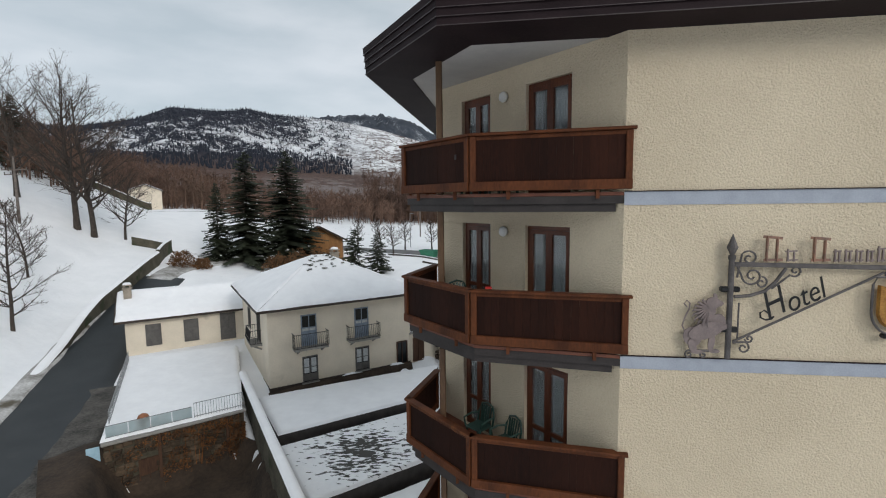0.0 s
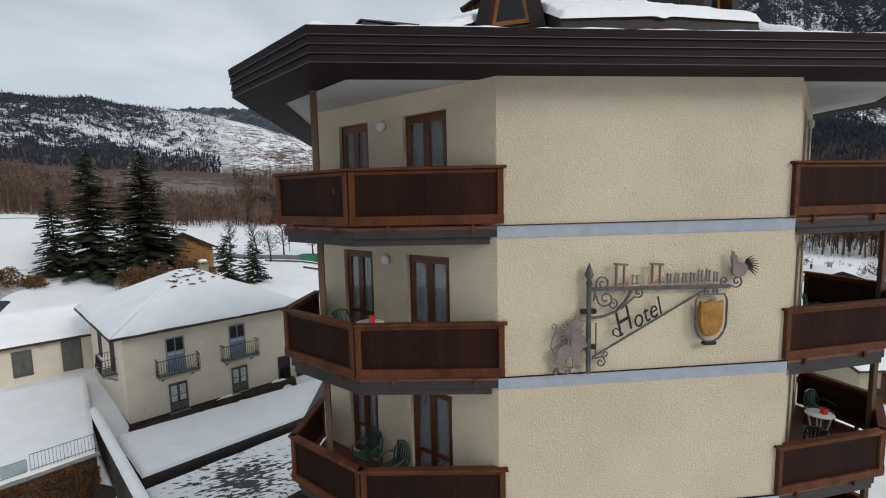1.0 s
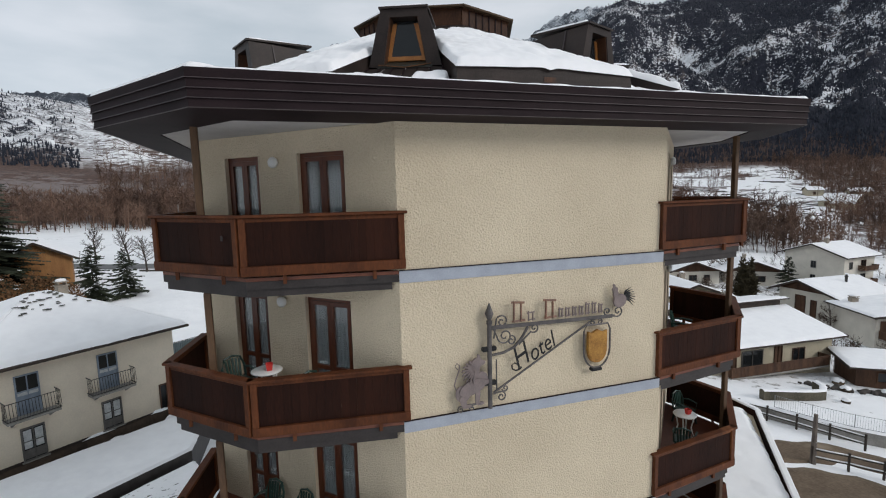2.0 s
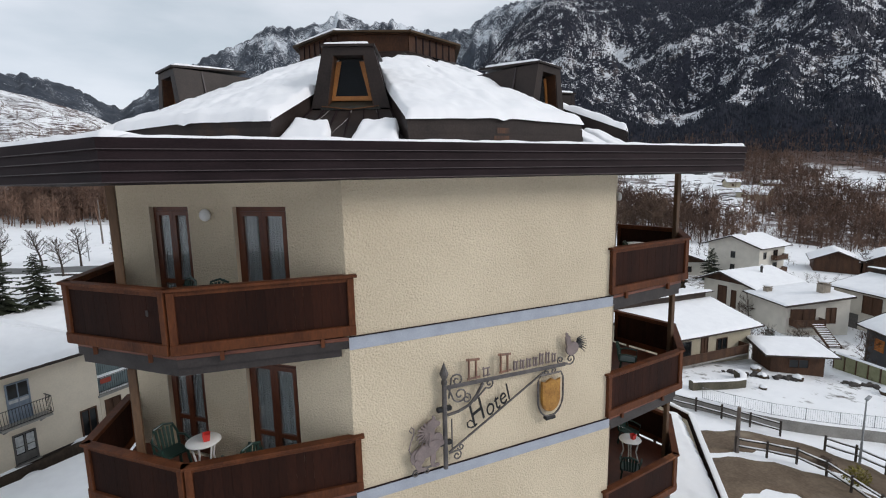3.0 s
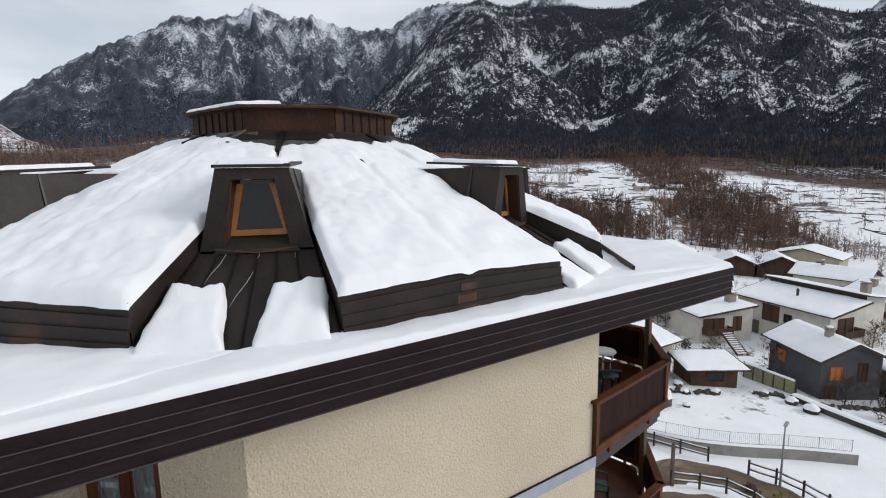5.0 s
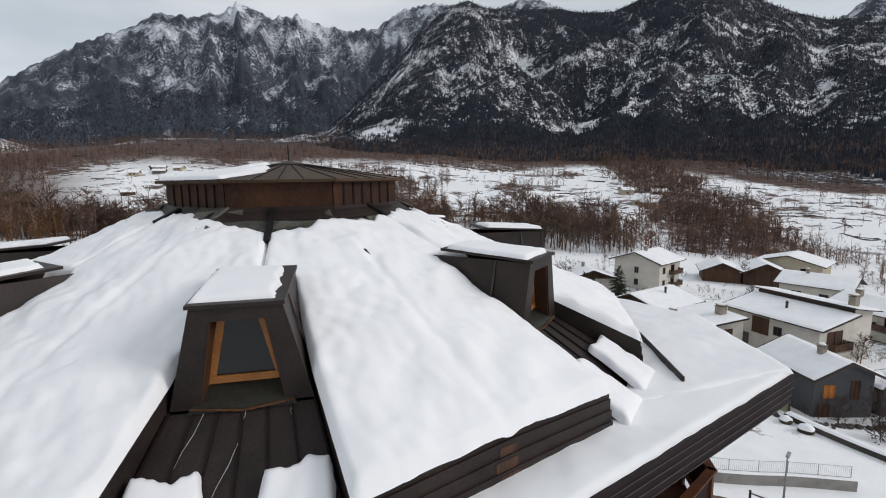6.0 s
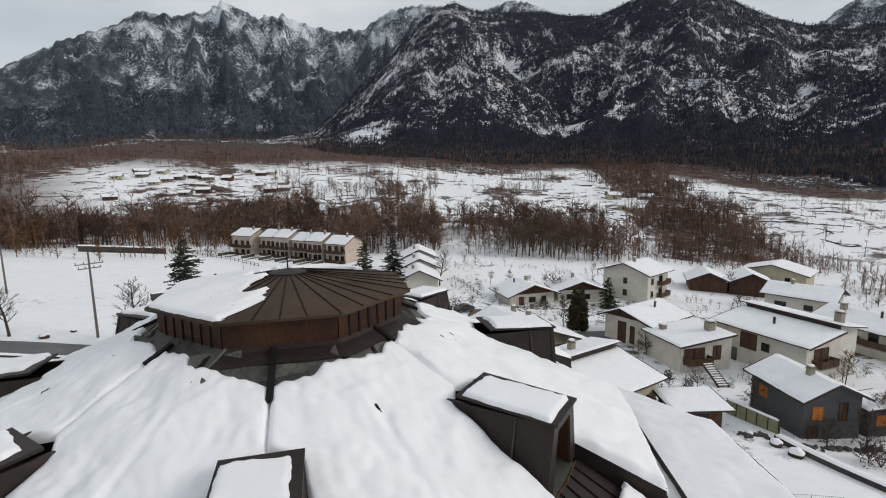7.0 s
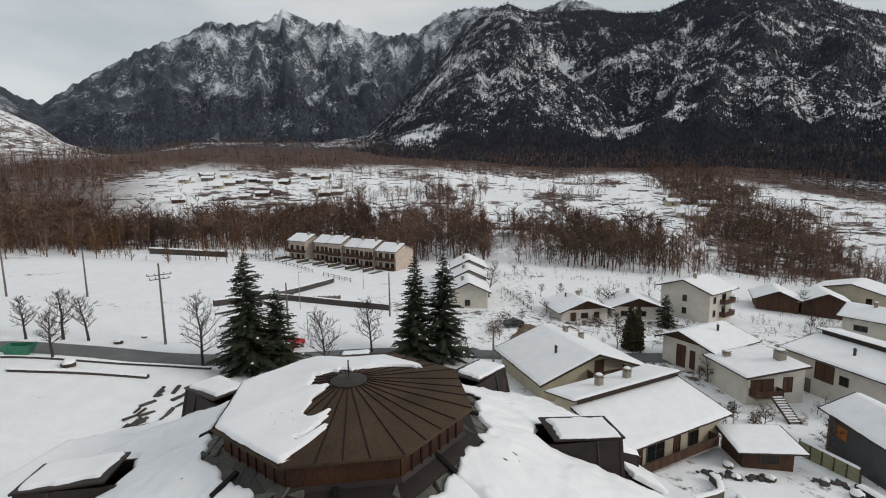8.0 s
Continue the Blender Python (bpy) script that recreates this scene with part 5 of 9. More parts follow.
def far_wood(name, label, spots, mat, seed, tall=(7, 13), limbs=16, sprays=9, category="woodland"):
    """A stand of leafless trees and undergrowth too many to count, as one object."""
    rng = random.Random(seed)
    kinds = []
    for k in range(9):
        m = Mesh()
        r2 = random.Random(seed + k)
        low = r2.uniform(0.06, 0.30)
        wide = r2.uniform(0.75, 1.25)
        lean = Vector((r2.uniform(-0.08, 0.08), r2.uniform(-0.08, 0.08), 1))
        m.cone((0, 0, 0), lean * 0.5, 0.014, 0.009, 3)
        m.cone(lean * 0.5, lean * 0.97, 0.009, 0.002, 3)
        for j in range(limbs):
            a, h = r2.uniform(0, 6.283), low + (0.80 - low) * r2.random()
            L = 0.32 * (1.1 - h * 0.8) * r2.uniform(0.6, 1.25)
            p = lean * h
            q = p + Vector((math.cos(a) * L * 0.8 * wide, math.sin(a) * L * 0.8 * wide, L * r2.uniform(0.5, 1.0)))
            e = Vector((-math.sin(a), math.cos(a), 0)) * 0.0055
            m.tri(p - e, p + e, q)
            m.tri(p - Vector((0, 0, 0.007)), p + Vector((0, 0, 0.007)), q)
            for i in range(sprays):
                c = p.lerp(q, r2.uniform(0.25, 1))
                d = Vector((r2.uniform(-1, 1), r2.uniform(-1, 1), r2.uniform(0.0, 1.3))).normalized() * r2.uniform(0.08, 0.19)
                s = Vector((r2.uniform(-1, 1), r2.uniform(-1, 1), r2.uniform(-0.4, 0.4))) * 0.0085
                m.tri(c - s, c + s, c + d)
        kinds.append((np.array(m.v), m.f))
    V, F, o = [], [], 0
    for x, y in spots:
        v, f = kinds[rng.randrange(9)]
        h = rng.uniform(*tall) * (0.6 + 0.4 * rng.random()) * (1 + 0.35 * nz(x * 0.05, y * 0.05, seed))
        if rng.random() < 0.30:
            h *= rng.uniform(0.25, 0.5)
        a, w = rng.uniform(0, 6.283), rng.uniform(1.05, 1.6)
        c, s = math.cos(a) * h * w, math.sin(a) * h * w
        V.append(v @ np.array([[c, s, 0], [-s, c, 0], [0, 0, h]]) + np.array([x, y, land(x, y) - 0.3]))
        F += [tuple(i + o for i in g) for g in f]
        o += len(v)
    ob = raw(name, np.concatenate(V).tolist(), F, mat)
    return tagged(ob, label, category, kind="stuff")


def spots_polar(n, a0, a1, r0, r1, seed, keep=lambda x, y: True):
    rng = random.Random(seed)
    out = []
    while len(out) < n:
        a, r = radians(rng.uniform(a0, a1)), rng.uniform(r0, r1)
        x, y = CX + r * math.cos(a), CY + r * math.sin(a)
        if keep(x, y):
            out.append((x, y))
    return out


def patchy(scale, cut, seed):
    return lambda x, y: nz(x * scale, y * scale, seed) > cut


def thick_wood(x, y):
    """Dense wood along the river, thinning round the hamlet's clearing."""
    a, r = place_of(x, y)
    w = 18 * nz(x * 0.015, y * 0.015, 4) + 22 * nz(x * 0.31, y * 0.31, 3)
    return r + w < 262 or a > 84 + 0.15 * w or a < 60 + 0.1 * w


# wood along the river and the foot of the far slope
far_wood("riverside_wood", "dense brown leafless woodland along the river", spots_polar(1150, 57, 97, 207, 285, 11, thick_wood), FAR_TWIG, 21, (10, 19), 12, 9)
far_wood("riverside_wood", "brown leafless alder wood on the valley floor", spots_polar(850, 20, 58, 164, 235, 12, patchy(0.03, -0.2, 5)), FAR_TWIG, 22, (8, 16), 13, 9)
far_wood("gully_wood", "dense brown leafless wood in a gully", spots_polar(1700, 2, 29, 185, 600, 13, band), FAR_TWIG, 23, (6, 13), 10, 7)
far_wood("upper_wood", "dense leafless wood above the hamlet", spots_polar(900, 78, 97, 285, 620, 19, thick_wood), FAR_TWIG, 29, (9, 16), 10, 6)
far_wood("upper_wood", "loose leafless wood beside the snowy terraces", spots_polar(380, 43, 62, 225, 420, 20, patchy(0.02, -0.2, 2)), FAR_TWIG, 30, (7, 13), 11, 6)
far_wood("scrub_wood", "scattered bare trees among snowy terraces", spots_polar(2600, 2, 84, 225, 560, 14, thicket), FAR_TWIG, 24, (5, 11), 9, 6)
far_wood("scrub_wood", "single bare trees on the snowy terraces", spots_polar(420, 2, 84, 225, 520, 64, patchy(0.02, -0.15, 3)), FAR_TWIG, 65, (3.0, 8.0), 10, 6)
far_wood("slope_wood", "belt of brown leafless trees under the conifer forest", spots_polar(1300, -4, 56, 430, 680, 15, thicket), FAR_TWIG, 25, (8, 16), 8, 5)
far_wood("slope_wood", "purplish leafless woods across the foot of the peaks", spots_polar(1900, 55, 97, 440, 1250, 55, lambda x, y: place_of(x, y)[1] > 470 + 60 * nz(x * 0.01, y * 0.01, 1)), FAR_TWIG, 56, (9, 18), 7, 4)
far_wood("russet_wood", "russet larches and hazels along the meadow edge", spots_polar(330, 22, 92, 170, 236, 16, patchy(0.03, 0.05, 2)), RUSSET, 26, (7, 12))
far_wood("hill_wood", "brown bare woodland on the bank above the lane", spots_polar(640, 112, 140, 105, 225, 17, lambda x, y: place_of(x, y)[0] > 126.5 or place_of(x, y)[1] > 195), FAR_TWIG, 27, (9, 16), 13, 8)
far_wood("valley_wood", "brown leafless woodland across the snowy meadow", spots_polar(800, 84, 121, 185, 330, 18, lambda x, y: place_of(x, y)[0] < 112 or place_of(x, y)[1] > 212), FAR_TWIG, 28, (10, 19), 14, 8)
far_wood("undergrowth", "low brown brushwood along the wood's edge", spots_polar(1000, 22, 97, 168, 226, 35, lambda x, y: place_of(x, y)[1] > 200 or place_of(x, y)[0] < 58), FAR_TWIG, 36, (1.5, 5.0), 8, 5)
far_wood("undergrowth", "low brown brushwood behind the village", spots_polar(420, 3, 22, 178, 235, 37), FAR_TWIG, 38, (1.5, 5.0), 8, 5)
far_wood("foothill_wood", "brown leafless wood below the snowy hill", spots_polar(1300, 97, 123, 270, 600, 33, lambda x, y: place_of(x, y)[1] < 300 + 12 * (place_of(x, y)[0] - 97) + 70 * nz(x * 0.03, y * 0.03, 5)), FAR_TWIG, 34, (10, 19), 9, 6)


def fir_forest(name, label, n, a0, a1, r0, r1, seed, keep, tall=(4, 9), high=None):
    """Conifers by the thousand on the mountain, as one object."""
    rng = random.Random(seed)
    V, F = [], []
    for x, y in spots_polar(n, a0, a1, r0, r1, seed, keep):
        h = rng.uniform(*tall)
        z = land(x, y) if high is None else high(x, y)
        o = len(V)
        w = h * 0.17
        a = rng.uniform(0, 1)
        V += [(x + w * math.cos(a + k * 1.571), y + w * math.sin(a + k * 1.571), z + h * 0.08) for k in range(4)] + [(x, y, z + h)]
        F += [(o + k, o + (k + 1) % 4, o + 4) for k in range(4)]
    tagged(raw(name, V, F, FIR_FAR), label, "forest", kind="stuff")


def wooded(x, y):
    """Firs stand where the mountain side is not open."""
    return open_snow(x, y) + 0.55 * nz(x * 0.37, y * 0.37, 6.0) < 0.04


def peak_wood(x, y):
    """Firs on the lower flanks of the peaks, off the gullies."""
    a, r = place_of(x, y)
    return range_height(a, r)[1] < 0.52 + 0.5 * nz(x * 0.012, y * 0.012, 3.0) and r < 2250 + 220 * nz(x * 0.004, y * 0.004, 9.0)


fir_forest("fir_forest", "dark conifer forest on the steep mountain side", 40000, -6, 60, 590, 1495, 31, lambda x, y: wooded(x, y) and place_of(x, y)[0] < 56.5 + 5 * nz(x * 0.05, y * 0.05, 3) + 4 * nz(x * 0.01, y * 0.01, 5), (3.2, 7.2))
fir_forest("fir_forest", "dark conifers on the distant snowy slope", 5500, 98, 128, 620, 1495, 32, wooded, (4, 8))
fir_forest("fir_forest", "far conifers on the flanks of the snowy peaks", 16000, 46, 92, 1720, 2600, 38, peak_wood, (5, 9.5), lambda x, y: range_height(*place_of(x, y))[0])


def tongue(x, y):
    """Conifers thin out downhill and to the side in a ragged edge."""
    a, r = place_of(x, y)
    w = nz(x * 0.012, y * 0.012, 4) + 0.8 * nz(x * 0.09, y * 0.09, 2) + 0.5 * nz(x * 0.41, y * 0.41, 6)
    return r + 75 * w > 470 + 10 * max(a - 1, 0) and a + 4 * w < 16


fir_forest("fir_forest", "dark conifers reaching down to the snowy terraces", 1500, -6, 22, 390, 660, 36, tongue)
far_wood("scrub_wood", "leafless trees and shrubs between snowy terraces", spots_polar(170, -5, 11, 225, 480, 41, patchy(0.03, -0.05, 4)), FAR_TWIG, 42, (2.5, 7.5), 10, 6)
far_wood("gully_wood", "brown leafless thicket behind the village roofs", spots_polar(330, -2, 20, 158, 200, 46, patchy(0.04, -0.12, 7)), FAR_TWIG, 47, (3, 8.5), 10, 6)
far_wood("upper_wood", "brown leafless trees under the conifers", spots_polar(190, -5, 19, 420, 560, 43, tongue), FAR_TWIG, 44, (7, 13), 10, 6)

# terrace walls of the far slope
WALLSTONE = material("dark_terrace_stone", (0.035, 0.030, 0.027), (0.09, 0.078, 0.07), 0.3, 0.9, fine=2)


def terrace_walls():
    rng = random.Random(77)
    V, F = [], []
    for _ in range(620):
        a, r = rng.uniform(2, 84), rng.uniform(235, 580)
        x, y = CX + r * math.cos(radians(a)), CY + r * math.sin(radians(a))
        if nz(x * 0.01, y * 0.01, 8) < -0.25:
            continue
        span = rng.uniform(0.5, 3.0) * 300 / r
        n = 8
        base = len(V)
        wob = rng.uniform(-4, 4)
        for i in range(n + 1):
            b = radians(a + span * (i / n - 0.5))
            rr = r + wob * math.sin(i * 0.6)
            x, y = CX + rr * math.cos(b), CY + rr * math.sin(b)
            z = land(x, y)
            h = rng.uniform(0.10, 0.50)
            x2, y2 = CX + (rr + 0.5) * math.cos(b), CY + (rr + 0.5) * math.sin(b)
            V += [(x, y, z - 0.6), (x, y, z + h), (x2, y2, z + h), (x2, y2, z - 0.6)]
        for i in range(n):
            o = base + i * 4
            F += [(o, o + 4, o + 5, o + 1), (o + 1, o + 5, o + 6, o + 2), (o + 2, o + 6, o + 7, o + 3)]
    tagged(raw("terrace_walls", V, F, WALLSTONE), "dark dry-stone terrace walls across the snowy slope", "terrace wall", kind="stuff")


terrace_walls()

# single trees near the hotel
TREE = "tall leafless tree on the snowy bank"
bare_tree("broadleaf_tree", -48.9, 70.0, 22.5, 3, TREE, 8, 1.0, stem=0.18)
bare_tree("broadleaf_tree", -46.9, 70.4, 21.0, 4, TREE, 8, 0.92, stem=0.18)
bare_tree("broadleaf_tree", -57.5, 71.0, 19, 9, TREE, 6, 0.9, stem=0.2)
bare_tree("small_tree", -43.8, 72.5, 10, 5, "small spreading bare tree on the snowy bank", 6, 1.2, stem=0.2)
bare_tree("small_tree", -34.5, 40.5, 12, 6, "slender bare tree beside the lane", 6, 0.55, 0.012, stem=0.12)
bare_tree("small_tree", -42.0, 52.0, 9, 7, "slender bare tree on the snowy bank", 5, 0.6, 0.012, stem=0.14)
conifer("spruce", -26.8, 75.0, 17.5, 1, "dark green spruce dusted with snow behind the house", 0.33)
conifer("spruce", -20.8, 76.0, 18.5, 2, "dark green spruce dusted with snow behind the house", 0.34)
conifer("spruce", -30.5, 73.0, 12, 8, "shorter dark spruce beside two taller ones")
conifer("spruce", -73.4, 84.1, 14, 21, "dark spruce at the edge of the bank wood", 0.24)
conifer("spruce", -79.0, 86.0, 15, 22, "dark spruce at the edge of the bank wood", 0.24)
conifer("spruce", -77.5, 96.5, 15, 23, "tall dark spruce among bare trees", 0.22)
conifer("spruce", -9.6, 70.0, 7.2, 3, "small dark spruce beside the wooden barn", 0.36)
conifer("spruce", -6.4, 70.8, 6.4, 13, "small bushy spruce beside the wooden barn", 0.38)
conifer("spruce", 24.0, 67.0, 16, 4, "broad dark spruce by the road", 0.31)
conifer("spruce", 27.5, 66.5, 11.5, 5, "smaller dark spruce by the road", 0.34)
conifer("spruce", 46.0, 60.0, 16.5, 6, "tall dark spruce beside the lane", 0.24)
conifer("spruce", 49.8, 58.0, 17.0, 7, "tall dark spruce beside the lane", 0.24)
cloud_bush("thuja", 82.0, 43.9, 2.1, 7.6, 8, THUJA, "bronze-green rounded thuja in a snowy garden", "tree", 5200, leaf=2.0)
conifer("spruce", 101.0, 46.5, 7.0, 9, "small green conifer beside the white house", 0.34)
bare_tree("small_tree", 19.5, 72.0, 10.5, 11, "bare rounded tree by the road", 5, 0.65, stem=0.2)
bare_tree("small_tree", 33.0, 64.0, 8.5, 12, "spreading bare fruit tree beyond the roof", 5, 0.95, stem=0.18)
bare_tree("small_tree", 42.0, 66.0, 9.0, 14, "spreading bare tree with russet twigs", 5, 0.8, stem=0.22, twig=RUSSET)
bare_tree("small_tree", 88.0, 84.0, 10.0, 15, "bare tree at the edge of the meadow", 5, 0.6)
for i, (px, py, ph) in enumerate(((2.3, 93.0, 6.5), (4.7, 82.5, 7.0), (6.3, 91.0, 8.0), (9.0, 89.0, 7.0), (-3.0, 95.0, 6.5), (-8.0, 97.5, 6.5), (-13.0, 99.5, 6.5), (-5.0, 88.0, 6.0))):
    bare_tree("pollard", px, py, ph, 40 + i, "pollarded bare roadside tree in snow", 4, 0.75, 0.024, stem=0.30)
for i, (bx, by, br, bh, mat) in enumerate(((-17.0, 66.0, 2.8, 4.2, RUSSET), (-14.0, 67.5, 3.0, 4.4, RUSSET), (-20.0, 66.5, 2.6, 3.4, RUSSET), (-11.6, 66.0, 2.4, 3.4, RUSSET), (-32.6, 65.8, 2.2, 2.4, RUSSET), (-30.2, 66.5, 1.6, 1.6, RUSSET))):
    cloud_bush("hazel_bush", bx, by, br, bh, 60 + i, mat, "russet leafless bush at the field edge", n=1500)


def village_scrub(x, y):
    """Gardens between the houses, clear of the road and the open yard."""
    if x < 62 and y < 22:
        return False
    line = [(48, 63.5), (60, 55.5), (70, 48.5), (82, 39), (96, 30), (112, 20)]
    for (ax, ay), (bx, by) in zip(line, line[1:]):
        t = clamp(((x - ax) * (bx - ax) + (y - ay) * (by - ay)) / ((bx - ax) ** 2 + (by - ay) ** 2), 0, 1)
        if math.hypot(x - ax - t * (bx - ax), y - ay - t * (by - ay)) < 3.6:
            return False
    return nz(x * 0.09, y * 0.09, 7) > -0.05


far_wood("garden_scrub", "bare shrubs and hedges in the snowy gardens", spots_polar(950, -6, 42, 58, 165, 44, village_scrub), TWIG, 45, (0.8, 3.0), 10, 7, "shrubs")
far_wood("garden_trees", "small bare fruit trees between the houses", spots_polar(80, -4, 40, 62, 150, 46, village_scrub), TWIG, 47, (3.5, 7.0), 18, 10, "trees")


# ---- houses ----
def plaster(name, c, dirt=0.75):
    return material(name, tuple(v * dirt for v in c), c, 0.8, 0.9, 0.004, 12, stain=tuple(v * 0.6 for v in c), stain_at=0.68)


WHITE_WALL = plaster("white_house_plaster", (0.66, 0.62, 0.545), 0.82)
CREAM_WALL = plaster("cream_house_plaster", (0.79, 0.70, 0.565), 0.86)
BEIGE_WALL = plaster("beige_house_plaster", (0.52, 0.46, 0.34))
GREY_WALL = plaster("grey_house_plaster", (0.095, 0.096, 0.102))
TIMBER = material("weathered_brown_boards", (0.045, 0.022, 0.013), (0.11, 0.055, 0.03), 1.5, 0.8, 0.006, 14, stretch=(1, 1, 0.2))
ORANGE_BOARDS = material("new_orange_boards", (0.22, 0.10, 0.035), (0.34, 0.17, 0.06), 1.5, 0.7, 0.006, 14, stretch=(1, 1, 0.2))
EAVE_WOOD = material("dark_eaves_wood", (0.030, 0.022, 0.018), (0.065, 0.048, 0.038), 2, 0.8)
GREY_SHUTTER = material("grey_shutter_paint", (0.085, 0.080, 0.076), (0.15, 0.14, 0.13), 3, 0.7)
ORANGE_PAINT = material("orange_shutter_paint", (0.42, 0.13, 0.02), (0.58, 0.21, 0.04), 3, 0.6)
BLUE_DOOR = material("faded_blue_door", (0.16, 0.20, 0.26), (0.27, 0.31, 0.36), 3, 0.7)
LACE = material("lace_curtain", (0.35, 0.37, 0.38), (0.60, 0.61, 0.61), 6, 0.9)
CONCRETE = material("grey_concrete", (0.20, 0.19, 0.175), (0.33, 0.315, 0.29), 1.0, 0.9, 0.005, 12, stain=(0.13, 0.12, 0.10), stain_at=0.62)
BRICKISH = material("chimney_render", (0.22, 0.19, 0.155), (0.36, 0.31, 0.25), 2, 0.9, 0.006, 14)
GUTTER = material("dark_gutter", (0.03, 0.026, 0.024), (0.06, 0.052, 0.048), 3, 0.5)
STONE = material("rough_field_stone", (0.030, 0.022, 0.015), (0.105, 0.072, 0.045), 1.2, 0.9, 0.02, 9, vary=0.45)


def window_on(house, m, w, h, style, label=""):
    """A window or door let into a wall: frame, pane and, by style, shutters, door boards or balcony."""
    name = "door" if style in ("door", "garage", "blue_door", "plank_door") else "window"
    win = thing_part(name, house, label)
    win.matrix_basis = m
    bm = bmesh.new()
    f = 0.07
    wood = {"orange": ORANGE_PAINT, "grey": GREY_SHUTTER, "door": TIMBER, "blue_door": BLUE_DOOR, "plank_door": TIMBER, "garage": GREY_SHUTTER, "wood": TIMBER}.get(style, GREY_SHUTTER)
    for x0, x1, z0, z1 in ((-w / 2, -w / 2 + f, 0, h), (w / 2 - f, w / 2, 0, h), (-w / 2 + f, w / 2 - f, 0, f), (-w / 2 + f, w / 2 - f, h - f, h), (-0.025, 0.025, f, h - f)):
        box(bm, ((x0 + x1) / 2, -0.03, (z0 + z1) / 2), (x1 - x0, 0.10, z1 - z0))
    part("frame", bm, wood, win)
    bm = bmesh.new()
    box(bm, (0, 0.0, h / 2), (w - 2 * f, 0.04, h - 2 * f))
    part("pane" if style not in ("orange", "garage", "plank_door", "shut") else "leaf", bm, {"orange": ORANGE_PAINT, "garage": GREY_SHUTTER, "plank_door": TIMBER, "shut": GREY_SHUTTER, "blue_door": BLUE_DOOR}.get(style, DARK_PANE), win)
    if style == "blue_door":
        bm = bmesh.new()
        box(bm, (0, -0.03, h * 0.78), (w - 2 * f, 0.03, h * 0.36))
        part("pane", bm, DARK_PANE, win)
        bm = bmesh.new()
        box(bm, (0, -0.05, h * 0.52), (w - 2 * f - 0.02, 0.02, h * 0.08))
        part("curtain", bm, LACE, win)
    if style == "lace":
        for sx in (-1, 1):
            bm = bmesh.new()
            box(bm, (sx * w * 0.235, -0.03, h * 0.64), (w * 0.33, 0.02, h * 0.55))
            part("curtain", bm, LACE, win)
        bm = bmesh.new()
        box(bm, (0, -0.045, h * 0.58), (w - 2 * f, 0.03, 0.05))
        box(bm, (0, -0.045, h * 0.20), (w - 2 * f, 0.03, h * 0.26))
        part("rail", bm, wood, win)
    if style in ("win", "lace"):
        bm = bmesh.new()
        box(bm, (0, -0.06, -0.03), (w + 0.16, 0.16, 0.06))
        part("sill", bm, CONCRETE, win)
    return win


def iron_balcony(house, m, w, depth=0.75, h=1.0):
    b = thing_part("balcony", house, "wrought-iron balcony on a thin slab")
    b.matrix_basis = m
    bm = bmesh.new()
    box(bm, (0, -depth / 2, -0.07), (w, depth, 0.12), None, 0.01)
    part("slab", bm, CONCRETE, b)
    for s in (-1, 1):
        bm = bmesh.new()
        beam(bm, (s * w * 0.36, 0, -0.45), (s * w * 0.36, -depth * 0.8, -0.13), 0.08, 0.10)
        part("bracket", bm, CONCRETE, b)
    bm = bmesh.new()
    for z in (0.06, h):
        beam(bm, (-w / 2, -depth, z), (w / 2, -depth, z), 0.035, 0.03)
        for s in (-1, 1):
            beam(bm, (s * w / 2, 0, z), (s * w / 2, -depth, z), 0.035, 0.03)
    part("rail", bm, BLACK_IRON, b)
    bm = bmesh.new()
    n = int(w / 0.13)
    for i in range(n + 1):
        x = -w / 2 + w * i / n
        bulge = 0.10
        tube(bm, [(x, -depth, 0.06), (x, -depth - bulge, 0.25), (x, -depth - bulge * 0.4, 0.55), (x, -depth, h)], 0.012, 4)
    for i in range(1, 5):
        for s in (-1, 1):
            tube(bm, [(s * w / 2, -depth * i / 5, 0.06), (s * w / 2, -depth * i / 5, h)], 0.012, 4)
    tagged(part("grille", bm, BLACK_IRON, b), kind="stuff")


def plank_balcony(house, m, w, depth=1.3, h=1.0, mat=None):
    b = thing_part("balcony", house, "brown boarded balcony")
    b.matrix_basis = m
    bm = bmesh.new()
    box(bm, (0, -depth / 2, -0.08), (w, depth, 0.16))
    part("slab", bm, CONCRETE, b)
    bm = bmesh.new()
    beam(bm, (-w / 2, -depth, h), (w / 2, -depth, h), 0.10, 0.06)
    for s in (-1, 1):
        beam(bm, (s * w / 2, -depth, h), (s * w / 2, 0, h), 0.10, 0.06)
    part("rail", bm, TIMBER, b)
    bm = bmesh.new()
    n = max(4, int(w / 0.16))
    for i in range(n):
        x = -w / 2 + w * (i + 0.5) / n
        box(bm, (x, -depth, h / 2), (w / n - 0.025, 0.03, h - 0.1))
    for s in (-1, 1):
        k = max(3, int(depth / 0.16))
        for i in range(k):
            box(bm, (s * w / 2, -depth * (i + 0.5) / k, h / 2), (0.03, depth / k - 0.025, h - 0.1))
    tagged(part("boarding", bm, mat or TIMBER, b), kind="stuff")


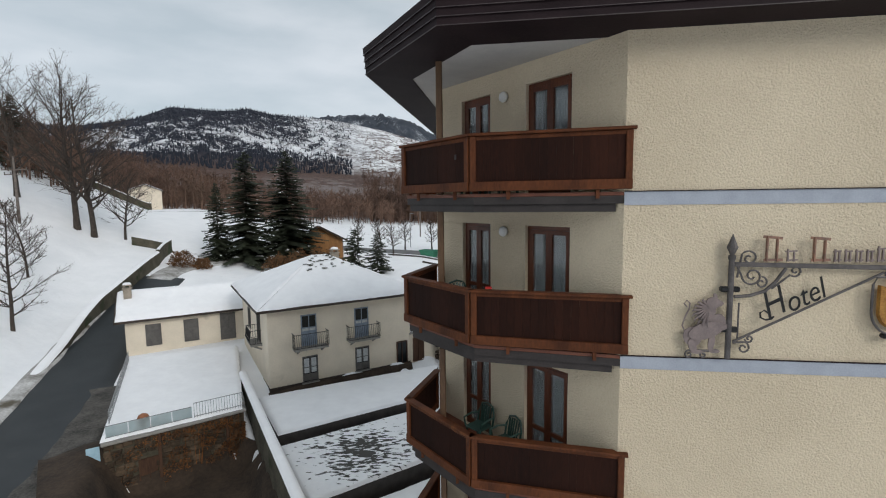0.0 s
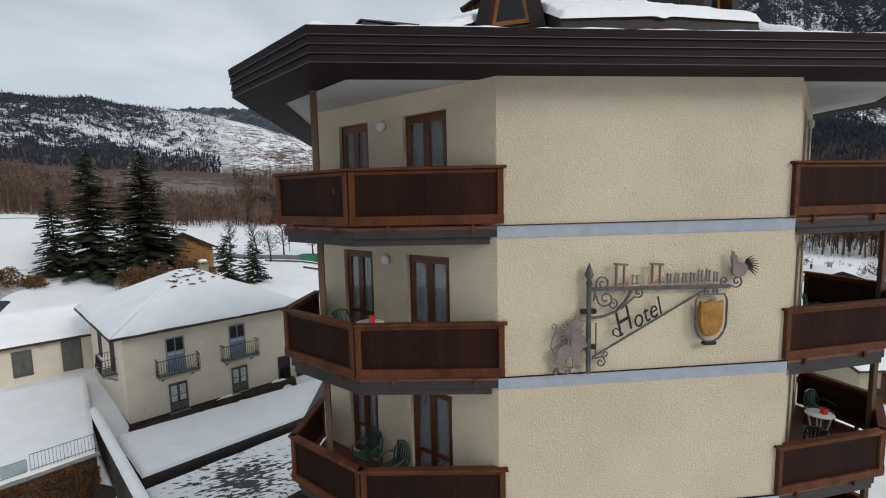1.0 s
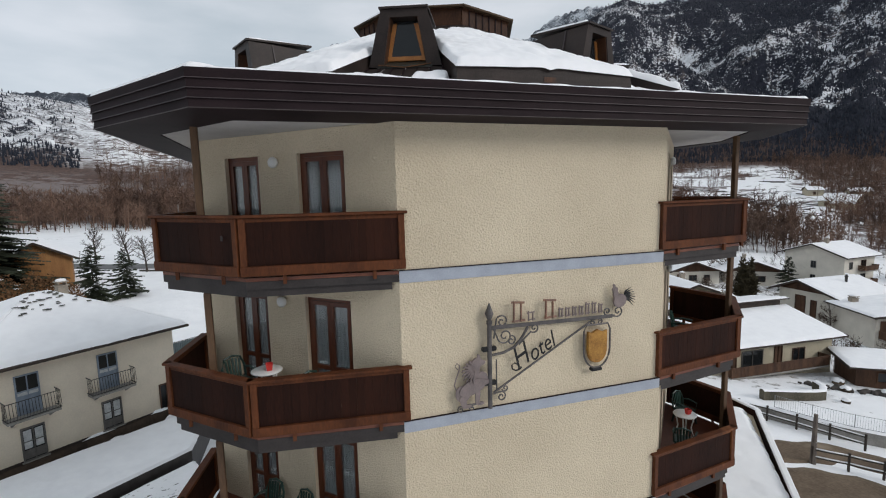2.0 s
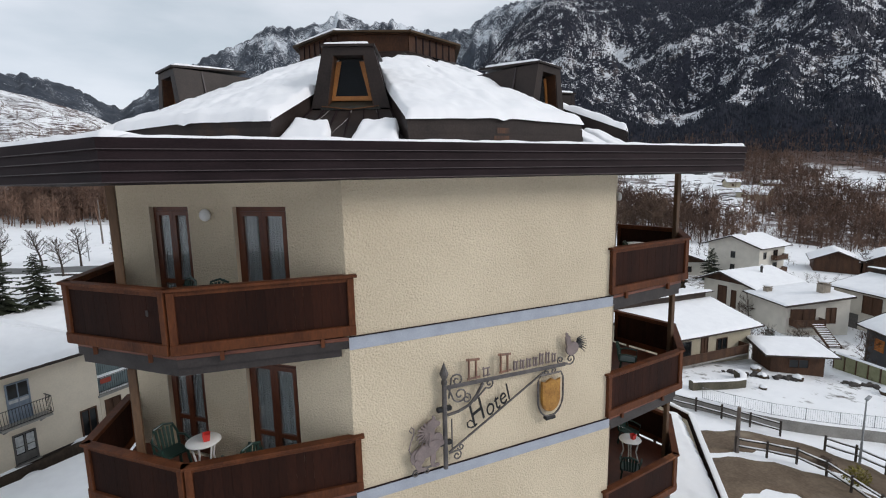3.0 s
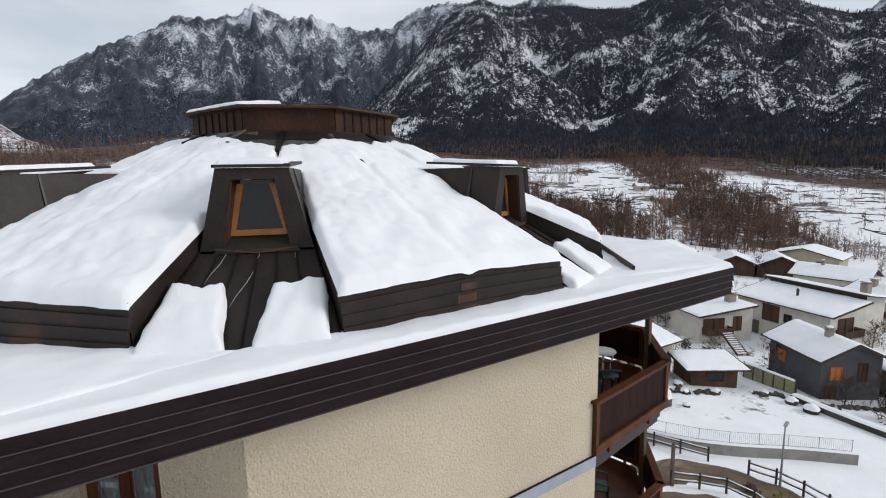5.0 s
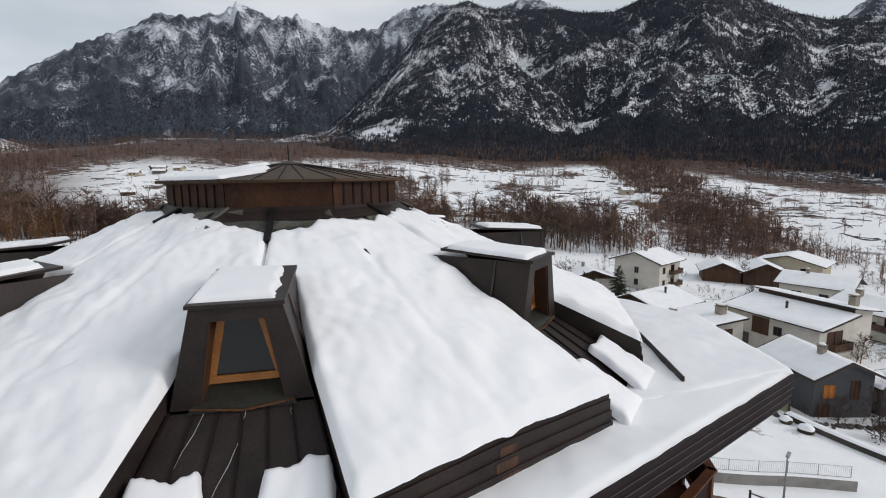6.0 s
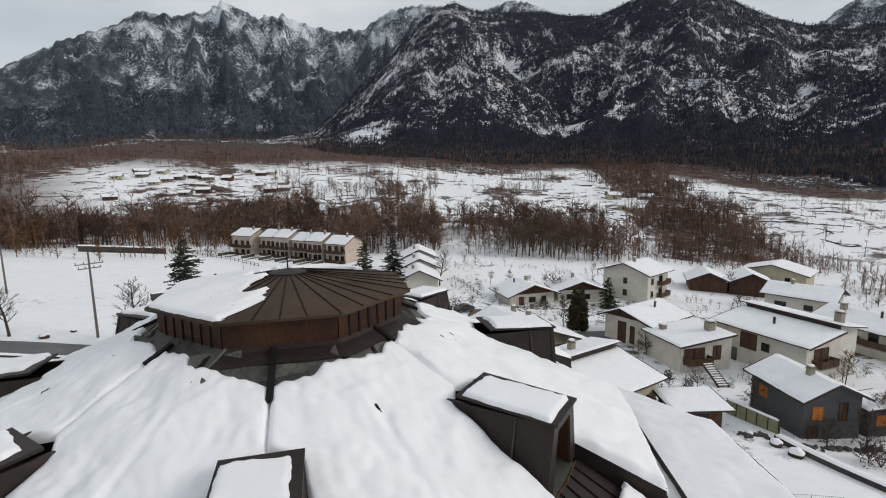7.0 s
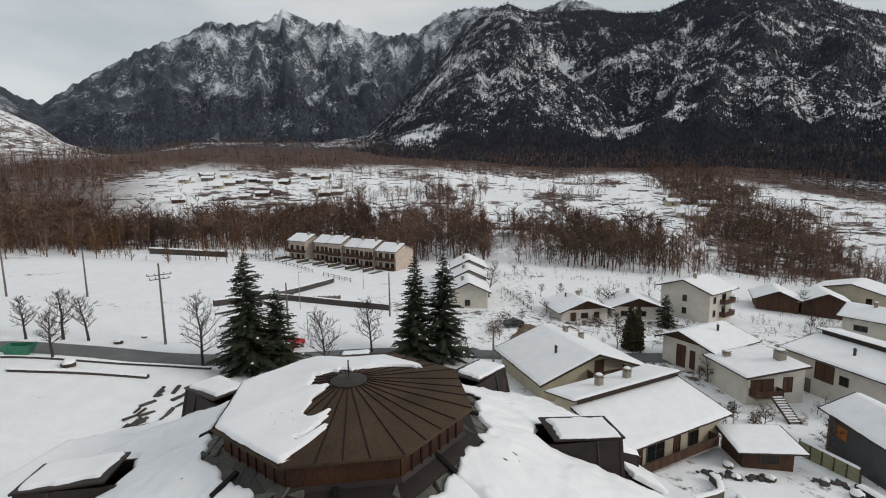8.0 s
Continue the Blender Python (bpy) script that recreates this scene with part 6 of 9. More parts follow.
def chimney(house, x, y, z, w=0.55, h=1.1, round_=False):
    c = thing_part("chimney", house, "rendered chimney with a snow cap")
    c.matrix_basis = pose(x, y, z)
    bm = bmesh.new()
    if round_:
        lathe(bm, [(0.18, -0.5), (0.18, h), (0.24, h + 0.03), (0.24, h + 0.12), (0.12, h + 0.2), (0.16, h + 0.34), (0.05, h + 0.4)], sides=12)
    else:
        box(bm, (0, 0, h / 2 - 0.3), (w, w, h + 0.6))
        box(bm, (0, 0, h + 0.03), (w + 0.14, w + 0.14, 0.07))
        for sx in (-1, 1):
            for sy in (-1, 1):
                box(bm, (sx * w * 0.38, sy * w * 0.38, h + 0.16), (0.09, 0.09, 0.2))
        box(bm, (0, 0, h + 0.29), (w + 0.12, w + 0.12, 0.07))
    part("flue", bm, GUTTER if round_ else BRICKISH, c)
    r = 0.22 if round_ else w * 0.56
    t = h + (0.36 if round_ else 0.32)
    bm = bmesh.new()
    lathe(bm, [(r, t), (r * 0.98, t + 0.08), (r * 0.7, t + 0.16), (0.03, t + 0.19)], sides=10)
    part("snow_cap", bm, SNOW, c, "", True)


def roof_plane(house, corners, thick=0.14, snow=0.24, seed=0.0, ragged=0.012):
    """One slope: boards with depth, gutter edge and a rounded blanket of snow. Corners: low left, low right, high right, high left."""
    p = [Vector(c) for c in corners]
    bm = bmesh.new()
    a = [bm.verts.new(v) for v in p]
    b = [bm.verts.new(v - Vector((0, 0, thick))) for v in p]
    bm.faces.new(a)
    bm.faces.new(b[::-1])
    for i in range(4):
        j = (i + 1) % 4
        bm.faces.new((a[i], b[i], b[j], a[j]))
    part("roof", bm, EAVE_WOOD, house)
    lu, lv = max((p[1] - p[0]).length, 0.5), max((p[3] - p[0]).length, 0.5)
    f = quad(p[0] + Vector((0, 0, 0.012)), p[1] + Vector((0, 0, 0.012)), p[2] + Vector((0, 0, 0.012)), p[3] + Vector((0, 0, 0.012)))
    nu, nv = int(clamp(lu / 0.28, 10, 64)), int(clamp(lv / 0.28, 8, 48))
    snow_cover("roof_snow", f, nu, nv, snow * 0.72, house, (ragged * 3 / lu, ragged * 3 / lu, ragged * 6 / lv, 0), 0.17, seed=seed, lump=0.2, freq=0.5, size=(lu, lv))


def verge(house, p, q):
    """Dark board along the edge of a roof."""
    bm = bmesh.new()
    beam(bm, Vector(p) - Vector((0, 0, 0.08)), Vector(q) - Vector((0, 0, 0.08)), 0.05, 0.26)
    part("bargeboard", bm, EAVE_WOOD, house)


def house(name, label, x, y, yaw, L, W, h, ridge, rise, wall, z=None, over=0.7, windows=(), chimneys=(), gable=None, group="", snow=0.24, seed=0.0, base=None, peak=0.5):
    """Front wall along local x, seen from -y. ridge: 'x', 'y', 'shed' (rises to the back), 'hip' or 'step' (shed with a clerestory strip behind)."""
    m0 = pose(x, y, 0, 0, 0, yaw)
    if z is None:
        pts = [m0 @ Vector(c) for c in ((0, 0, 0), (L, 0, 0), (L, W, 0), (0, W, 0))]
        z = min(land(p.x, p.y) for p in pts[:2])
    ob = thing(name, label, "house", group, m=pose(x, y, z, 0, 0, yaw))
    bm = bmesh.new()
    o = over
    if ridge == "x":
        prism(bm, [(0, 0), (L, 0), (L, W), (0, W)], -3.0, h)
        for xx in (0, L):
            d = 0.2 if xx == 0 else -0.2
            a = [bm.verts.new((xx, yy, zz)) for yy, zz in ((0, h), (W, h), (W * peak, h + rise))]
            b = [bm.verts.new((xx + d, yy, zz)) for yy, zz in ((0, h), (W, h), (W * peak, h + rise))]
            bm.faces.new(a)
            bm.faces.new(b)
            for i in range(3):
                j = (i + 1) % 3
                bm.faces.new((a[i], a[j], b[j], b[i]))
        part("wall", bm, wall, ob)
        k1, k2 = rise / (W * peak), rise / (W * (1 - peak))
        t = 0.16
        for xx in (-o - 0.03, L + o + 0.03):
            verge(ob, (xx, -o, h - o * k1 + t), (xx, W * peak, h + rise + t))
            verge(ob, (xx, W + o, h - o * k2 + t), (xx, W * peak, h + rise + t))
        roof_plane(ob, [(-o, -o, h - o * k1 + t), (L + o, -o, h - o * k1 + t), (L + o, W * peak, h + rise + t), (-o, W * peak, h + rise + t)], snow=snow, seed=seed)
        roof_plane(ob, [(L + o, W + o, h - o * k2 + t), (-o, W + o, h - o * k2 + t), (-o, W * peak, h + rise + t), (L + o, W * peak, h + rise + t)], snow=snow, seed=seed + 1)
        top = lambda xx, yy: h + t + (yy * k1 if yy < W * peak else (W - yy) * k2)
    elif ridge == "y":
        prism(bm, [(0, 0), (L, 0), (L, W), (0, W)], -3.0, h)
        if gable is None:
            for yy, d in ((0, 0.2), (W, -0.2)):
                a = [bm.verts.new((xx, yy, zz)) for xx, zz in ((0, h), (L, h), (L * peak, h + rise))]
                b = [bm.verts.new((xx, yy + d, zz)) for xx, zz in ((0, h), (L, h), (L * peak, h + rise))]
                bm.faces.new(a)
                bm.faces.new(b)
                for i in range(3):
                    j = (i + 1) % 3
                    bm.faces.new((a[i], a[j], b[j], b[i]))
        part("wall", bm, wall, ob)
        if gable is not None:
            for yy, d in ((0, 0.2), (W, -0.2)):
                bm = bmesh.new()
                n = max(6, int(L / 0.25))
                for i in range(n):
                    x0, x1 = L * i / n, L * (i + 1) / n - 0.02
                    z0 = h + rise * min(x0 / (L * peak), (L - x0) / (L * (1 - peak)))
                    z1 = h + rise * min(x1 / (L * peak), (L - x1) / (L * (1 - peak)))
                    vs = [bm.verts.new((xx, yy + dd, zz)) for dd in (0, d) for xx, zz in ((x0, h), (x1, h), (x1, z1), (x0, z0))]
                    for f in ((0, 1, 2, 3), (4, 5, 6, 7), (0, 1, 5, 4), (1, 2, 6, 5), (2, 3, 7, 6), (3, 0, 4, 7)):
                        bm.faces.new([vs[q] for q in f])
                tagged(part("gable_boarding", bm, gable, ob), kind="stuff")
        k1, k2 = rise / (L * peak), rise / (L * (1 - peak))
        t = 0.16
        for yy in (-o - 0.03, W + o + 0.03):
            verge(ob, (-o, yy, h - o * k1 + t), (L * peak, yy, h + rise + t))
            verge(ob, (L + o, yy, h - o * k2 + t), (L * peak, yy, h + rise + t))
        roof_plane(ob, [(-o, W + o, h - o * k1 + t), (-o, -o, h - o * k1 + t), (L * peak, -o, h + rise + t), (L * peak, W + o, h + rise + t)], snow=snow, seed=seed)
        roof_plane(ob, [(L + o, -o, h - o * k2 + t), (L + o, W + o, h - o * k2 + t), (L * peak, W + o, h + rise + t), (L * peak, -o, h + rise + t)], snow=snow, seed=seed + 1)
        top = lambda xx, yy: h + t + (xx * k1 if xx < L * peak else (L - xx) * k2)
    elif ridge in ("shed", "step"):
        wd = W if ridge == "shed" else W * 0.64
        k = rise / wd
        for xx in (-o - 0.03, L + o + 0.03):
            verge(ob, (xx, -o, h - o * k + 0.16), (xx, wd, h + rise + 0.16))
        prism(bm, [(0, 0), (L, 0), (L, wd), (0, wd)], -3.0, [h, h, h + rise, h + rise])
        part("wall", bm, wall, ob)
        t = 0.16
        roof_plane(ob, [(-o, -o, h - o * k + t), (L + o, -o, h - o * k + t), (L + o, wd, h + rise + t), (-o, wd, h + rise + t)], snow=snow, seed=seed)
        if ridge == "step":
            hh = h + rise + 0.75
            bm = bmesh.new()
            prism(bm, [(0, wd), (L, wd), (L, W), (0, W)], -3.0, [hh, hh, hh - 0.7, hh - 0.7])
            part("wall", bm, wall, ob)
            bm = bmesh.new()
            box(bm, (L / 2, wd - 0.02, h + rise + 0.5), (L, 0.08, 0.62))
            part("clerestory", bm, EAVE_WOOD, ob, "dark boarded strip between the roofs")
            roof_plane(ob, [(L + o, W + o, hh - 0.7 + t), (-o, W + o, hh - 0.7 + t), (-o, wd - 0.5, hh + 0.1 + t), (L + o, wd - 0.5, hh + 0.1 + t)], snow=snow, seed=seed + 1)
        top = lambda xx, yy: h + t + min(yy, wd) * k + (0.9 if yy > wd else 0)
    else:
        prism(bm, [(0, 0), (L, 0), (L, W), (0, W)], -3.0, h)
        part("wall", bm, wall, ob)
        t = 0.14
        c0, c1 = (L * 0.46, W * 0.5), (L * 0.54, W * 0.5)
        zl, zt = h + t - 0.12, h + rise + t
        roof_plane(ob, [(-o, -o, zl), (L + o, -o, zl), (*c1, zt), (*c0, zt)], snow=snow, seed=seed)
        roof_plane(ob, [(L + o, -o, zl), (L + o, W + o, zl), (*c1, zt), (*c1, zt + 0.001)], snow=snow, seed=seed + 1)
        roof_plane(ob, [(L + o, W + o, zl), (-o, W + o, zl), (*c0, zt), (*c1, zt)], snow=snow, seed=seed + 2)
        roof_plane(ob, [(-o, W + o, zl), (-o, -o, zl), (*c0, zt), (*c0, zt + 0.001)], snow=snow, seed=seed + 3)
        top = lambda xx, yy: h + t + rise * min(xx / (L / 2), yy / (W / 2), (L - xx) / (L / 2), (W - yy) / (W / 2))
    if base:
        bm = bmesh.new()
        for (x0, y0, x1, y1) in ((0, -0.012, L, -0.012), (L + 0.012, 0, L + 0.012, W), (-0.012, 0, -0.012, W)):
            beam(bm, (x0, y0, base[1] / 2 - 0.5), (x1, y1, base[1] / 2 - 0.5), 0.03, base[1] + 1.0)
        part("plinth", bm, base[0], ob)
    for side, s, zz, w, hh, style in windows:
        m = {"f": pose(s, 0, zz), "r": pose(L, s, zz, 0, 0, 90), "l": pose(0, W - s, zz, 0, 0, -90), "b": pose(L - s, W, zz, 0, 0, 180)}[side]
        if style == "plank_balcony":
            plank_balcony(ob, m, w, hh)
        elif style == "iron_balcony":
            iron_balcony(ob, m, w)
        else:
            window_on(ob, m, w, hh, style)
    for c in chimneys:
        chimney(ob, c[0], c[1], top(c[0], c[1]), *c[2:])
    return ob


W_ = "win"
# the old yellow house and its long low wing beside the lane
yellow = house("yellow_house", "old two-storey cream house with a snowy hipped roof", -10.1, 30.4, 28, 10.4, 10.6, 5.6, "hip", 2.5, CREAM_WALL, -2.9, 0.75,
               [("f", 2.7, 2.75, 1.05, 2.15, "blue_door"), ("f", 2.7, 2.75, 2.3, 0, "iron_balcony"), ("f", 6.5, 2.75, 1.05, 2.15, "blue_door"), ("f", 6.5, 2.75, 2.3, 0, "iron_balcony"),
                ("f", 2.7, 0.15, 1.05, 1.85, "lace"), ("f", 6.5, 0.25, 1.05, 1.75, "lace"), ("f", 9.7, 0.1, 0.9, 1.8, "door"), ("l", 7.6, 2.75, 1.0, 2.1, "win"), ("l", 7.6, 2.75, 1.9, 0, "iron_balcony"), ("l", 3.6, 2.9, 0.9, 1.5, "win")],
               [(7.4, 8.4, 0.6, 1.3)], snow=0.26, seed=3, base=(EAVE_WOOD, 0.22))
wing = house("low_wing", "long low cream wing with grey shutters and snowy roof", -23.3, 37.2, 27, 8.7, 6.5, 2.75, "x", 1.5, CREAM_WALL, -2.1, 0.6,
             [("f", 1.9, 0.35, 1.1, 1.75, "shut"), ("f", 4.6, 0.30, 1.1, 1.85, "shut"), ("f", 7.4, 0.05, 1.2, 2.3, "shut")], [(0.2, 2.2, 0.55, 0.9)], snow=0.26, seed=5)
rng = random.Random(91)
bm = bmesh.new()
box(bm, (0, 0, 0), (0.26, 0.15, 0.03), None, 0.01)
slab = part("slate", bm, SLATE, yellow)
slab_mesh = slab.data
for i in range(34):
    py = rng.uniform(2.9, 5.1)
    px = 5.2 + rng.uniform(-1, 1) * (0.5 + (5.3 - py) * 0.75)
    o = slab if i == 0 else new("slate", slab_mesh)
    o.parent = yellow
    s_ = rng.uniform(0.5, 1.3)
    o.matrix_basis = pose(px, py, 5.62 + (py + 0.75) / 6.05 * 2.62 + 0.275, 22.5, 0, rng.uniform(-6, 6)) @ Matrix.Diagonal((s_, rng.uniform(0.4, 1.0), 1, 1))
barn = house("wooden_barn", "orange-brown boarded barn with a snowy gable roof", -20.5, 79.0, 8, 7.5, 8, 4.2, "y", 2.0, ORANGE_BOARDS, None, 0.9, gable=ORANGE_BOARDS, seed=7)
house("white_cottage", "pale gabled house at the far end of the meadow", -96.5, 164.0, 28, 9.6, 11.0, 6.4, "y", 2.0, CREAM_WALL, None, 0.6, [("r", 4, 1.0, 1.0, 1.2, W_)], seed=9)
house("grey_cottage", "low house with a wide snowy roof behind bare trees", -127.0, 166.0, 25, 17.0, 9.0, 6.0, "x", 3.2, BEIGE_WALL, None, 0.6, [("f", 3, 1, 1, 1.2, W_), ("f", 7, 1, 1, 1.2, W_), ("f", 10, 1, 1, 1.2, W_)], seed=11)

house("brown_shed", "brown boarded shed at the edge of the wood", -92.5, 119.0, 40, 7.0, 5.0, 2.4, "x", 1.3, TIMBER, None, 0.5, [("f", 3.0, 0.2, 1.2, 1.8, "plank_door")], seed=12)

# the village below
house("grey_house", "small dark grey house with orange shutters", 68.0, 14.3, -134, 7.7, 6.4, 5.0, "x", 1.5, GREY_WALL, -9.5, 0.7,
      [("f", 2.0, 2.6, 1.3, 1.3, "orange"), ("r", 1.6, 2.6, 1.2, 1.4, "orange"), ("r", 4.4, 2.3, 1.0, 2.1, "plank_door"), ("r", 1.2, 0.1, 1.3, 1.9, "plank_door")], [(5.2, 2.6, 0.6, 0.8)], seed=13)
house("grey_annex", "small grey lean-to with orange shutter beside the house", 70.5, 6.0, -134, 3.2, 4.0, 3.4, "shed", 0.5, GREY_WALL, -9.7, 0.4, [("r", 1.5, 1.6, 1.1, 1.2, "orange")], seed=15)
house("long_house", "long white house with garages and stepped snowy roof", 87.2, 22.6, -116.7, 13.8, 10.5, 5.7, "step", 1.3, WHITE_WALL, -10.0, 0.8,
      [("f", 5.6, 2.7, 2.6, 2.5, "plank_door"), ("f", 8.2, 3.1, 1.2, 1.3, "wood"), ("f", 2.2, 0.0, 3.4, 2.3, "garage"), ("f", 9.5, 0.2, 1.0, 1.4, W_), ("r", 3.0, 2.7, 3.0, 2.4, "plank_door"), ("r", 3.0, 2.7, 3.6, 1.3, "plank_balcony")],
      [(7.0, 3.2, 0.5, 0.9, True), (12.8, 8.0, 0.9, 1.1)], seed=17)
house("porch_house", "white house with a brown porch and outside stair", 78.0, 29.8, -125, 7.2, 8.5, 4.3, "shed", 1.0, WHITE_WALL, -9.6, 0.9,
      [("r", 2.2, 1.5, 3.4, 2.2, "plank_door"), ("r", 2.4, 1.5, 4.0, 1.3, "plank_balcony"), ("r", 6.0, 1.6, 1.4, 2.2, "plank_door")], [(1.2, 1.4, 0.8, 0.6), (5.0, 6.5, 1.1, 1.3)], seed=19)
house("gabled_house", "white house with dark boarded gable and snowy roof", 81.5, 38.5, -104, 8.6, 10.0, 4.4, "y", 1.5, WHITE_WALL, -9.2, 1.0,
      [("f", 3.4, 0.1, 1.6, 3.6, "plank_door"), ("f", 5.4, 0.3, 0.9, 3.0, "plank_door")], [(5.4, 6.0, 0.4, 0.9, True)], gable=TIMBER, seed=21, peak=0.4)
house("garden_hut", "brown boarded garden hut under a snowy slab roof", 55.6, 19.0, -46, 5.0, 4.2, 2.5, "shed", 0.35, TIMBER, -8.8, 0.9, [("f", 2.6, 1.0, 1.9, 1.0, "wood")], seed=23)
house("white_villa", "three-storey white house with balconies and snowy roof", 111.8, 52.4, -97, 11.0, 9.6, 7.4, "y", 1.9, WHITE_WALL, -10.4, 1.0,
      [("f", 5.6, 4.6, 1.0, 1.4, W_), ("f", 5.6, 1.8, 1.0, 1.4, W_), ("r", 2.0, 4.8, 1.1, 1.4, W_), ("r", 2.0, 1.9, 1.1, 1.4, W_), ("r", 6.0, 4.8, 1.6, 1.6, "wood"), ("r", 6.0, 1.9, 1.6, 1.8, W_), ("r", 6.6, 4.4, 4.4, 1.2, "plank_balcony"), ("r", 6.6, 1.6, 4.4, 1.2, "plank_balcony")],
      [(6.0, 3.0, 0.6, 0.9)], seed=25)
house("twin_cottage", "low white cottage with dark gable and porch", 86.0, 61.5, -30, 10.5, 8.0, 2.7, "y", 1.9, WHITE_WALL, -8.9, 1.1,
      [("f", 2.6, 0.2, 1.2, 2.0, "plank_door"), ("f", 5.2, 0.8, 1.6, 1.2, "wood"), ("f", 8.0, 0.8, 1.2, 1.2, "wood")], [(6.2, 5.0, 0.6, 0.9), (3.5, 5.5, 0.4, 0.7, True)], gable=TIMBER, seed=27)
house("twin_cottage", "low white cottage with dark gable beside its twin", 97.5, 56.5, -47, 10.5, 8.0, 2.9, "y", 1.9, WHITE_WALL, -9.3, 1.1,
      [("f", 2.6, 0.8, 1.4, 1.2, "wood"), ("f", 6.2, 0.8, 2.0, 1.2, "wood")], [(4.5, 5.0, 0.6, 0.9)], gable=TIMBER, seed=29)
house("beige_house", "beige house with balcony gable and a broad snowy roof", 50.8, 40.2, -24, 15.2, 12.5, 3.9, "y", 2.7, BEIGE_WALL, -8.2, 1.0,
      [("f", 9.3, 3.5, 5.6, 1.2, "plank_balcony"), ("f", 8.3, 3.6, 1.4, 2.0, "plank_door"), ("f", 11.8, 0.9, 3.0, 1.6, "wood"), ("f", 4.0, 1.0, 1.2, 1.2, "wood")], [(4.2, 4.0, 0.4, 0.9, True), (9.4, 10.0, 0.6, 0.8), (10.8, 8.0, 0.6, 0.8)], seed=31)
house("terrace_house", "house with stepped snowy roofs and long brown balcony", 43.8, 25.9, -14.5, 15.0, 9.5, 4.0, "step", 1.5, BEIGE_WALL, -8.4, 0.9,
      [("f", 7.2, 1.25, 12.0, 1.2, "plank_balcony"), ("f", 2.4, 1.3, 1.0, 2.1, "plank_door"), ("f", 4.8, 1.3, 2.6, 2.0, W_), ("f", 8.0, 1.3, 1.0, 2.1, "plank_door"), ("f", 10.6, 1.4, 1.6, 1.6, "wood")], [(4.6, 7.6, 0.7, 0.7), (9.0, 7.6, 0.7, 0.6)], seed=33)
house("stepped_house", "white house with roof falling in snowy steps", 73.5, 82.5, -42, 8.5, 11.0, 4.3, "y", 2.0, WHITE_WALL, -7.8, 0.9, [("f", 4, 1.0, 1.2, 1.4, W_)], [(3.0, 4.0, 0.6, 0.8)], seed=35)
house("stepped_house", "white house with roof falling in snowy steps", 81.4, 90.3, -42, 8.5, 10.0, 5.1, "y", 2.0, WHITE_WALL, -7.8, 0.9, [], [(3.0, 4.0, 0.6, 0.8)], seed=37)
house("stepped_house", "white house with roof falling in snowy steps", 88.6, 97.6, -42, 8.5, 10.0, 5.9, "y", 2.0, WHITE_WALL, -7.8, 0.9, [], [(3.0, 4.0, 0.6, 0.8)], seed=39)
house("corner_house", "white house with brown balcony at the village edge", 106.5, 11.5, -120, 16.0, 9.0, 4.9, "x", 1.6, WHITE_WALL, -10.8, 0.9,
      [("f", 10.0, 2.4, 6.0, 1.2, "plank_balcony"), ("f", 9.0, 2.5, 1.4, 2.0, "wood"), ("f", 12.0, 2.5, 1.2, 2.0, "wood"), ("f", 4.0, 2.9, 1.2, 1.2, W_)], [(2.5, 3.0, 0.8, 1.1), (8.0, 3.2, 0.5, 0.9, True)], seed=41)
house("far_cottage", "beige cottage with a wide snowy roof", 155.0, 32.0, -95, 15.0, 10.0, 4.4, "y", 2.0, BEIGE_WALL, None, 0.9, [("f", 11.0, 2.0, 1.2, 1.4, "wood"), ("f", 4.0, 2.0, 1.2, 1.4, "wood")], seed=43)
house("dark_barn", "dark boarded barn with twin snowy gables", 135.5, 39.5, -69, 8.5, 9.0, 3.2, "y", 1.9, TIMBER, None, 0.9, [("f", 2.5, 0.2, 1.6, 2.2, "plank_door")], gable=TIMBER, seed=45)
house("dark_barn", "dark boarded barn with snowy gable roof", 138.8, 31.2, -69, 9.5, 9.0, 3.6, "y", 2.2, TIMBER, None, 0.9, [], gable=TIMBER, seed=47)
house("far_cottage", "white cottage with snowy roof at the wood's edge", 127.5, 22.0, -98, 12.0, 9.0, 4.0, "x", 1.7, WHITE_WALL, None, 0.9, [("f", 3.0, 1.2, 2.2, 1.2, "wood"), ("f", 8.0, 1.2, 1.6, 1.2, "wood")], [(4.0, 4.0, 0.6, 0.8)], seed=49)
ROW_WALL = plaster("pinkish_row_plaster", (0.58, 0.48, 0.40))
# staggered terrace of six across the meadow: start along the row, width, wall height, setback
ROW = ((0.0, 9.0, 7.1, 0.0), (11.4, 6.9, 6.9, 2.2), (19.3, 6.2, 7.2, 1.0), (26.5, 6.7, 6.4, 1.8), (34.2, 6.1, 6.7, 0.4), (41.7, 7.6, 6.1, 0.8))


def row_place(along, out=0.0):
    """A place in front of the row: metres along it, and out from its front into the meadow."""
    return 76.5 + along * 0.262 - out * 0.965, 173.0 - along * 0.965 - out * 0.262


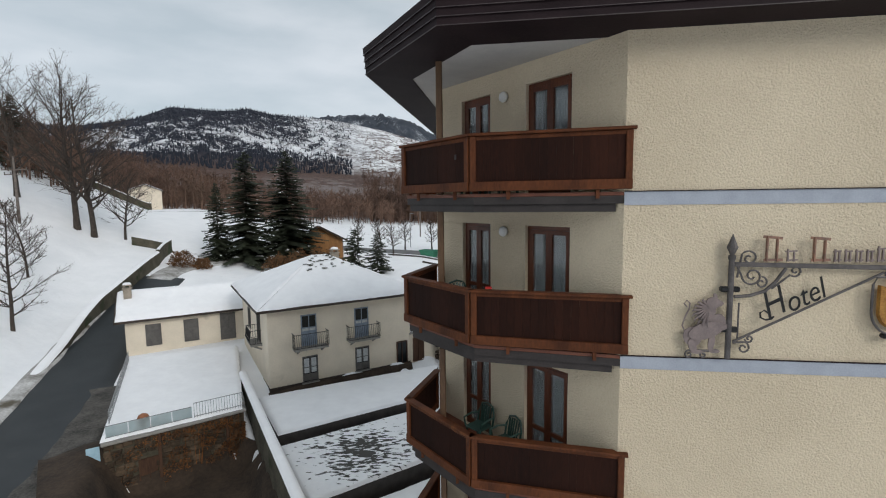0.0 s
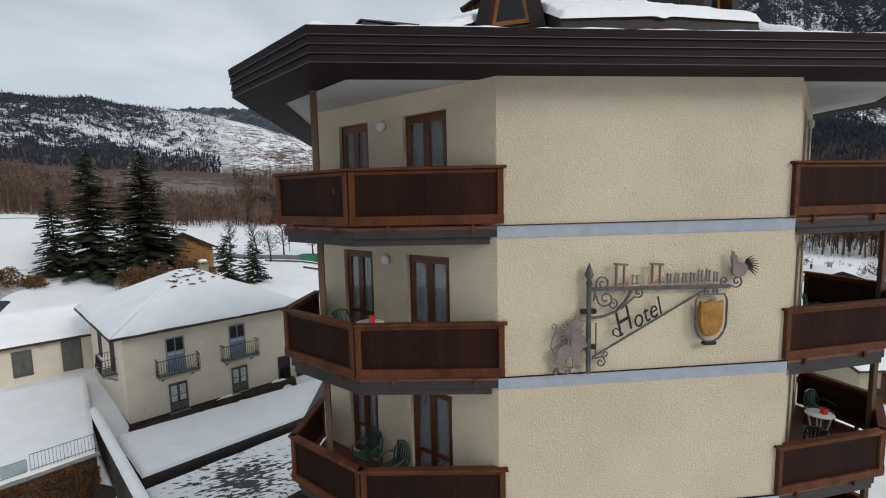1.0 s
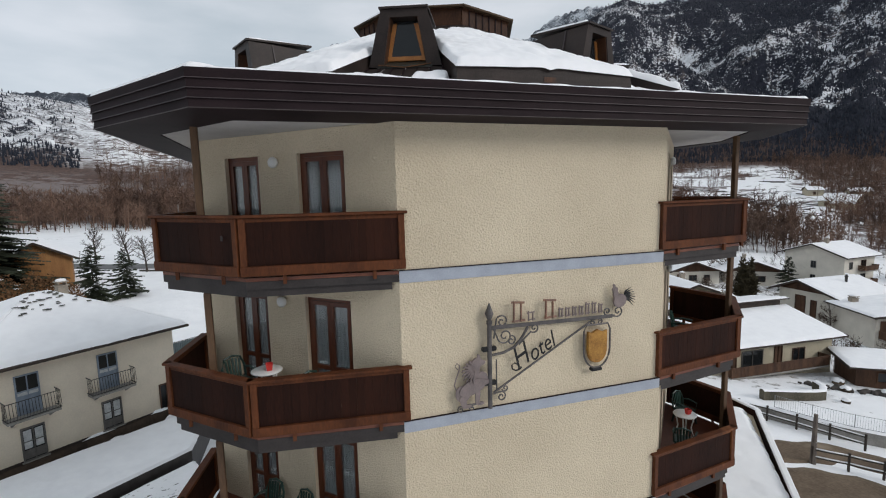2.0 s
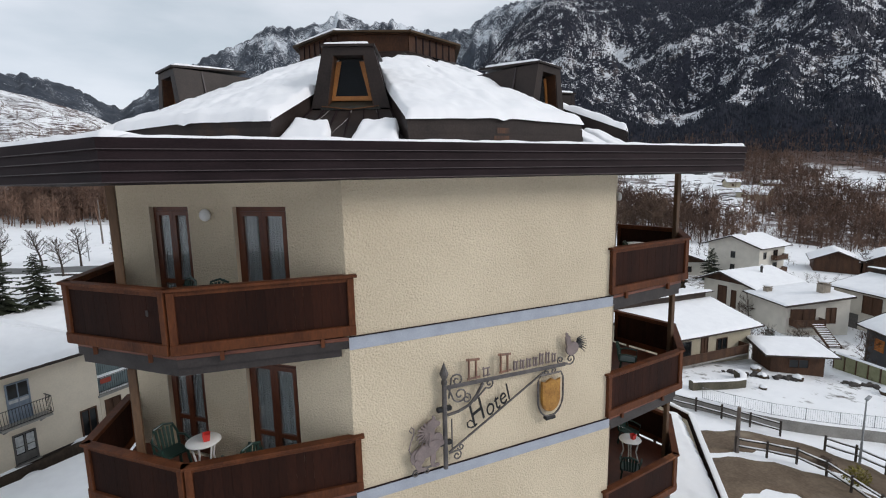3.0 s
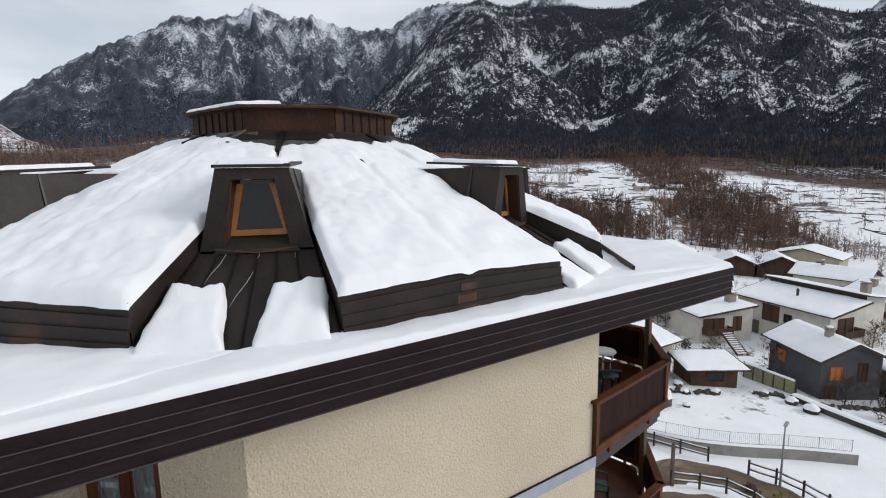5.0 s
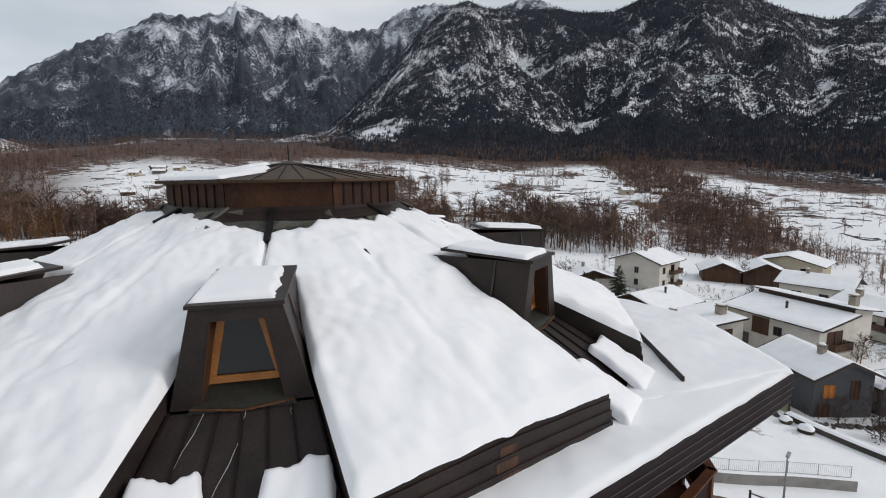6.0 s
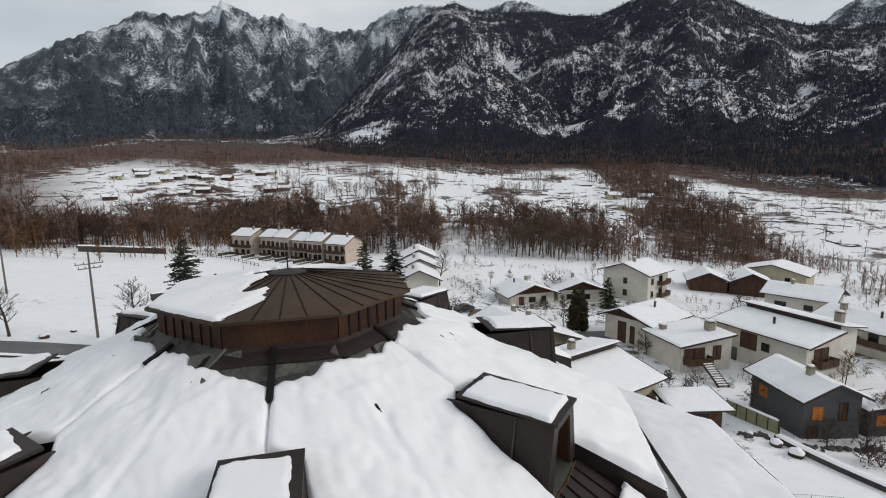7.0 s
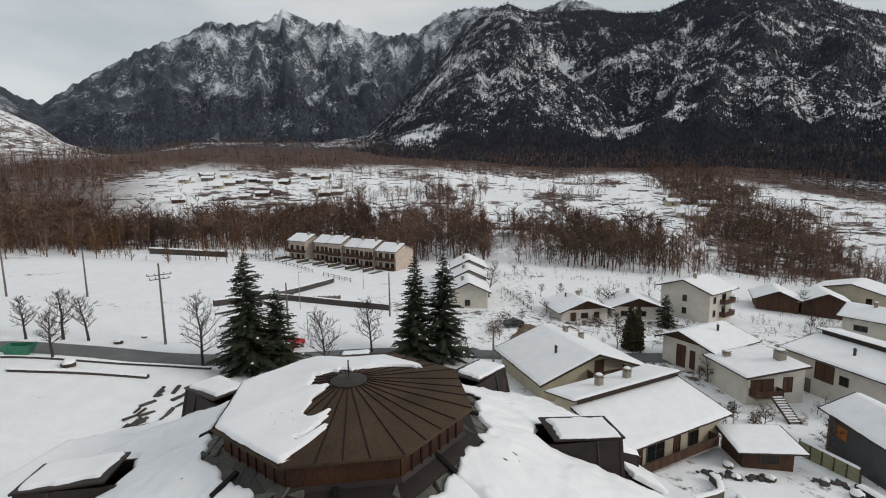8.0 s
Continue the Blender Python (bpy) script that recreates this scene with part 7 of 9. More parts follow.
for i, (along, wide, tall, back) in enumerate(ROW):
    tx, ty = row_place(along, -back)
    c = wide / 2
    house("row_house", "tan row house with brown balconies and a snowy roof", tx, ty, -74.8, wide, 9.5 - back * 0.5, tall, "x", 2.0, ROW_WALL, -6.9, 0.55,
          [("f", c - wide * 0.3, 0.1, 1.2, 2.2, "plank_door"), ("f", c + wide * 0.05, 0.6, 1.6, 1.7, "wood"), ("f", c + wide * 0.34, 0.6, 1.3, 1.7, "wood"), ("f", c, 0.05, wide - 0.3, 1.2, "plank_balcony"), ("f", c, 3.0, wide - 0.2, 1.2, "plank_balcony"),
           ("f", c - wide * 0.3, 3.1, 1.4, 2.3, "wood"), ("f", c + wide * 0.05, 3.1, 1.6, 2.3, "plank_door"), ("f", c + wide * 0.34, 3.1, 1.3, 2.3, "wood")], [(wide * 0.78, 3.4, 0.6, 0.8)], group="row houses", seed=51 + i, peak=0.46)

HUT_STONE = plaster("dark_hut_stone", (0.20, 0.17, 0.14))
# hamlet on the far slope
for i in range(22):
    rng = random.Random(500 + i)
    a, r = radians(rng.uniform(61, 78)), rng.uniform(330, 425)
    house("hamlet_house", "far stone house with a snowy roof", CX + r * math.cos(a), CY + r * math.sin(a), rng.uniform(-60, 0), rng.uniform(6, 9), 6.0, 2.6, "x", 1.5, (BEIGE_WALL, HUT_STONE, TIMBER)[i % 3], None, 0.5, [("f", 1.8, 1.0, 1.0, 1.0, "wood"), ("f", 4, 1.2, 1.0, 1.3, "wood")], group="far hamlet", seed=60 + i)
for i in range(6):
    rng = random.Random(540 + i)
    a, r = radians(rng.uniform(19, 24)), rng.uniform(280, 330)
    house("hamlet_house", "far stone barn with a snowy roof", CX + r * math.cos(a), CY + r * math.sin(a), rng.uniform(-90, -40), rng.uniform(7, 11), 7.0, 3.4, "x", 1.8, BEIGE_WALL, None, 0.6, [("f", 3, 0.8, 1.2, 1.6, "plank_door")], group="far barns", seed=80 + i)


# ---- roads, yards, walls and fences ----
ASPHALT = material("wet_dark_asphalt", (0.012, 0.0155, 0.018), (0.028, 0.0325, 0.036), 0.5, 0.5, 0.003, 30, stain=(0.045, 0.047, 0.05), stain_at=0.63)
GREY_ROAD = material("grey_salted_road", (0.10, 0.10, 0.10), (0.17, 0.17, 0.168), 0.3, 0.7, 0.003, 20)
MUD = material("brown_bare_earth", (0.085, 0.058, 0.038), (0.17, 0.125, 0.085), 0.6, 0.95, 0.02, 6, stain=(0.24, 0.19, 0.135), stain_at=0.60)
MOSS = material("mossy_old_wall", (0.045, 0.042, 0.028), (0.12, 0.105, 0.075), 0.9, 0.95, 0.02, 8, stain=(0.035, 0.045, 0.02), stain_at=0.58)
FENCE_WOOD = material("dark_wet_fence_wood", (0.028, 0.022, 0.018), (0.065, 0.052, 0.043), 2, 0.8, 0.005, 15)
POLE_WOOD = material("grey_pole_wood", (0.10, 0.085, 0.075), (0.19, 0.16, 0.14), 2, 0.85, 0.004, 15)
GALV = material("galvanised_steel", (0.22, 0.23, 0.235), (0.33, 0.34, 0.345), 4, 0.5, metal=0.4)
TERRACOTTA = material("terracotta", (0.22, 0.085, 0.04), (0.34, 0.15, 0.08), 5, 0.8, 0.004, 20)
GREEN_PAINT = material("green_skip_paint", (0.03, 0.16, 0.09), (0.05, 0.24, 0.14), 2, 0.5)
CAR_PAINT = material("dark_car_paint", (0.03, 0.03, 0.033), (0.05, 0.05, 0.054), 2, 0.3)
YELLOW_GREEN = material("olive_panel_paint", (0.20, 0.20, 0.11), (0.30, 0.30, 0.18), 1.5, 0.8, 0.003, 12)
SCREEN = material("blue_grey_screen_sheet", (0.12, 0.16, 0.17), (0.20, 0.255, 0.265), 2, 0.7, stretch=(1, 1, 0.3))
PALE_BLUE = material("pale_blue_sheet", (0.30, 0.48, 0.60), (0.42, 0.60, 0.70), 3, 0.6)
SLUSH = material("dirty_ploughed_snow", (0.20, 0.185, 0.165), (0.62, 0.61, 0.60), 0.8, 0.85, 0.04, 7, stain=(0.10, 0.085, 0.06), stain_at=0.60)
SLUSH_DARK = material("wet_gravel_slush", (0.025, 0.023, 0.021), (0.115, 0.105, 0.092), 1.0, 0.8, 0.04, 8, stain=(0.22, 0.21, 0.20), stain_at=0.66)
DARK_EARTH = material("dark_wet_earth", (0.022, 0.015, 0.010), (0.060, 0.040, 0.026), 0.8, 0.9, 0.03, 6)
RUBBER = material("black_rubber", (0.012, 0.012, 0.012), (0.02, 0.02, 0.02), 4, 0.8)


def sweep(points, step=1.0):
    """Points at even steps along a smooth line through the given ones."""
    p = [Vector(q) for q in points]
    out = []
    for i in range(len(p) - 1):
        a, b, c, d = p[max(i - 1, 0)], p[i], p[i + 1], p[min(i + 2, len(p) - 1)]
        n = max(2, int((c - b).length / step))
        for k in range(n):
            t = k / n
            out.append(0.5 * (2 * b + (c - a) * t + (2 * a - 5 * b + 4 * c - d) * t * t + (3 * b - a - 3 * c + d) * t ** 3))
    out.append(p[-1])
    return out


def ribbon(name, points, width, mat, label, category, lift=0.10, ragged=0.0, seed=0.0, cross=8, step=1.0):
    """A strip of road or bare earth laid over the land."""
    line = sweep([(x, y, 0) for x, y in points], step)
    V, F = [], []
    for i, p in enumerate(line):
        d = (line[min(i + 1, len(line) - 1)] - line[max(i - 1, 0)]).normalized()
        s = Vector((-d.y, d.x, 0))
        wl_ = width / 2 * (1 + ragged * nz(i * 0.35, seed, 1))
        wr_ = width / 2 * (1 + ragged * nz(i * 0.35, seed, 7))
        for k in range(cross + 1):
            f = k / cross
            q = p + s * (wl_ - (wl_ + wr_) * f)
            edge = -0.35 if k in (0, cross) else 0.0
            V.append((q.x, q.y, land(q.x, q.y) + lift + edge))
    w = cross + 1
    for i in range(len(line) - 1):
        for k in range(cross):
            o = i * w + k
            F.append((o, o + 1, o + w + 1, o + w))
    return tagged(raw(name, V, F, mat, smooth=True), label, category, kind="structure")


LANE = [(-9, -6), (-14.5, 8), (-18.2, 17), (-21.2, 25.0), (-26.0, 37), (-30.5, 51), (-32.4, 60)]
ribbon("lane", LANE, 6.6, ASPHALT, "wet dark asphalt lane between snowy banks", "road", 0.10)
ribbon("upper_lane", [(-32.2, 59), (-32.4, 64), (-30.5, 70), (-27.5, 77)], 3.6, SLUSH, "narrow lane under trodden grey snow", "road", 0.12, 0.1, 8)
ROAD = [(-70, 118), (-40, 108), (-15, 97.5), (0, 90.5), (8.2, 84.3), (16.5, 76.5), (24, 72.0), (35, 68.0), (48, 63.5), (60, 55.5), (70, 48.5), (82, 39), (96, 30)]
ribbon("road", ROAD, 5.0, GREY_ROAD, "grey cleared village road through the snow", "road", 0.14)
ribbon("side_track", [(60, 55.5), (66, 58.0), (72, 61), (78, 63.5)], 3.0, MUD, "muddy slush in front of the parked car", "track", 0.12, 0.4, 3)
ribbon("dirt_track", [(27, 16.5), (31.5, 15.2), (35.8, 13.2), (37.6, 10.0), (37.2, 6.5), (35.0, 2.0)], 3.6, MUD, "brown bare earth track between wooden fences", "track", 0.10, 0.35, 1, step=0.5)
ribbon("dirt_yard", [(26, 13.0), (30.5, 11.5), (33.0, 9.0), (33.0, 5.0)], 4.6, MUD, "brown bare earth yard below the hotel", "yard", 0.09, 0.35, 2, step=0.5)
ribbon("yard_floor", [(-16.0, 18.6), (-12.0, 21.2), (-8.2, 19.5), (-5.0, 12.0)], 9.4, DARK_EARTH, "dark wet earth of the sunk yard", "yard", 0.50, 0.1, 4, 18, 0.5)
# flat ribbon for the dark ditch; its shade is put into the colour
ribbon("ditch_strip", [(-9.9, 29.7), (-5.2, 32.2), (-0.6, 34.6)], 1.15, DARK_EARTH, "flat dark strip in place of the ditch before the old house", "path", 0.16, 0.1, 9, step=0.5)
ribbon("lane_edge", [(-10.6, 2), (-14.0, 12), (-16.6, 18.6), (-18.6, 25.0), (-21.0, 31.5)], 2.6, SLUSH_DARK, "dirty gravel and slush at the lane side", "verge", 0.13, 0.3, 6, step=0.6)


def wall_run(name, points, height, thick, mat, label, category="wall", snow=0.16, sink=1.0, top=None, step=1.2, taper=0):
    """A garden or retaining wall that follows the land, capped with snow."""
    ob = thing(name, label, category)
    line = sweep([(x, y, 0) for x, y in points], step)
    bm = bmesh.new()
    rows = []
    tops = []
    for i, p in enumerate(line):
        d = (line[min(i + 1, len(line) - 1)] - line[max(i - 1, 0)]).normalized()
        s = Vector((-d.y, d.x, 0)) * thick / 2
        g = land(p.x, p.y)
        t = top if top is not None else g + height * (min(1.0, (i + 0.2) / taper) if taper else 1.0)
        rows.append([bm.verts.new((p + s).to_tuple()[:2] + (g - sink,)), bm.verts.new((p + s).to_tuple()[:2] + (t,)), bm.verts.new((p - s).to_tuple()[:2] + (t,)), bm.verts.new((p - s).to_tuple()[:2] + (g - sink,))])
        tops.append((p + s * 1.12, p - s * 1.12, t))
    for a, b in zip(rows, rows[1:]):
        for k in range(3):
            bm.faces.new((a[k], a[k + 1], b[k + 1], b[k]))
    bm.faces.new(rows[0])
    bm.faces.new(rows[-1])
    part("core", bm, mat, ob)
    if snow:
        V, F = [], []
        for i, (a, b, t) in enumerate(tops):
            for k in range(7):
                f = k / 6
                q = a + (b - a) * f
                h = snow * math.sqrt(max(0, 1 - (2 * f - 1) ** 2)) * (1 + 0.3 * nz(i * 0.5, f * 2, height))
                V.append((q.x, q.y, t + h + 0.004 - (0.02 if k in (0, 6) else 0)))
        for i in range(len(tops) - 1):
            for k in range(6):
                o = i * 7 + k
                F.append((o, o + 1, o + 8, o + 7))
        raw("snow_cap", V, F, SNOW, ob, smooth=True)
    return ob


wall_run("hedge_wall", [(-27.4, 33.0), (-29.2, 38.5), (-31.8, 46), (-33.6, 54.5), (-35.4, 65)], 1.6, 0.7, MOSS, "mossy stone wall under snow along the lane", "wall", 0.14, 1.2, taper=12)
ribbon("verge", [(-13.2, -4), (-17.9, 8.5), (-21.6, 17.8), (-24.6, 26.0), (-29.2, 38), (-33.6, 51.5), (-36.2, 62)], 1.5, SLUSH, "grey slush and ploughed snow beside the lane", "verge", 0.22, 0.25, 5)
wall_run("boundary_wall", [(-12.3, 31.6), (-9.0, 25.1), (-5.0, 17.3), (-1.0, 9.5)], 1.0, 0.45, MOSS, "mossy boundary wall capped with snow", "wall", 0.14, 3.5, top=-1.95)
wall_run("retaining_wall", [(42.4, 105.7), (50, 97.5), (60.3, 87.0)], 1.3, 0.5, GUTTER, "long dark retaining wall in the snowy meadow", "wall", 0.12)
wall_run("retaining_wall", [(30, 103), (42, 106.5), (54, 113), (66, 121.4)], 1.2, 0.5, GUTTER, "dark retaining wall curving through the snow", "wall", 0.12)
for along, wide, tall, back in ROW:
    wall_run("garden_wall", [row_place(along + 0.4, 1.4), row_place(along + 0.7, 4.6), row_place(along + 1.0, 7.0)], 1.0, 0.35, MOSS, "low dark wall between the row houses' front gardens", "wall", 0.05)
    ribbon("ramp", [row_place(along + wide * 0.5, 1.6), row_place(along + wide * 0.55, 7.5)], 2.2, SLUSH_DARK, "dark cleared ramp before a row house", "ramp", 0.06, 0.2, along)
wall_run("meadow_wall", [(37, 199), (48, 191), (58, 184)], 2.0, 1.2, WALLSTONE, "dark stone wall at the far meadow edge", "wall", 0.3)
wall_run("yard_wall", [(36.5, 20.5), (38.3, 17.6), (39.6, 14.0), (42.0, 10.8), (44.7, 8.0), (47.5, 4.5)], 0.9, 0.4, CONCRETE, "concrete retaining wall below the snowy yard", "wall", 0.10)
wall_run("terrace_wall", [(42.0, 20.4), (47.8, 18.4), (50.2, 20.0)], 0.8, 0.5, MOSS, "low stone terrace wall before the house", "wall", 0.08)
wall_run("rubble_edge", [(60.3, 10.4), (58.3, 7.4), (56.5, 4.0), (55, 0)], 0.6, 0.9, WALLSTONE, "rough stone edge beside the grey house", "wall", 0.12)
wall_run("bank_wall", [(-35.4, 65.2), (-36.4, 68.6), (-36.9, 71.6)], 1.9, 0.4, MOSS, "old stained concrete wall ending the bank", "wall", 0.06, 1.5)
wall_run("bank_wall", [(-36.9, 71.8), (-39.5, 71.4), (-42.0, 71.0)], 1.2, 0.4, MOSS, "low stained concrete wall behind the bank", "wall", 0.06, 1.5)
wall_run("upper_wall", [(-112, 152), (-97, 153.5), (-86, 158)], 2.2, 0.8, MOSS, "dark mossy wall along the upper meadow", "wall", 0.2)


wall_run("road_kerb", [(-6.0, 89.0), (3.0, 83.8), (11.5, 76.8), (20.0, 70.2)], 0.30, 0.35, WALLSTONE, "dark stone kerb edging the village road", "kerb", 0.06)
wall_run("field_edge", [(0.5, 80.2), (7.0, 75.8), (13.0, 70.6)], 0.35, 0.6, WALLSTONE, "half-buried stone edge beside the road", "kerb", 0.16)


def panel_wall():
    ob = thing("panel_wall", "olive panelled garden wall with a snow cap", "wall")
    a, b = Vector((64.3, 16.0, 0)), Vector((62.0, 10.6, 0))
    z = land(63, 13) - 0.2
    n = 5
    for i in range(n):
        p, q = a + (b - a) * (i / n), a + (b - a) * ((i + 1) / n - 0.02)
        bm = bmesh.new()
        beam(bm, p + Vector((0, 0, z + 0.9)), q + Vector((0, 0, z + 0.9)), 0.10, 1.8, 0.01)
        part("panel", bm, YELLOW_GREEN, ob)
    for i in range(n + 1):
        p = a + (b - a) * (i / n)
        bm = bmesh.new()
        box(bm, (p.x, p.y, z + 0.95), (0.14, 0.14, 2.0))
        part("post", bm, TIMBER, ob)
    s = (b - a).normalized()
    w = Vector((-s.y, s.x, 0)) * 0.22
    f = quad(a + w + Vector((0, 0, z + 1.85)), b + w + Vector((0, 0, z + 1.85)), b - w + Vector((0, 0, z + 1.85)), a - w + Vector((0, 0, z + 1.85)))
    snow_cover("snow_cap", f, 24, 6, 0.16, ob, soft=0.2, seed=4)


panel_wall()


def rail_fence(points, label, h=1.05, snow=True, mat=None):
    """A rustic fence: a post at each point, two rails between them, snow on the rails."""
    ob = thing("wooden_fence", label, "fence")
    mat = mat or FENCE_WOOD
    tops = [Vector((x, y, land(x, y))) for x, y in points]
    for p in tops:
        bm = bmesh.new()
        tube(bm, [p - Vector((0, 0, 0.4)), p + Vector((0, 0, h + 0.12))], 0.075, 7)
        part("post", bm, mat, ob)
    for p, q in zip(tops, tops[1:]):
        for z in (h * 0.45, h * 0.92):
            bm = bmesh.new()
            tube(bm, [p + Vector((0, 0, z)), (p + q) / 2 + Vector((0, 0, z - 0.02)), q + Vector((0, 0, z))], 0.055, 6)
            part("rail", bm, mat, ob)
            if snow:
                bm = bmesh.new()
                tube(bm, [p + Vector((0, 0, z + 0.065)), (p + q) / 2 + Vector((0, 0, z + 0.05)), q + Vector((0, 0, z + 0.065))], 0.045, 6)
                part("snow_line", bm, SNOW, ob, smooth=True)


def spaced(points, gap):
    line = sweep([(x, y, 0) for x, y in points], 0.2)
    out, run = [line[0]], 0
    for a, b in zip(line, line[1:]):
        run += (b - a).length
        if run >= gap:
            out.append(b)
            run = 0
    return [(p.x, p.y) for p in out]


rail_fence(spaced([(37.0, 19.5), (37.8, 17.1), (38.3, 14.9), (39.1, 11.3)], 1.7), "dark wooden rail fence along the bare track")
rail_fence(spaced([(33.2, 12.9), (34.4, 11.3), (35.2, 9.9), (35.0, 8.6), (33.9, 6.8), (32.0, 4.0)], 1.6), "dark wooden rail fence with snow on its rails")
rail_fence(spaced([(39.1, 9.7), (39.3, 8.3), (39.1, 7.0), (38.4, 5.4), (37.0, 2.5)], 1.5), "dark wooden rail fence below the retaining wall")
rail_fence(spaced([(96.0, 86.0), (93.3, 81.2), (89.2, 74.4), (86.2, 69.1)], 2.2), "dark rail fence beside the snowy lane", 1.0, False)
rail_fence(spaced([(59.5, 191), (63.7, 183), (66.9, 171), (68.7, 156.6), (68.5, 138.5)], 2.6), "rail fence before the row houses", 1.1, False)
rail_fence(spaced([(68.6, 132), (69.2, 124.1), (69.9, 116.5)], 2.6), "rail fence along the snowy meadow", 1.1, False)


def wire_fence(points, label, h=1.0, gap=2.0):
    """Thin steel posts and bars on top of a wall or along a plot."""
    ob = thing("wire_fence", label, "fence")
    posts = [Vector((x, y, z)) for x, y, z in points]
    for p in posts:
        bm = bmesh.new()
        tube(bm, [p, p + Vector((0, 0, h))], 0.025, 6)
        part("post", bm, GALV, ob)
    bm = bmesh.new()
    for p, q in zip(posts, posts[1:]):
        for z in (0.08, h - 0.04):
            tube(bm, [p + Vector((0, 0, z)), q + Vector((0, 0, z))], 0.016, 4)
        n = int((q - p).length / 0.14)
        for i in range(1, n):
            c = p + (q - p) * i / n
            tube(bm, [c + Vector((0, 0, 0.08)), c + Vector((0, 0, h - 0.04))], 0.008, 3)
    tagged(part("mesh", bm, GALV, ob), kind="stuff")


wire_fence([(x, y, land(x, y) + 0.95) for x, y in spaced([(38.3, 17.6), (39.6, 14.0), (42.0, 10.8), (44.7, 8.0), (47.5, 4.5)], 2.2)], "thin grey mesh fence on the concrete wall")


for line in ([(87.0, 50.5), (94.0, 46.0), (101.0, 41.5)], [(68.5, 26.5), (71.5, 22.5), (74.0, 18.5)], [(92.5, 29.5), (97.0, 34.0), (103.0, 38.5)], [(62.0, 22.5), (66.0, 24.5), (69.0, 27.0)]):
    wire_fence([(x, y, land(x, y)) for x, y in spaced(line, 2.4)], "grey mesh garden fence standing in snow")

# ---- the terrace and garages beside the old house ----
CLOUDED = material("clouded_plastic", (0.50, 0.60, 0.62), (0.62, 0.70, 0.71), 2, 0.35)
CLOUDED.node_tree.nodes["Principled BSDF"].inputs["Transmission Weight"].default_value = 0.65


def stone_terrace():
    ob = thing("stone_terrace", "snowy terrace on a rough stone retaining wall", "terrace")
    quadp = [(-15.7, 22.4), (-10.2, 25.9), (-14.9, 37.8), (-22.2, 35.6)]
    bm = bmesh.new()
    prism(bm, quadp, -6.5, -2.02)
    part("core", bm, MOSS, ob)
    a, b = Vector((-15.7, 22.4, 0)), Vector((-10.2, 25.9, 0))
    d = (b - a).normalized()
    out = Vector((d.y, -d.x, 0))
    L = (b - a).length
    rng = random.Random(5)
    shapes = []
    for k in range(6):
        bm = bmesh.new()
        box(bm, (0, 0, 0), (0.40, 0.16, 0.27), None, 0.05)
        for v in bm.verts:
            v.co += Vector((rng.uniform(-1, 1), rng.uniform(-1, 1), rng.uniform(-1, 1))) * 0.025
        o = part("stone", bm, STONE, ob)
        shapes.append(o.data)
        if k:
            bpy.data.objects.remove(o)
        else:
            first = o
    rot = Matrix.Rotation(math.atan2(d.y, d.x), 4, "Z")
    z = -2.35
    used = False
    while z > -5.4:
        x = 0.1 + rng.uniform(0, 0.2)
        while x < L - 0.2:
            s = rng.uniform(0.75, 1.25)
            door = (1.35 < x < 2.35 and z < -3.05)
            if not door:
                m = Matrix.Translation(a + d * x + out * 0.03 + Vector((0, 0, z + rng.uniform(-0.03, 0.03)))) @ rot @ Matrix.Diagonal((s, 1, rng.uniform(0.85, 1.1), 1))
                if not used:
                    first.matrix_basis = m
                    used = True
                else:
                    o = new("stone", shapes[rng.randrange(6)])
                    o.parent = ob
                    o.matrix_basis = m
            x += 0.41 * s + 0.02
        z -= 0.285
    bm = bmesh.new()
    beam(bm, a + out * 0.06 - d * 0.1 + Vector((0, 0, -2.06)), b + out * 0.06 + d * 0.1 + Vector((0, 0, -2.06)), 0.45, 0.12, 0.02)
    part("coping", bm, CONCRETE, ob)
    m = Matrix.Translation(a + d * 1.85 + out * 0.02 + Vector((0, 0, -5.25))) @ rot
    window_on(ob, m, 0.95, 1.9, "plank_door")
    f = quad((-15.8, 22.25, -1.99), (-10.15, 25.75, -1.99), (-14.9, 37.9, -2.0), (-22.3, 35.7, -2.0))
    snow_cover("snow_cover", f, 50, 80, 0.20, ob, (0.005, 0.005, 0.005, 0), 0.25, seed=8, lump=0.15, freq=0.5)
    for f in (0.36, 0.86):
        bm = bmesh.new()
        c = a + d * (L * f) + out * 0.10
        box(bm, (0, 0, -3.75), (0.15, 0.13, 3.2), Matrix.Translation(Vector((c.x, c.y, 0))) @ rot, 0.015)
        part("post", bm, TIMBER, ob)
    # clouded screen along the other half of its edge
    for f in range(4):
        p, q = a + d * (L * (0.02 + 0.148 * f)), a + d * (L * (0.16 + 0.148 * f))
        bm = bmesh.new()
        beam(bm, p + Vector((0, 0, -1.52)) - out * 0.02, q + Vector((0, 0, -1.52)) - out * 0.02, 0.016, 0.58)
        part("screen", bm, CLOUDED, ob, "clouded pale plastic screen")
    bm = bmesh.new()
    p, q = a + d * 0.1, a + d * (L * 0.60)
    for zz in (-1.80, -1.22):
        beam(bm, p + Vector((0, 0, zz)), q + Vector((0, 0, zz)), 0.025, 0.025)
    part("screen_rail", bm, GALV, ob)
    # iron railing on half its front edge
    bm = bmesh.new()
    p, q = a + d * (L * 0.62) + Vector((0, 0, -1.9)), b + Vector((0, 0, -1.9))
    for zz in (0.12, 0.85):
        beam(bm, p + Vector((0, 0, zz)), q + Vector((0, 0, zz)), 0.03, 0.03)
    for i in range(19):
        c = p + (q - p) * i / 18
        tube(bm, [c, c + Vector((0, 0, 0.85))], 0.011, 4)
    part("railing", bm, GALV, ob)
    bm = bmesh.new()
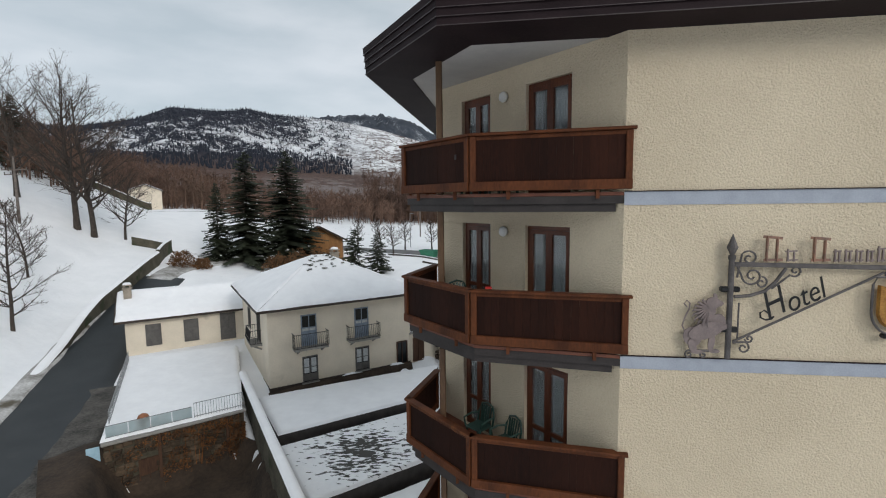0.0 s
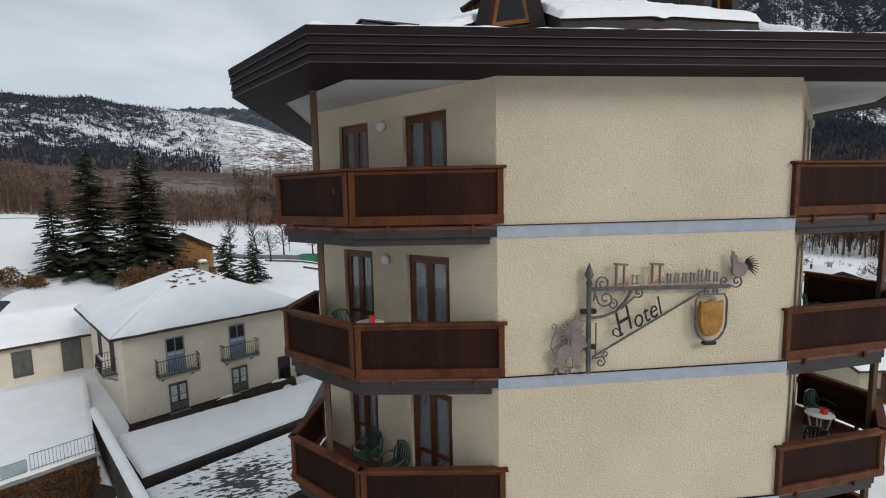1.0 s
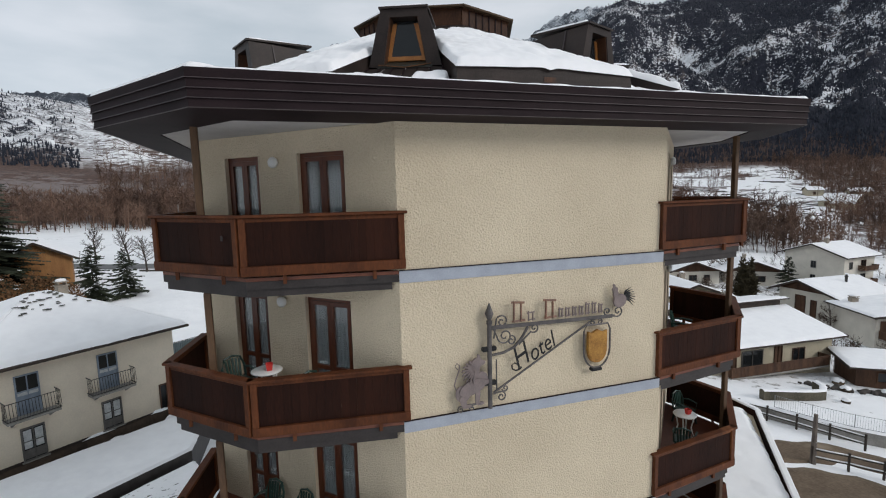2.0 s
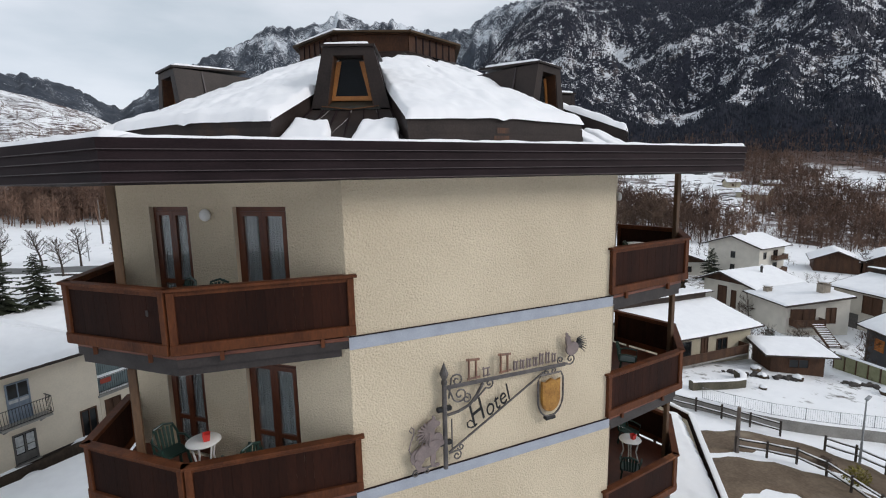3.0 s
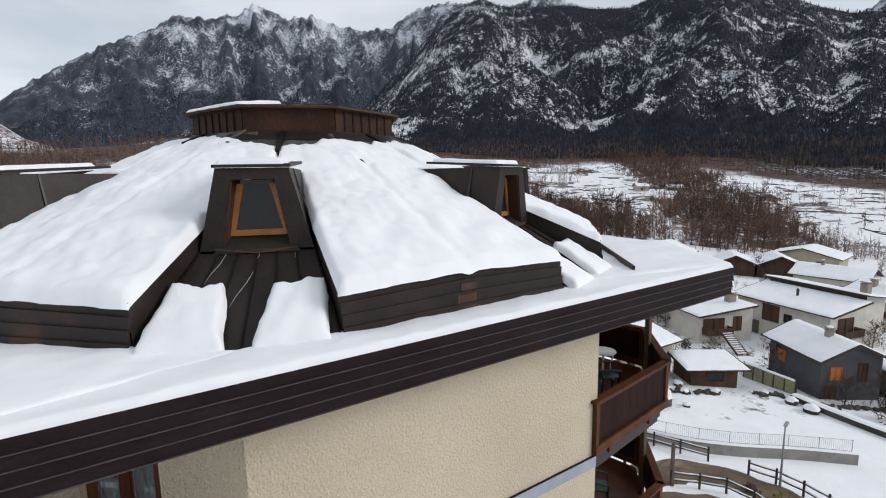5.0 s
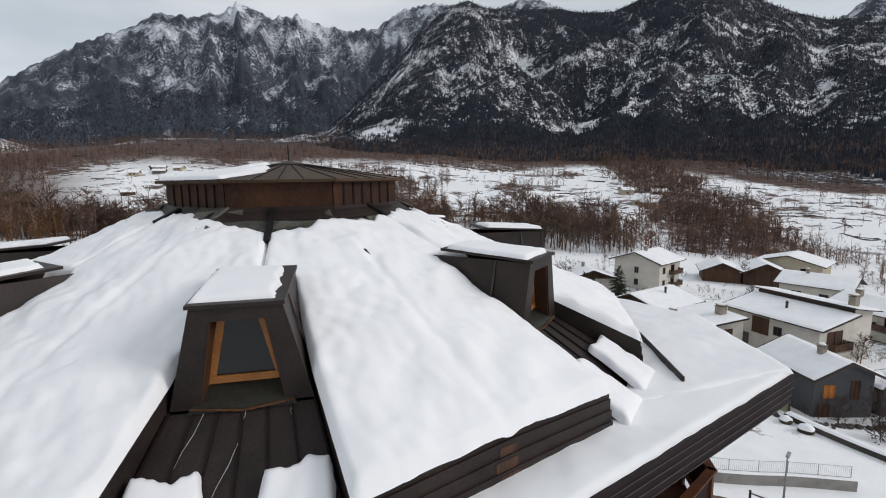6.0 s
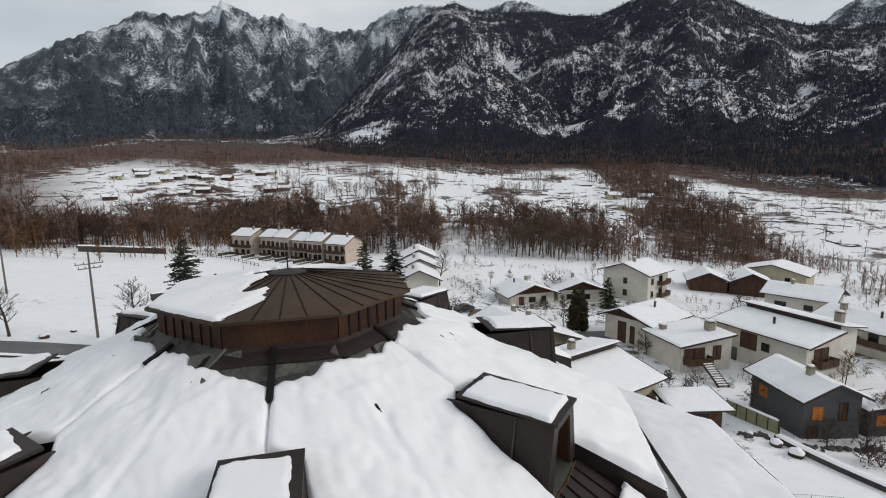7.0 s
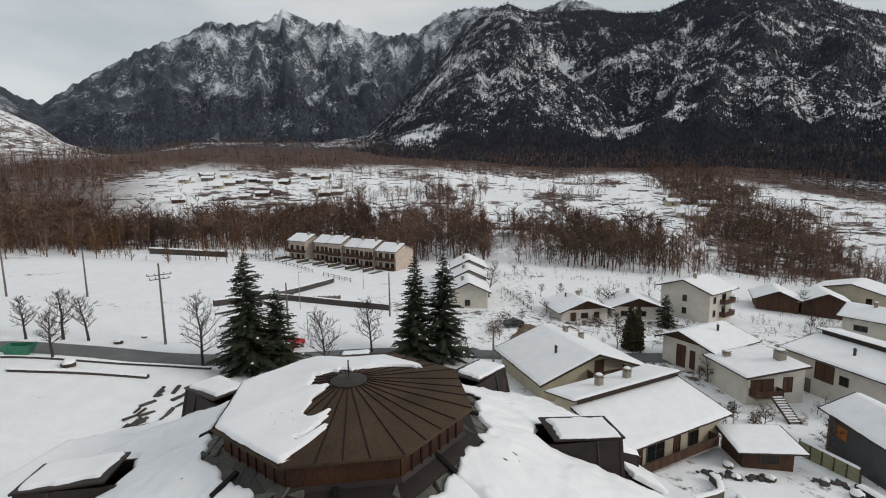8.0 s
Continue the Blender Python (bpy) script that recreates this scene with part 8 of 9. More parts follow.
    c, e = Vector((-16.4, 24.0, -1.95)), Vector((-21.6, 34.6, -1.95))
    for zz in (0.15, 0.8):
        beam(bm, c + Vector((0, 0, zz)), e + Vector((0, 0, zz)), 0.03, 0.03)
    for i in range(60):
        q = c + (e - c) * i / 59
        tube(bm, [q, q + Vector((0, 0, 0.8))], 0.011, 4)
    part("railing", bm, GALV, ob)
    pot = thing("stone_ball", "terracotta ball finial on the terrace edge", "ornament", m=pose(-14.4, 23.6, -1.85))
    bm = bmesh.new()
    lathe(bm, [(0.16, 0), (0.14, 0.10), (0.08, 0.18), (0.20, 0.28), (0.27, 0.42), (0.28, 0.52), (0.22, 0.66), (0.10, 0.74), (0.02, 0.76)], sides=18)
    part("ball", bm, TERRACOTTA, pot, "", True)
    sheet = thing("blue_sheet", "pale blue plastic sheet leaning on the wall", "sheet", m=pose(-16.15, 22.3, -3.3, 0, 0, 30))
    bm = bmesh.new()
    box(bm, (0, 0, 0.55), (0.55, 0.05, 1.1), None, 0.01)
    part("panel", bm, PALE_BLUE, sheet)


stone_terrace()


def dry_creeper():
    """Dead russet leaves hanging over half of the terrace wall."""
    a, b = Vector((-15.7, 22.4, 0)), Vector((-10.2, 25.9, 0))
    d = (b - a).normalized()
    out = Vector((d.y, -d.x, 0))
    L = (b - a).length
    rng = random.Random(23)
    m = Mesh()
    for _ in range(5200):
        s_, z = L * (1 - 0.97 * rng.random() ** 1.5), -2.2 - 3.2 * rng.random()
        if nz(s_ * 1.1, z * 1.1, 3) < -0.12 or s_ < L * 0.34 and rng.random() < 0.6 or 1.3 < s_ < 2.4 and z < -3.2:
            continue
        c = a + d * s_ + out * rng.uniform(0.10, 0.26) + Vector((0, 0, z))
        q = Vector((rng.uniform(-1, 1), rng.uniform(-1, 1), rng.uniform(-1, 0.3))).normalized() * rng.uniform(0.07, 0.16)
        w = Vector((rng.uniform(-1, 1), rng.uniform(-1, 1), rng.uniform(-1, 1))).normalized() * 0.05
        m.tri(c - w, c + w, c + q)
    for i in range(14):
        s_ = L * rng.uniform(0.45, 0.96)
        p = a + d * s_ + out * 0.12
        m.cone((p.x, p.y, -5.4), (p.x + rng.uniform(-0.5, 0.5), p.y, -2.2), 0.025, 0.01, 4)
    ob = raw("creeper", m.v, m.f, material("dead_creeper_leaves", (0.050, 0.022, 0.009), (0.26, 0.105, 0.030), 0.9, 0.85, fine=5))
    tagged(ob, "dead russet creeper hanging on the terrace wall", "creeper", kind="stuff")


dry_creeper()


def thaw_material():
    """Snow thawed through to dark gravel about one spot."""
    m = material("thawing_snow", (0.86, 0.86, 0.875), (0.93, 0.93, 0.94), 0.7, 0.65, 0.02, 6)
    nodes, links = m.node_tree.nodes, m.node_tree.links
    b = nodes["Principled BSDF"]
    old = b.inputs["Base Color"].links[0].from_socket
    geo = nodes.new("ShaderNodeNewGeometry")
    d = nodes.new("ShaderNodeVectorMath")
    d.operation = "DISTANCE"
    d.inputs[1].default_value = (-3.2, 22.7, -3.0)
    links.new(geo.outputs["Position"], d.inputs[0])
    n = nodes.new("ShaderNodeTexNoise")
    n.inputs["Scale"].default_value, n.inputs["Detail"].default_value = 2.4, 7
    mp = nodes.new("ShaderNodeMapping")
    mp.inputs["Rotation"].default_value = (0, 0, radians(-28))
    mp.inputs["Scale"].default_value = (1.0, 2.6, 1)
    links.new(geo.outputs["Position"], mp.inputs["Vector"])
    links.new(mp.outputs["Vector"], n.inputs["Vector"])
    a = nodes.new("ShaderNodeMath")
    a.operation = "MULTIPLY_ADD"
    a.inputs[1].default_value, a.inputs[2].default_value = -0.085, 0.175
    links.new(d.outputs["Value"], a.inputs[0])
    s = nodes.new("ShaderNodeMath")
    s.operation = "ADD"
    links.new(a.outputs[0], s.inputs[0])
    links.new(n.outputs["Fac"], s.inputs[1])
    cut = nodes.new("ShaderNodeMapRange")
    cut.inputs["From Min"].default_value, cut.inputs["From Max"].default_value = 0.53, 0.57
    links.new(s.outputs[0], cut.inputs["Value"])
    mix = nodes.new("ShaderNodeMix")
    mix.data_type = "RGBA"
    mix.inputs["B"].default_value = (0.055, 0.052, 0.047, 1)
    links.new(cut.outputs["Result"], mix.inputs["Factor"])
    links.new(old, mix.inputs["A"])
    links.new(mix.outputs["Result"], b.inputs["Base Color"])
    return m


def garage_roofs():
    for i, (poly, z, mat) in enumerate(((((-10.4, 28.9), (-7.7, 23.9), (-0.3, 28.0), (1.2, 34.0)), -2.72, SNOW), (((-7.6, 23.5), (-4.9, 18.6), (1.2, 22.4), (-0.2, 27.6)), -3.2, thaw_material()), (((-4.8, 18.2), (-2.0, 12.0), (4.0, 15.5), (1.4, 22.0)), -3.9, SNOW))):
        ob = thing("garage_roof", "flat garage roof under snow with a dark edge", "roof", "garages")
        bm = bmesh.new()
        prism(bm, list(poly), z - 2.6, z)
        part("slab", bm, GUTTER, ob)
        p = [Vector((x, y, z + 0.004)) for x, y in poly]
        c = sum(p, Vector()) / 4
        p = [c + (q - c) * 1.01 for q in p]
        s = snow_cover("snow_cover", quad(p[0], p[1], p[2], p[3]), 60, 60, 0.15, ob, (0.006,) * 4, 0.2, seed=10 + i, lump=0.2, freq=0.6)
        s.data.materials[0] = mat


garage_roofs()


def upper_terrace():
    """The raised terrace with iron railings beside the old house."""
    ob = thing("iron_terrace", "raised terrace with iron railings and rubble pier", "terrace", m=pose(-0.9, 35.3, -2.9, 0, 0, 28))
    bm = bmesh.new()
    box(bm, (2.2, 3.0, 1.15), (4.4, 6.0, 2.3))
    part("wall", bm, CREAM_WALL, ob)
    bm = bmesh.new()
    box(bm, (2.2, 3.0, 2.36), (4.6, 6.2, 0.12))
    part("slab", bm, CONCRETE, ob)
    snow_cover("snow_cover", quad((0, 0, 2.43), (4.4, 0, 2.43), (4.4, 6, 2.43), (0, 6, 2.43)), 24, 30, 0.18, ob, soft=0.2, seed=2)
    for y0 in (0.0, 3.0):
        bm = bmesh.new()
        for z in (2.6, 3.5):
            beam(bm, (0, y0, z), (4.4, y0, z), 0.03, 0.03)
        for i in range(34):
            x = 4.4 * i / 33
            tube(bm, [(x, y0, 2.4), (x, y0, 3.55)], 0.011, 4)
        part("railing", bm, BLACK_IRON, ob)
        bm = bmesh.new()
        box(bm, (2.2, y0 + 0.05, 3.02), (4.36, 0.02, 0.84))
        part("screen", bm, SCREEN, ob, "blue-grey sheet behind the railing")
    bm = bmesh.new()
    box(bm, (0.42, -0.04, 3.25), (0.62, 0.02, 0.30), None, 0.005)
    part("plate", bm, material("red_notice_plate", (0.30, 0.04, 0.02), (0.40, 0.07, 0.04), 3, 0.6), ob, "plain red plate on the railing")
    bm = bmesh.new()
    lathe(bm, [(0.13, 2.4), (0.12, 3.4), (0.17, 3.42), (0.17, 3.5), (0.08, 3.55), (0.13, 3.75), (0.07, 3.95), (0.01, 4.0)], (4.42, -0.02, 0), 10)
    part("pier", bm, IRON, ob, "dark ornamental end post")
    window_on(ob, pose(0.7, 0, 0.1), 0.95, 1.9, "plank_door")
    bm = bmesh.new()
    rng = random.Random(3)
    for k in range(40):
        a = rng.uniform(0, 6.28)
        r = rng.uniform(0.1, 0.75)
        z = rng.uniform(0, 1.9)
        box(bm, (2.6 + math.cos(a) * r * (1.2 - z * 0.3), -0.6 + math.sin(a) * r, z), (rng.uniform(0.35, 0.6), rng.uniform(0.3, 0.5), rng.uniform(0.15, 0.25)), Matrix.Rotation(rng.uniform(-0.2, 0.2), 4, "Z"), 0.04)
    tagged(part("rubble", bm, STONE, ob, "pile of flat grey stones"), kind="stuff")


upper_terrace()


def low_wing_roof():
    """The hotel's own lower terrace roof on its far side."""
    ob = thing("lower_roof", "snowy lower roof of the hotel with brown parapet", "roof", m=HOTEL.matrix_world.copy())
    bm = bmesh.new()
    prism(bm, [(6.8, -8.2), (9.2, -6.6), (14.2, -1.2), (14.4, 6.0), (6.8, 6.0)], -8.0, 1.0)
    part("wall", bm, STUCCO, ob)
    f = quad((6.9, -8.0, 1.02), (9.6, -6.4, 1.02), (14.4, -0.8, 1.02), (7.4, 4.0, 1.02))
    snow_cover("snow_cover", f, 40, 60, 0.22, ob, soft=0.2, seed=6, lump=0.2)
    bm = bmesh.new()
    for p, q in (((9.35, -6.75, 0.85), (14.3, -1.3, 0.85)), ((14.3, -1.3, 0.85), (14.5, 6.0, 0.85))):
        beam(bm, p, q, 0.16, 0.9)
    part("parapet", bm, PLANK_WOOD, ob, "dark boarded parapet")
    bm = bmesh.new()
    for p, q in (((9.35, -6.75, 1.33), (14.3, -1.3, 1.33)), ((14.3, -1.3, 1.33), (14.5, 6.0, 1.33))):
        beam(bm, p, q, 0.22, 0.10, 0.03)
    part("snow_cap", bm, SNOW, ob)


low_wing_roof()


# ---- poles, posts, cars and small outdoor things ----
def utility_pole(x, y, h, arms=True, label="grey wooden utility pole with crossarms", lean=0.02):
    z = land(x, y)
    ob = thing("utility_pole", label, "pole", m=pose(x, y, z))
    bm = bmesh.new()
    tube(bm, [(0, 0, -0.5), (0, 0, h)], 0.17, 9, [1.1, 0.65])
    part("pole", bm, POLE_WOOD, ob)
    if arms:
        for k, (zz, w) in enumerate(((h - 1.7, 3.2), (h - 2.3, 2.6))):
            bm = bmesh.new()
            beam(bm, (-w / 2, 0, zz), (w / 2, 0, zz + 0.05), 0.10, 0.12)
            part("crossarm", bm, POLE_WOOD, ob)
            for s in (-1, -0.4, 0.4, 1):
                bm = bmesh.new()
                lathe(bm, [(0.03, 0), (0.06, 0.05), (0.05, 0.15), (0.07, 0.2), (0.02, 0.26)], (s * w / 2 * 0.95, 0, zz + 0.08), 8)
                part("insulator", bm, GREY_SHUTTER, ob)
    return ob


utility_pole(17.5, 83.0, 12.0)
utility_pole(12.0, 122.0, 9.5, False, "plain wooden pole standing in the snowy field")
utility_pole(0.1, 127.5, 9.5, False, "plain wooden pole standing in the snowy field")
utility_pole(36.5, 83.8, 8.0, True, "slim pole with crossarms in the meadow")
utility_pole(49.6, 47.6, 8.0, False, "thin pole beside the lane")
utility_pole(57.6, 83.1, 9.0, False, "tall dark pole beside the spruces")
utility_pole(-51.5, 63.5, 8.5, True, "wooden utility pole with snow on its crossarms")
utility_pole(33.3, 12.9, 3.2, False, "thin post at the corner of the wooden fence")


def lamp_post(x, y, h):
    ob = thing("street_lamp", "slender steel street lamp in the snow", "lamp", "street lamps", m=pose(x, y, land(x, y)))
    bm = bmesh.new()
    tube(bm, [(0, 0, -0.3), (0, 0, h * 0.5), (0, 0, h)], 0.07, 8, [1.2, 0.9, 0.6])
    part("pole", bm, GALV, ob)
    bm = bmesh.new()
    box(bm, (0.35, 0, h + 0.03), (0.8, 0.22, 0.12), None, 0.04)
    part("head", bm, GALV, ob)


for lx, ly, lh in ((44.0, 95.0, 7.5), (67.5, 108.6, 7.0), (36.4, 76.0, 4.5), (-2.0, 99.0, 7.0), (39.0, 7.8, 4.5)):
    lamp_post(lx, ly, lh)


def car(x, y, yaw, label, mat):
    ob = thing("parked_car", label, "car", m=pose(x, y, land(x, y) + 0.1, 0, 0, yaw))
    prof = [(-2.0, 0.35), (-2.05, 0.75), (-1.75, 0.95), (-1.1, 1.02), (-0.55, 1.45), (0.75, 1.48), (1.45, 1.05), (1.95, 0.95), (2.05, 0.6), (2.0, 0.35)]
    bm = bmesh.new()
    rows = []
    for yy, s in ((-0.85, 0.96), (-0.7, 1.0), (0.7, 1.0), (0.85, 0.96)):
        rows.append([bm.verts.new((px * s, yy * (0.82 if pz > 1.2 else 1), pz)) for px, pz in prof])
    for a, b in zip(rows, rows[1:]):
        for i in range(len(prof)):
            j = (i + 1) % len(prof)
            bm.faces.new((a[i], a[j], b[j], b[i]))
    bm.faces.new(rows[0])
    bm.faces.new(rows[-1][::-1])
    part("body", bm, mat, ob)
    for s in (-1, 1):
        bm = bmesh.new()
        box(bm, (0.1, s * 0.80, 1.22), (1.5, 0.03, 0.34))
        part("side_window", bm, DARK_PANE, ob)
        for wx in (-1.25, 1.3):
            w = thing_part("wheel", ob)
            w.matrix_basis = pose(wx, s * 0.78, 0.32, 90, 0, 0)
            bm = bmesh.new()
            lathe(bm, [(0.20, -0.10), (0.31, -0.09), (0.33, 0), (0.31, 0.09), (0.20, 0.10)], sides=16)
            part("tyre", bm, RUBBER, w)
            bm = bmesh.new()
            lathe(bm, [(0.19, -0.105), (0.19, 0.105)], sides=12)
            part("rim", bm, GALV, w)


car(74.5, 64.8, -20, "dark parked hatchback on the slushy track", CAR_PAINT)
# a red box sign by the road, drawn with the car shape
car(32.5, 73.4, 20, "red car shape in place of a box sign by the road", material("red_sign_paint", (0.45, 0.02, 0.02), (0.55, 0.04, 0.035), 2, 0.4))


def skip(x, y):
    ob = thing("green_skip", "green metal skip beside the road", "skip", m=pose(x, y, land(x, y), 0, 0, -35))
    bm = bmesh.new()
    vs = [bm.verts.new(p) for p in ((-1.0, -0.8, 0), (1.0, -0.8, 0), (1.0, 0.8, 0), (-1.0, 0.8, 0), (-1.7, -0.9, 1.4), (1.7, -0.9, 1.4), (1.7, 0.9, 1.4), (-1.7, 0.9, 1.4), (-1.6, -0.8, 1.4), (1.6, -0.8, 1.4), (1.6, 0.8, 1.4), (-1.6, 0.8, 1.4), (-0.95, -0.75, 0.1), (0.95, -0.75, 0.1), (0.95, 0.75, 0.1), (-0.95, 0.75, 0.1))]
    for k in range(4):
        j = (k + 1) % 4
        bm.faces.new((vs[k], vs[j], vs[4 + j], vs[4 + k]))
        bm.faces.new((vs[4 + k], vs[4 + j], vs[8 + j], vs[8 + k]))
        bm.faces.new((vs[8 + k], vs[8 + j], vs[12 + j], vs[12 + k]))
    bm.faces.new(vs[0:4])
    bm.faces.new(vs[12:16])
    part("tub", bm, GREEN_PAINT, ob)


skip(1.6, 86.0)


def outside_stair(x, y, yaw):
    z = land(x, y)
    ob = thing("outside_stair", "open timber stair with snowy treads beside the porch", "stair", m=pose(x, y, z, 0, 0, yaw))
    n = 10
    for s in (-0.75, 0.75):
        bm = bmesh.new()
        beam(bm, (0, s, 0.1), (3.6, s, 2.2), 0.10, 0.26)
        part("stringer", bm, TIMBER, ob)
    for i in range(n):
        bm = bmesh.new()
        box(bm, (0.2 + 3.3 * i / n, 0, 0.25 + 2.0 * i / n), (0.30, 1.42, 0.06))
        part("tread", bm, TIMBER, ob)
        bm = bmesh.new()
        box(bm, (0.2 + 3.3 * i / n, 0, 0.325 + 2.0 * i / n), (0.26, 1.36, 0.07), None, 0.025)
        part("snow_pad", bm, SNOW, ob)


outside_stair(72.4, 18.0, 52)

# stumps, boulders and shrubs
def boulder(x, y, r, seed, label="snow-capped boulder in the yard"):
    ob = thing("boulder", label, "stone", "boulders", m=pose(x, y, land(x, y)))
    bm = bmesh.new()
    bmesh.ops.create_icosphere(bm, subdivisions=2, radius=r)
    for v in bm.verts:
        v.co *= 1 + 0.28 * nz(v.co.x * 2 / r, v.co.y * 2 / r, seed)
        v.co.z = v.co.z * 0.75 + r * 0.35
    part("stone", bm, STONE, ob)
    bm = bmesh.new()
    bmesh.ops.create_icosphere(bm, subdivisions=3, radius=r * 1.02)
    for v in bm.verts:
        v.co *= 1 + 0.28 * nz(v.co.x * 2 / r, v.co.y * 2 / r, seed)
        v.co.z = v.co.z * 0.82 + r * 0.40
    bmesh.ops.delete(bm, geom=[v for v in bm.verts if v.co.z < r * (0.55 + 0.25 * nz(v.co.x * 2, v.co.y * 2, seed + 4))], context="VERTS")
    part("snow_cap", bm, SNOW, ob, "", True)


for i, (bx, by, br) in enumerate(((54.4, 19.9, 0.5), (52.6, 18.6, 0.45), (55.2, 16.4, 0.5), (59.4, 12.9, 0.4), (58.6, 10.4, 0.6), (57.4, 8.6, 0.7), (51.0, 19.8, 0.4), (12.2, 86.0, 0.6), (15.6, 87.4, 0.4), (6.0, 79.0, 0.8), (49.0, 17.2, 0.35))):
    boulder(bx, by, br, i)
for i, (bx, by, br, bh, mat) in enumerate(((35.8, 7.2, 0.9, 1.2, material("yellow_olive_leaves", (0.10, 0.085, 0.015), (0.24, 0.20, 0.04), 2, 0.8, fine=8)), (69.0, 21.5, 1.1, 1.5, TWIG), (66.5, 18.5, 1.3, 1.6, TWIG), (74.5, 33.5, 1.0, 1.2, TWIG), (92.0, 57.0, 1.4, 1.6, TWIG), (90.0, 40.0, 1.5, 2.0, TWIG), (94.0, 34.0, 1.8, 2.6, NEEDLE), (61.0, 2.5, 2.0, 2.2, TWIG), (66.0, -1.0, 2.2, 2.4, TWIG), (36.6, 9.0, 0.7, 0.6, TWIG), (70.5, 24.5, 0.8, 1.6, NEEDLE), (57.0, 62.0, 2.0, 2.0, TWIG), (76.0, 68.0, 2.6, 2.6, TWIG), (71.0, 66.5, 2.2, 1.6, TWIG), (68.5, 64.5, 2.0, 1.4, TWIG))):
    cloud_bush("shrub", bx, by, br, bh, 80 + i, mat, "small garden shrub poking out of the snow", n=420)


def rubble_bank(points, n, seed):
    """A ragged line of half-buried stones."""
    rng = random.Random(seed)
    bm = bmesh.new()
    line = sweep([(x, y, 0) for x, y in points], 0.3)
    for _ in range(n):
        p = line[rng.randrange(len(line))]
        x, y = p.x + rng.uniform(-0.5, 0.5), p.y + rng.uniform(-0.5, 0.5)
        w = rng.uniform(0.18, 0.5)
        got = bmesh.ops.create_icosphere(bm, subdivisions=1, radius=1.0)["verts"]
        turn = Matrix.Rotation(rng.uniform(0, 6.28), 3, "Z")
        k = rng.uniform(0, 50)
        for v in got:
            q = v.co * (1 + 0.35 * nz(v.co.x * 1.5 + k, v.co.y * 1.5, v.co.z * 1.5))
            q = turn @ Vector((q.x * w, q.y * w * 0.7, q.z * w * 0.55))
            v.co = q + Vector((x, y, land(x, y) + 0.12))
    tagged(part("rubble_bank", bm, WALLSTONE), "dark half-buried stones along a snowy bank", "stones", kind="stuff")


rubble_bank([(50.6, 21.2), (53.0, 18.6), (55.2, 16.6)], 34, 71)
rubble_bank([(58.5, 13.4), (60.6, 11.2), (60.0, 8.4), (62.6, 5.6), (65.0, 2.5)], 80, 72)
for bx, by, bh, bs in ((62.5, 6.6, 3.2, 81), (65.4, 3.6, 4.0, 82), (68.4, 1.2, 3.6, 83), (71.6, 2.6, 4.2, 84), (61.0, 3.4, 2.6, 85)):
    bare_tree("garden_tree", bx, by, bh, bs, "small bare garden tree beside the grey house", 3, 1.1, 0.014, stem=0.08)


def log_pile():
    ob = thing("log_pile", "pale stacked timber in the snowy field", "wood pile", m=pose(50.5, 101.0, land(50.5, 101.0), 0, 0, -38))
    for i in range(9):
        for k in range(2):
            bm = bmesh.new()
            tube(bm, [(i * 1.1 - 4.5, -0.5, 0.25 + 0.4 * k), (i * 1.1 - 3.6, 0.5, 0.25 + 0.4 * k)], 0.22, 8)
            part("log", bm, POLE_WOOD, ob)


log_pile()


def slope_debris():
    """Slabs and beams sticking out of the snow behind the hotel."""
    rng = random.Random(19)
    for i in range(26):
        t = rng.random()
        x, y = 8 + 11 * t + rng.uniform(-2.0, 2.0), 57 + 12 * t + rng.uniform(-2.0, 2.0)
        ob = thing("snowy_slab", "dark slab half buried in snow", "debris", "debris", m=pose(x, y, land(x, y) + 0.1, rng.uniform(-12, 12), rng.uniform(-12, 12), rng.uniform(20, 60)))
        bm = bmesh.new()
        box(bm, (0, 0, 0), (rng.uniform(0.7, 2.4), rng.uniform(0.15, 0.45), 0.2), None, 0.03)
        part("slab", bm, WALLSTONE, ob)


slope_debris()


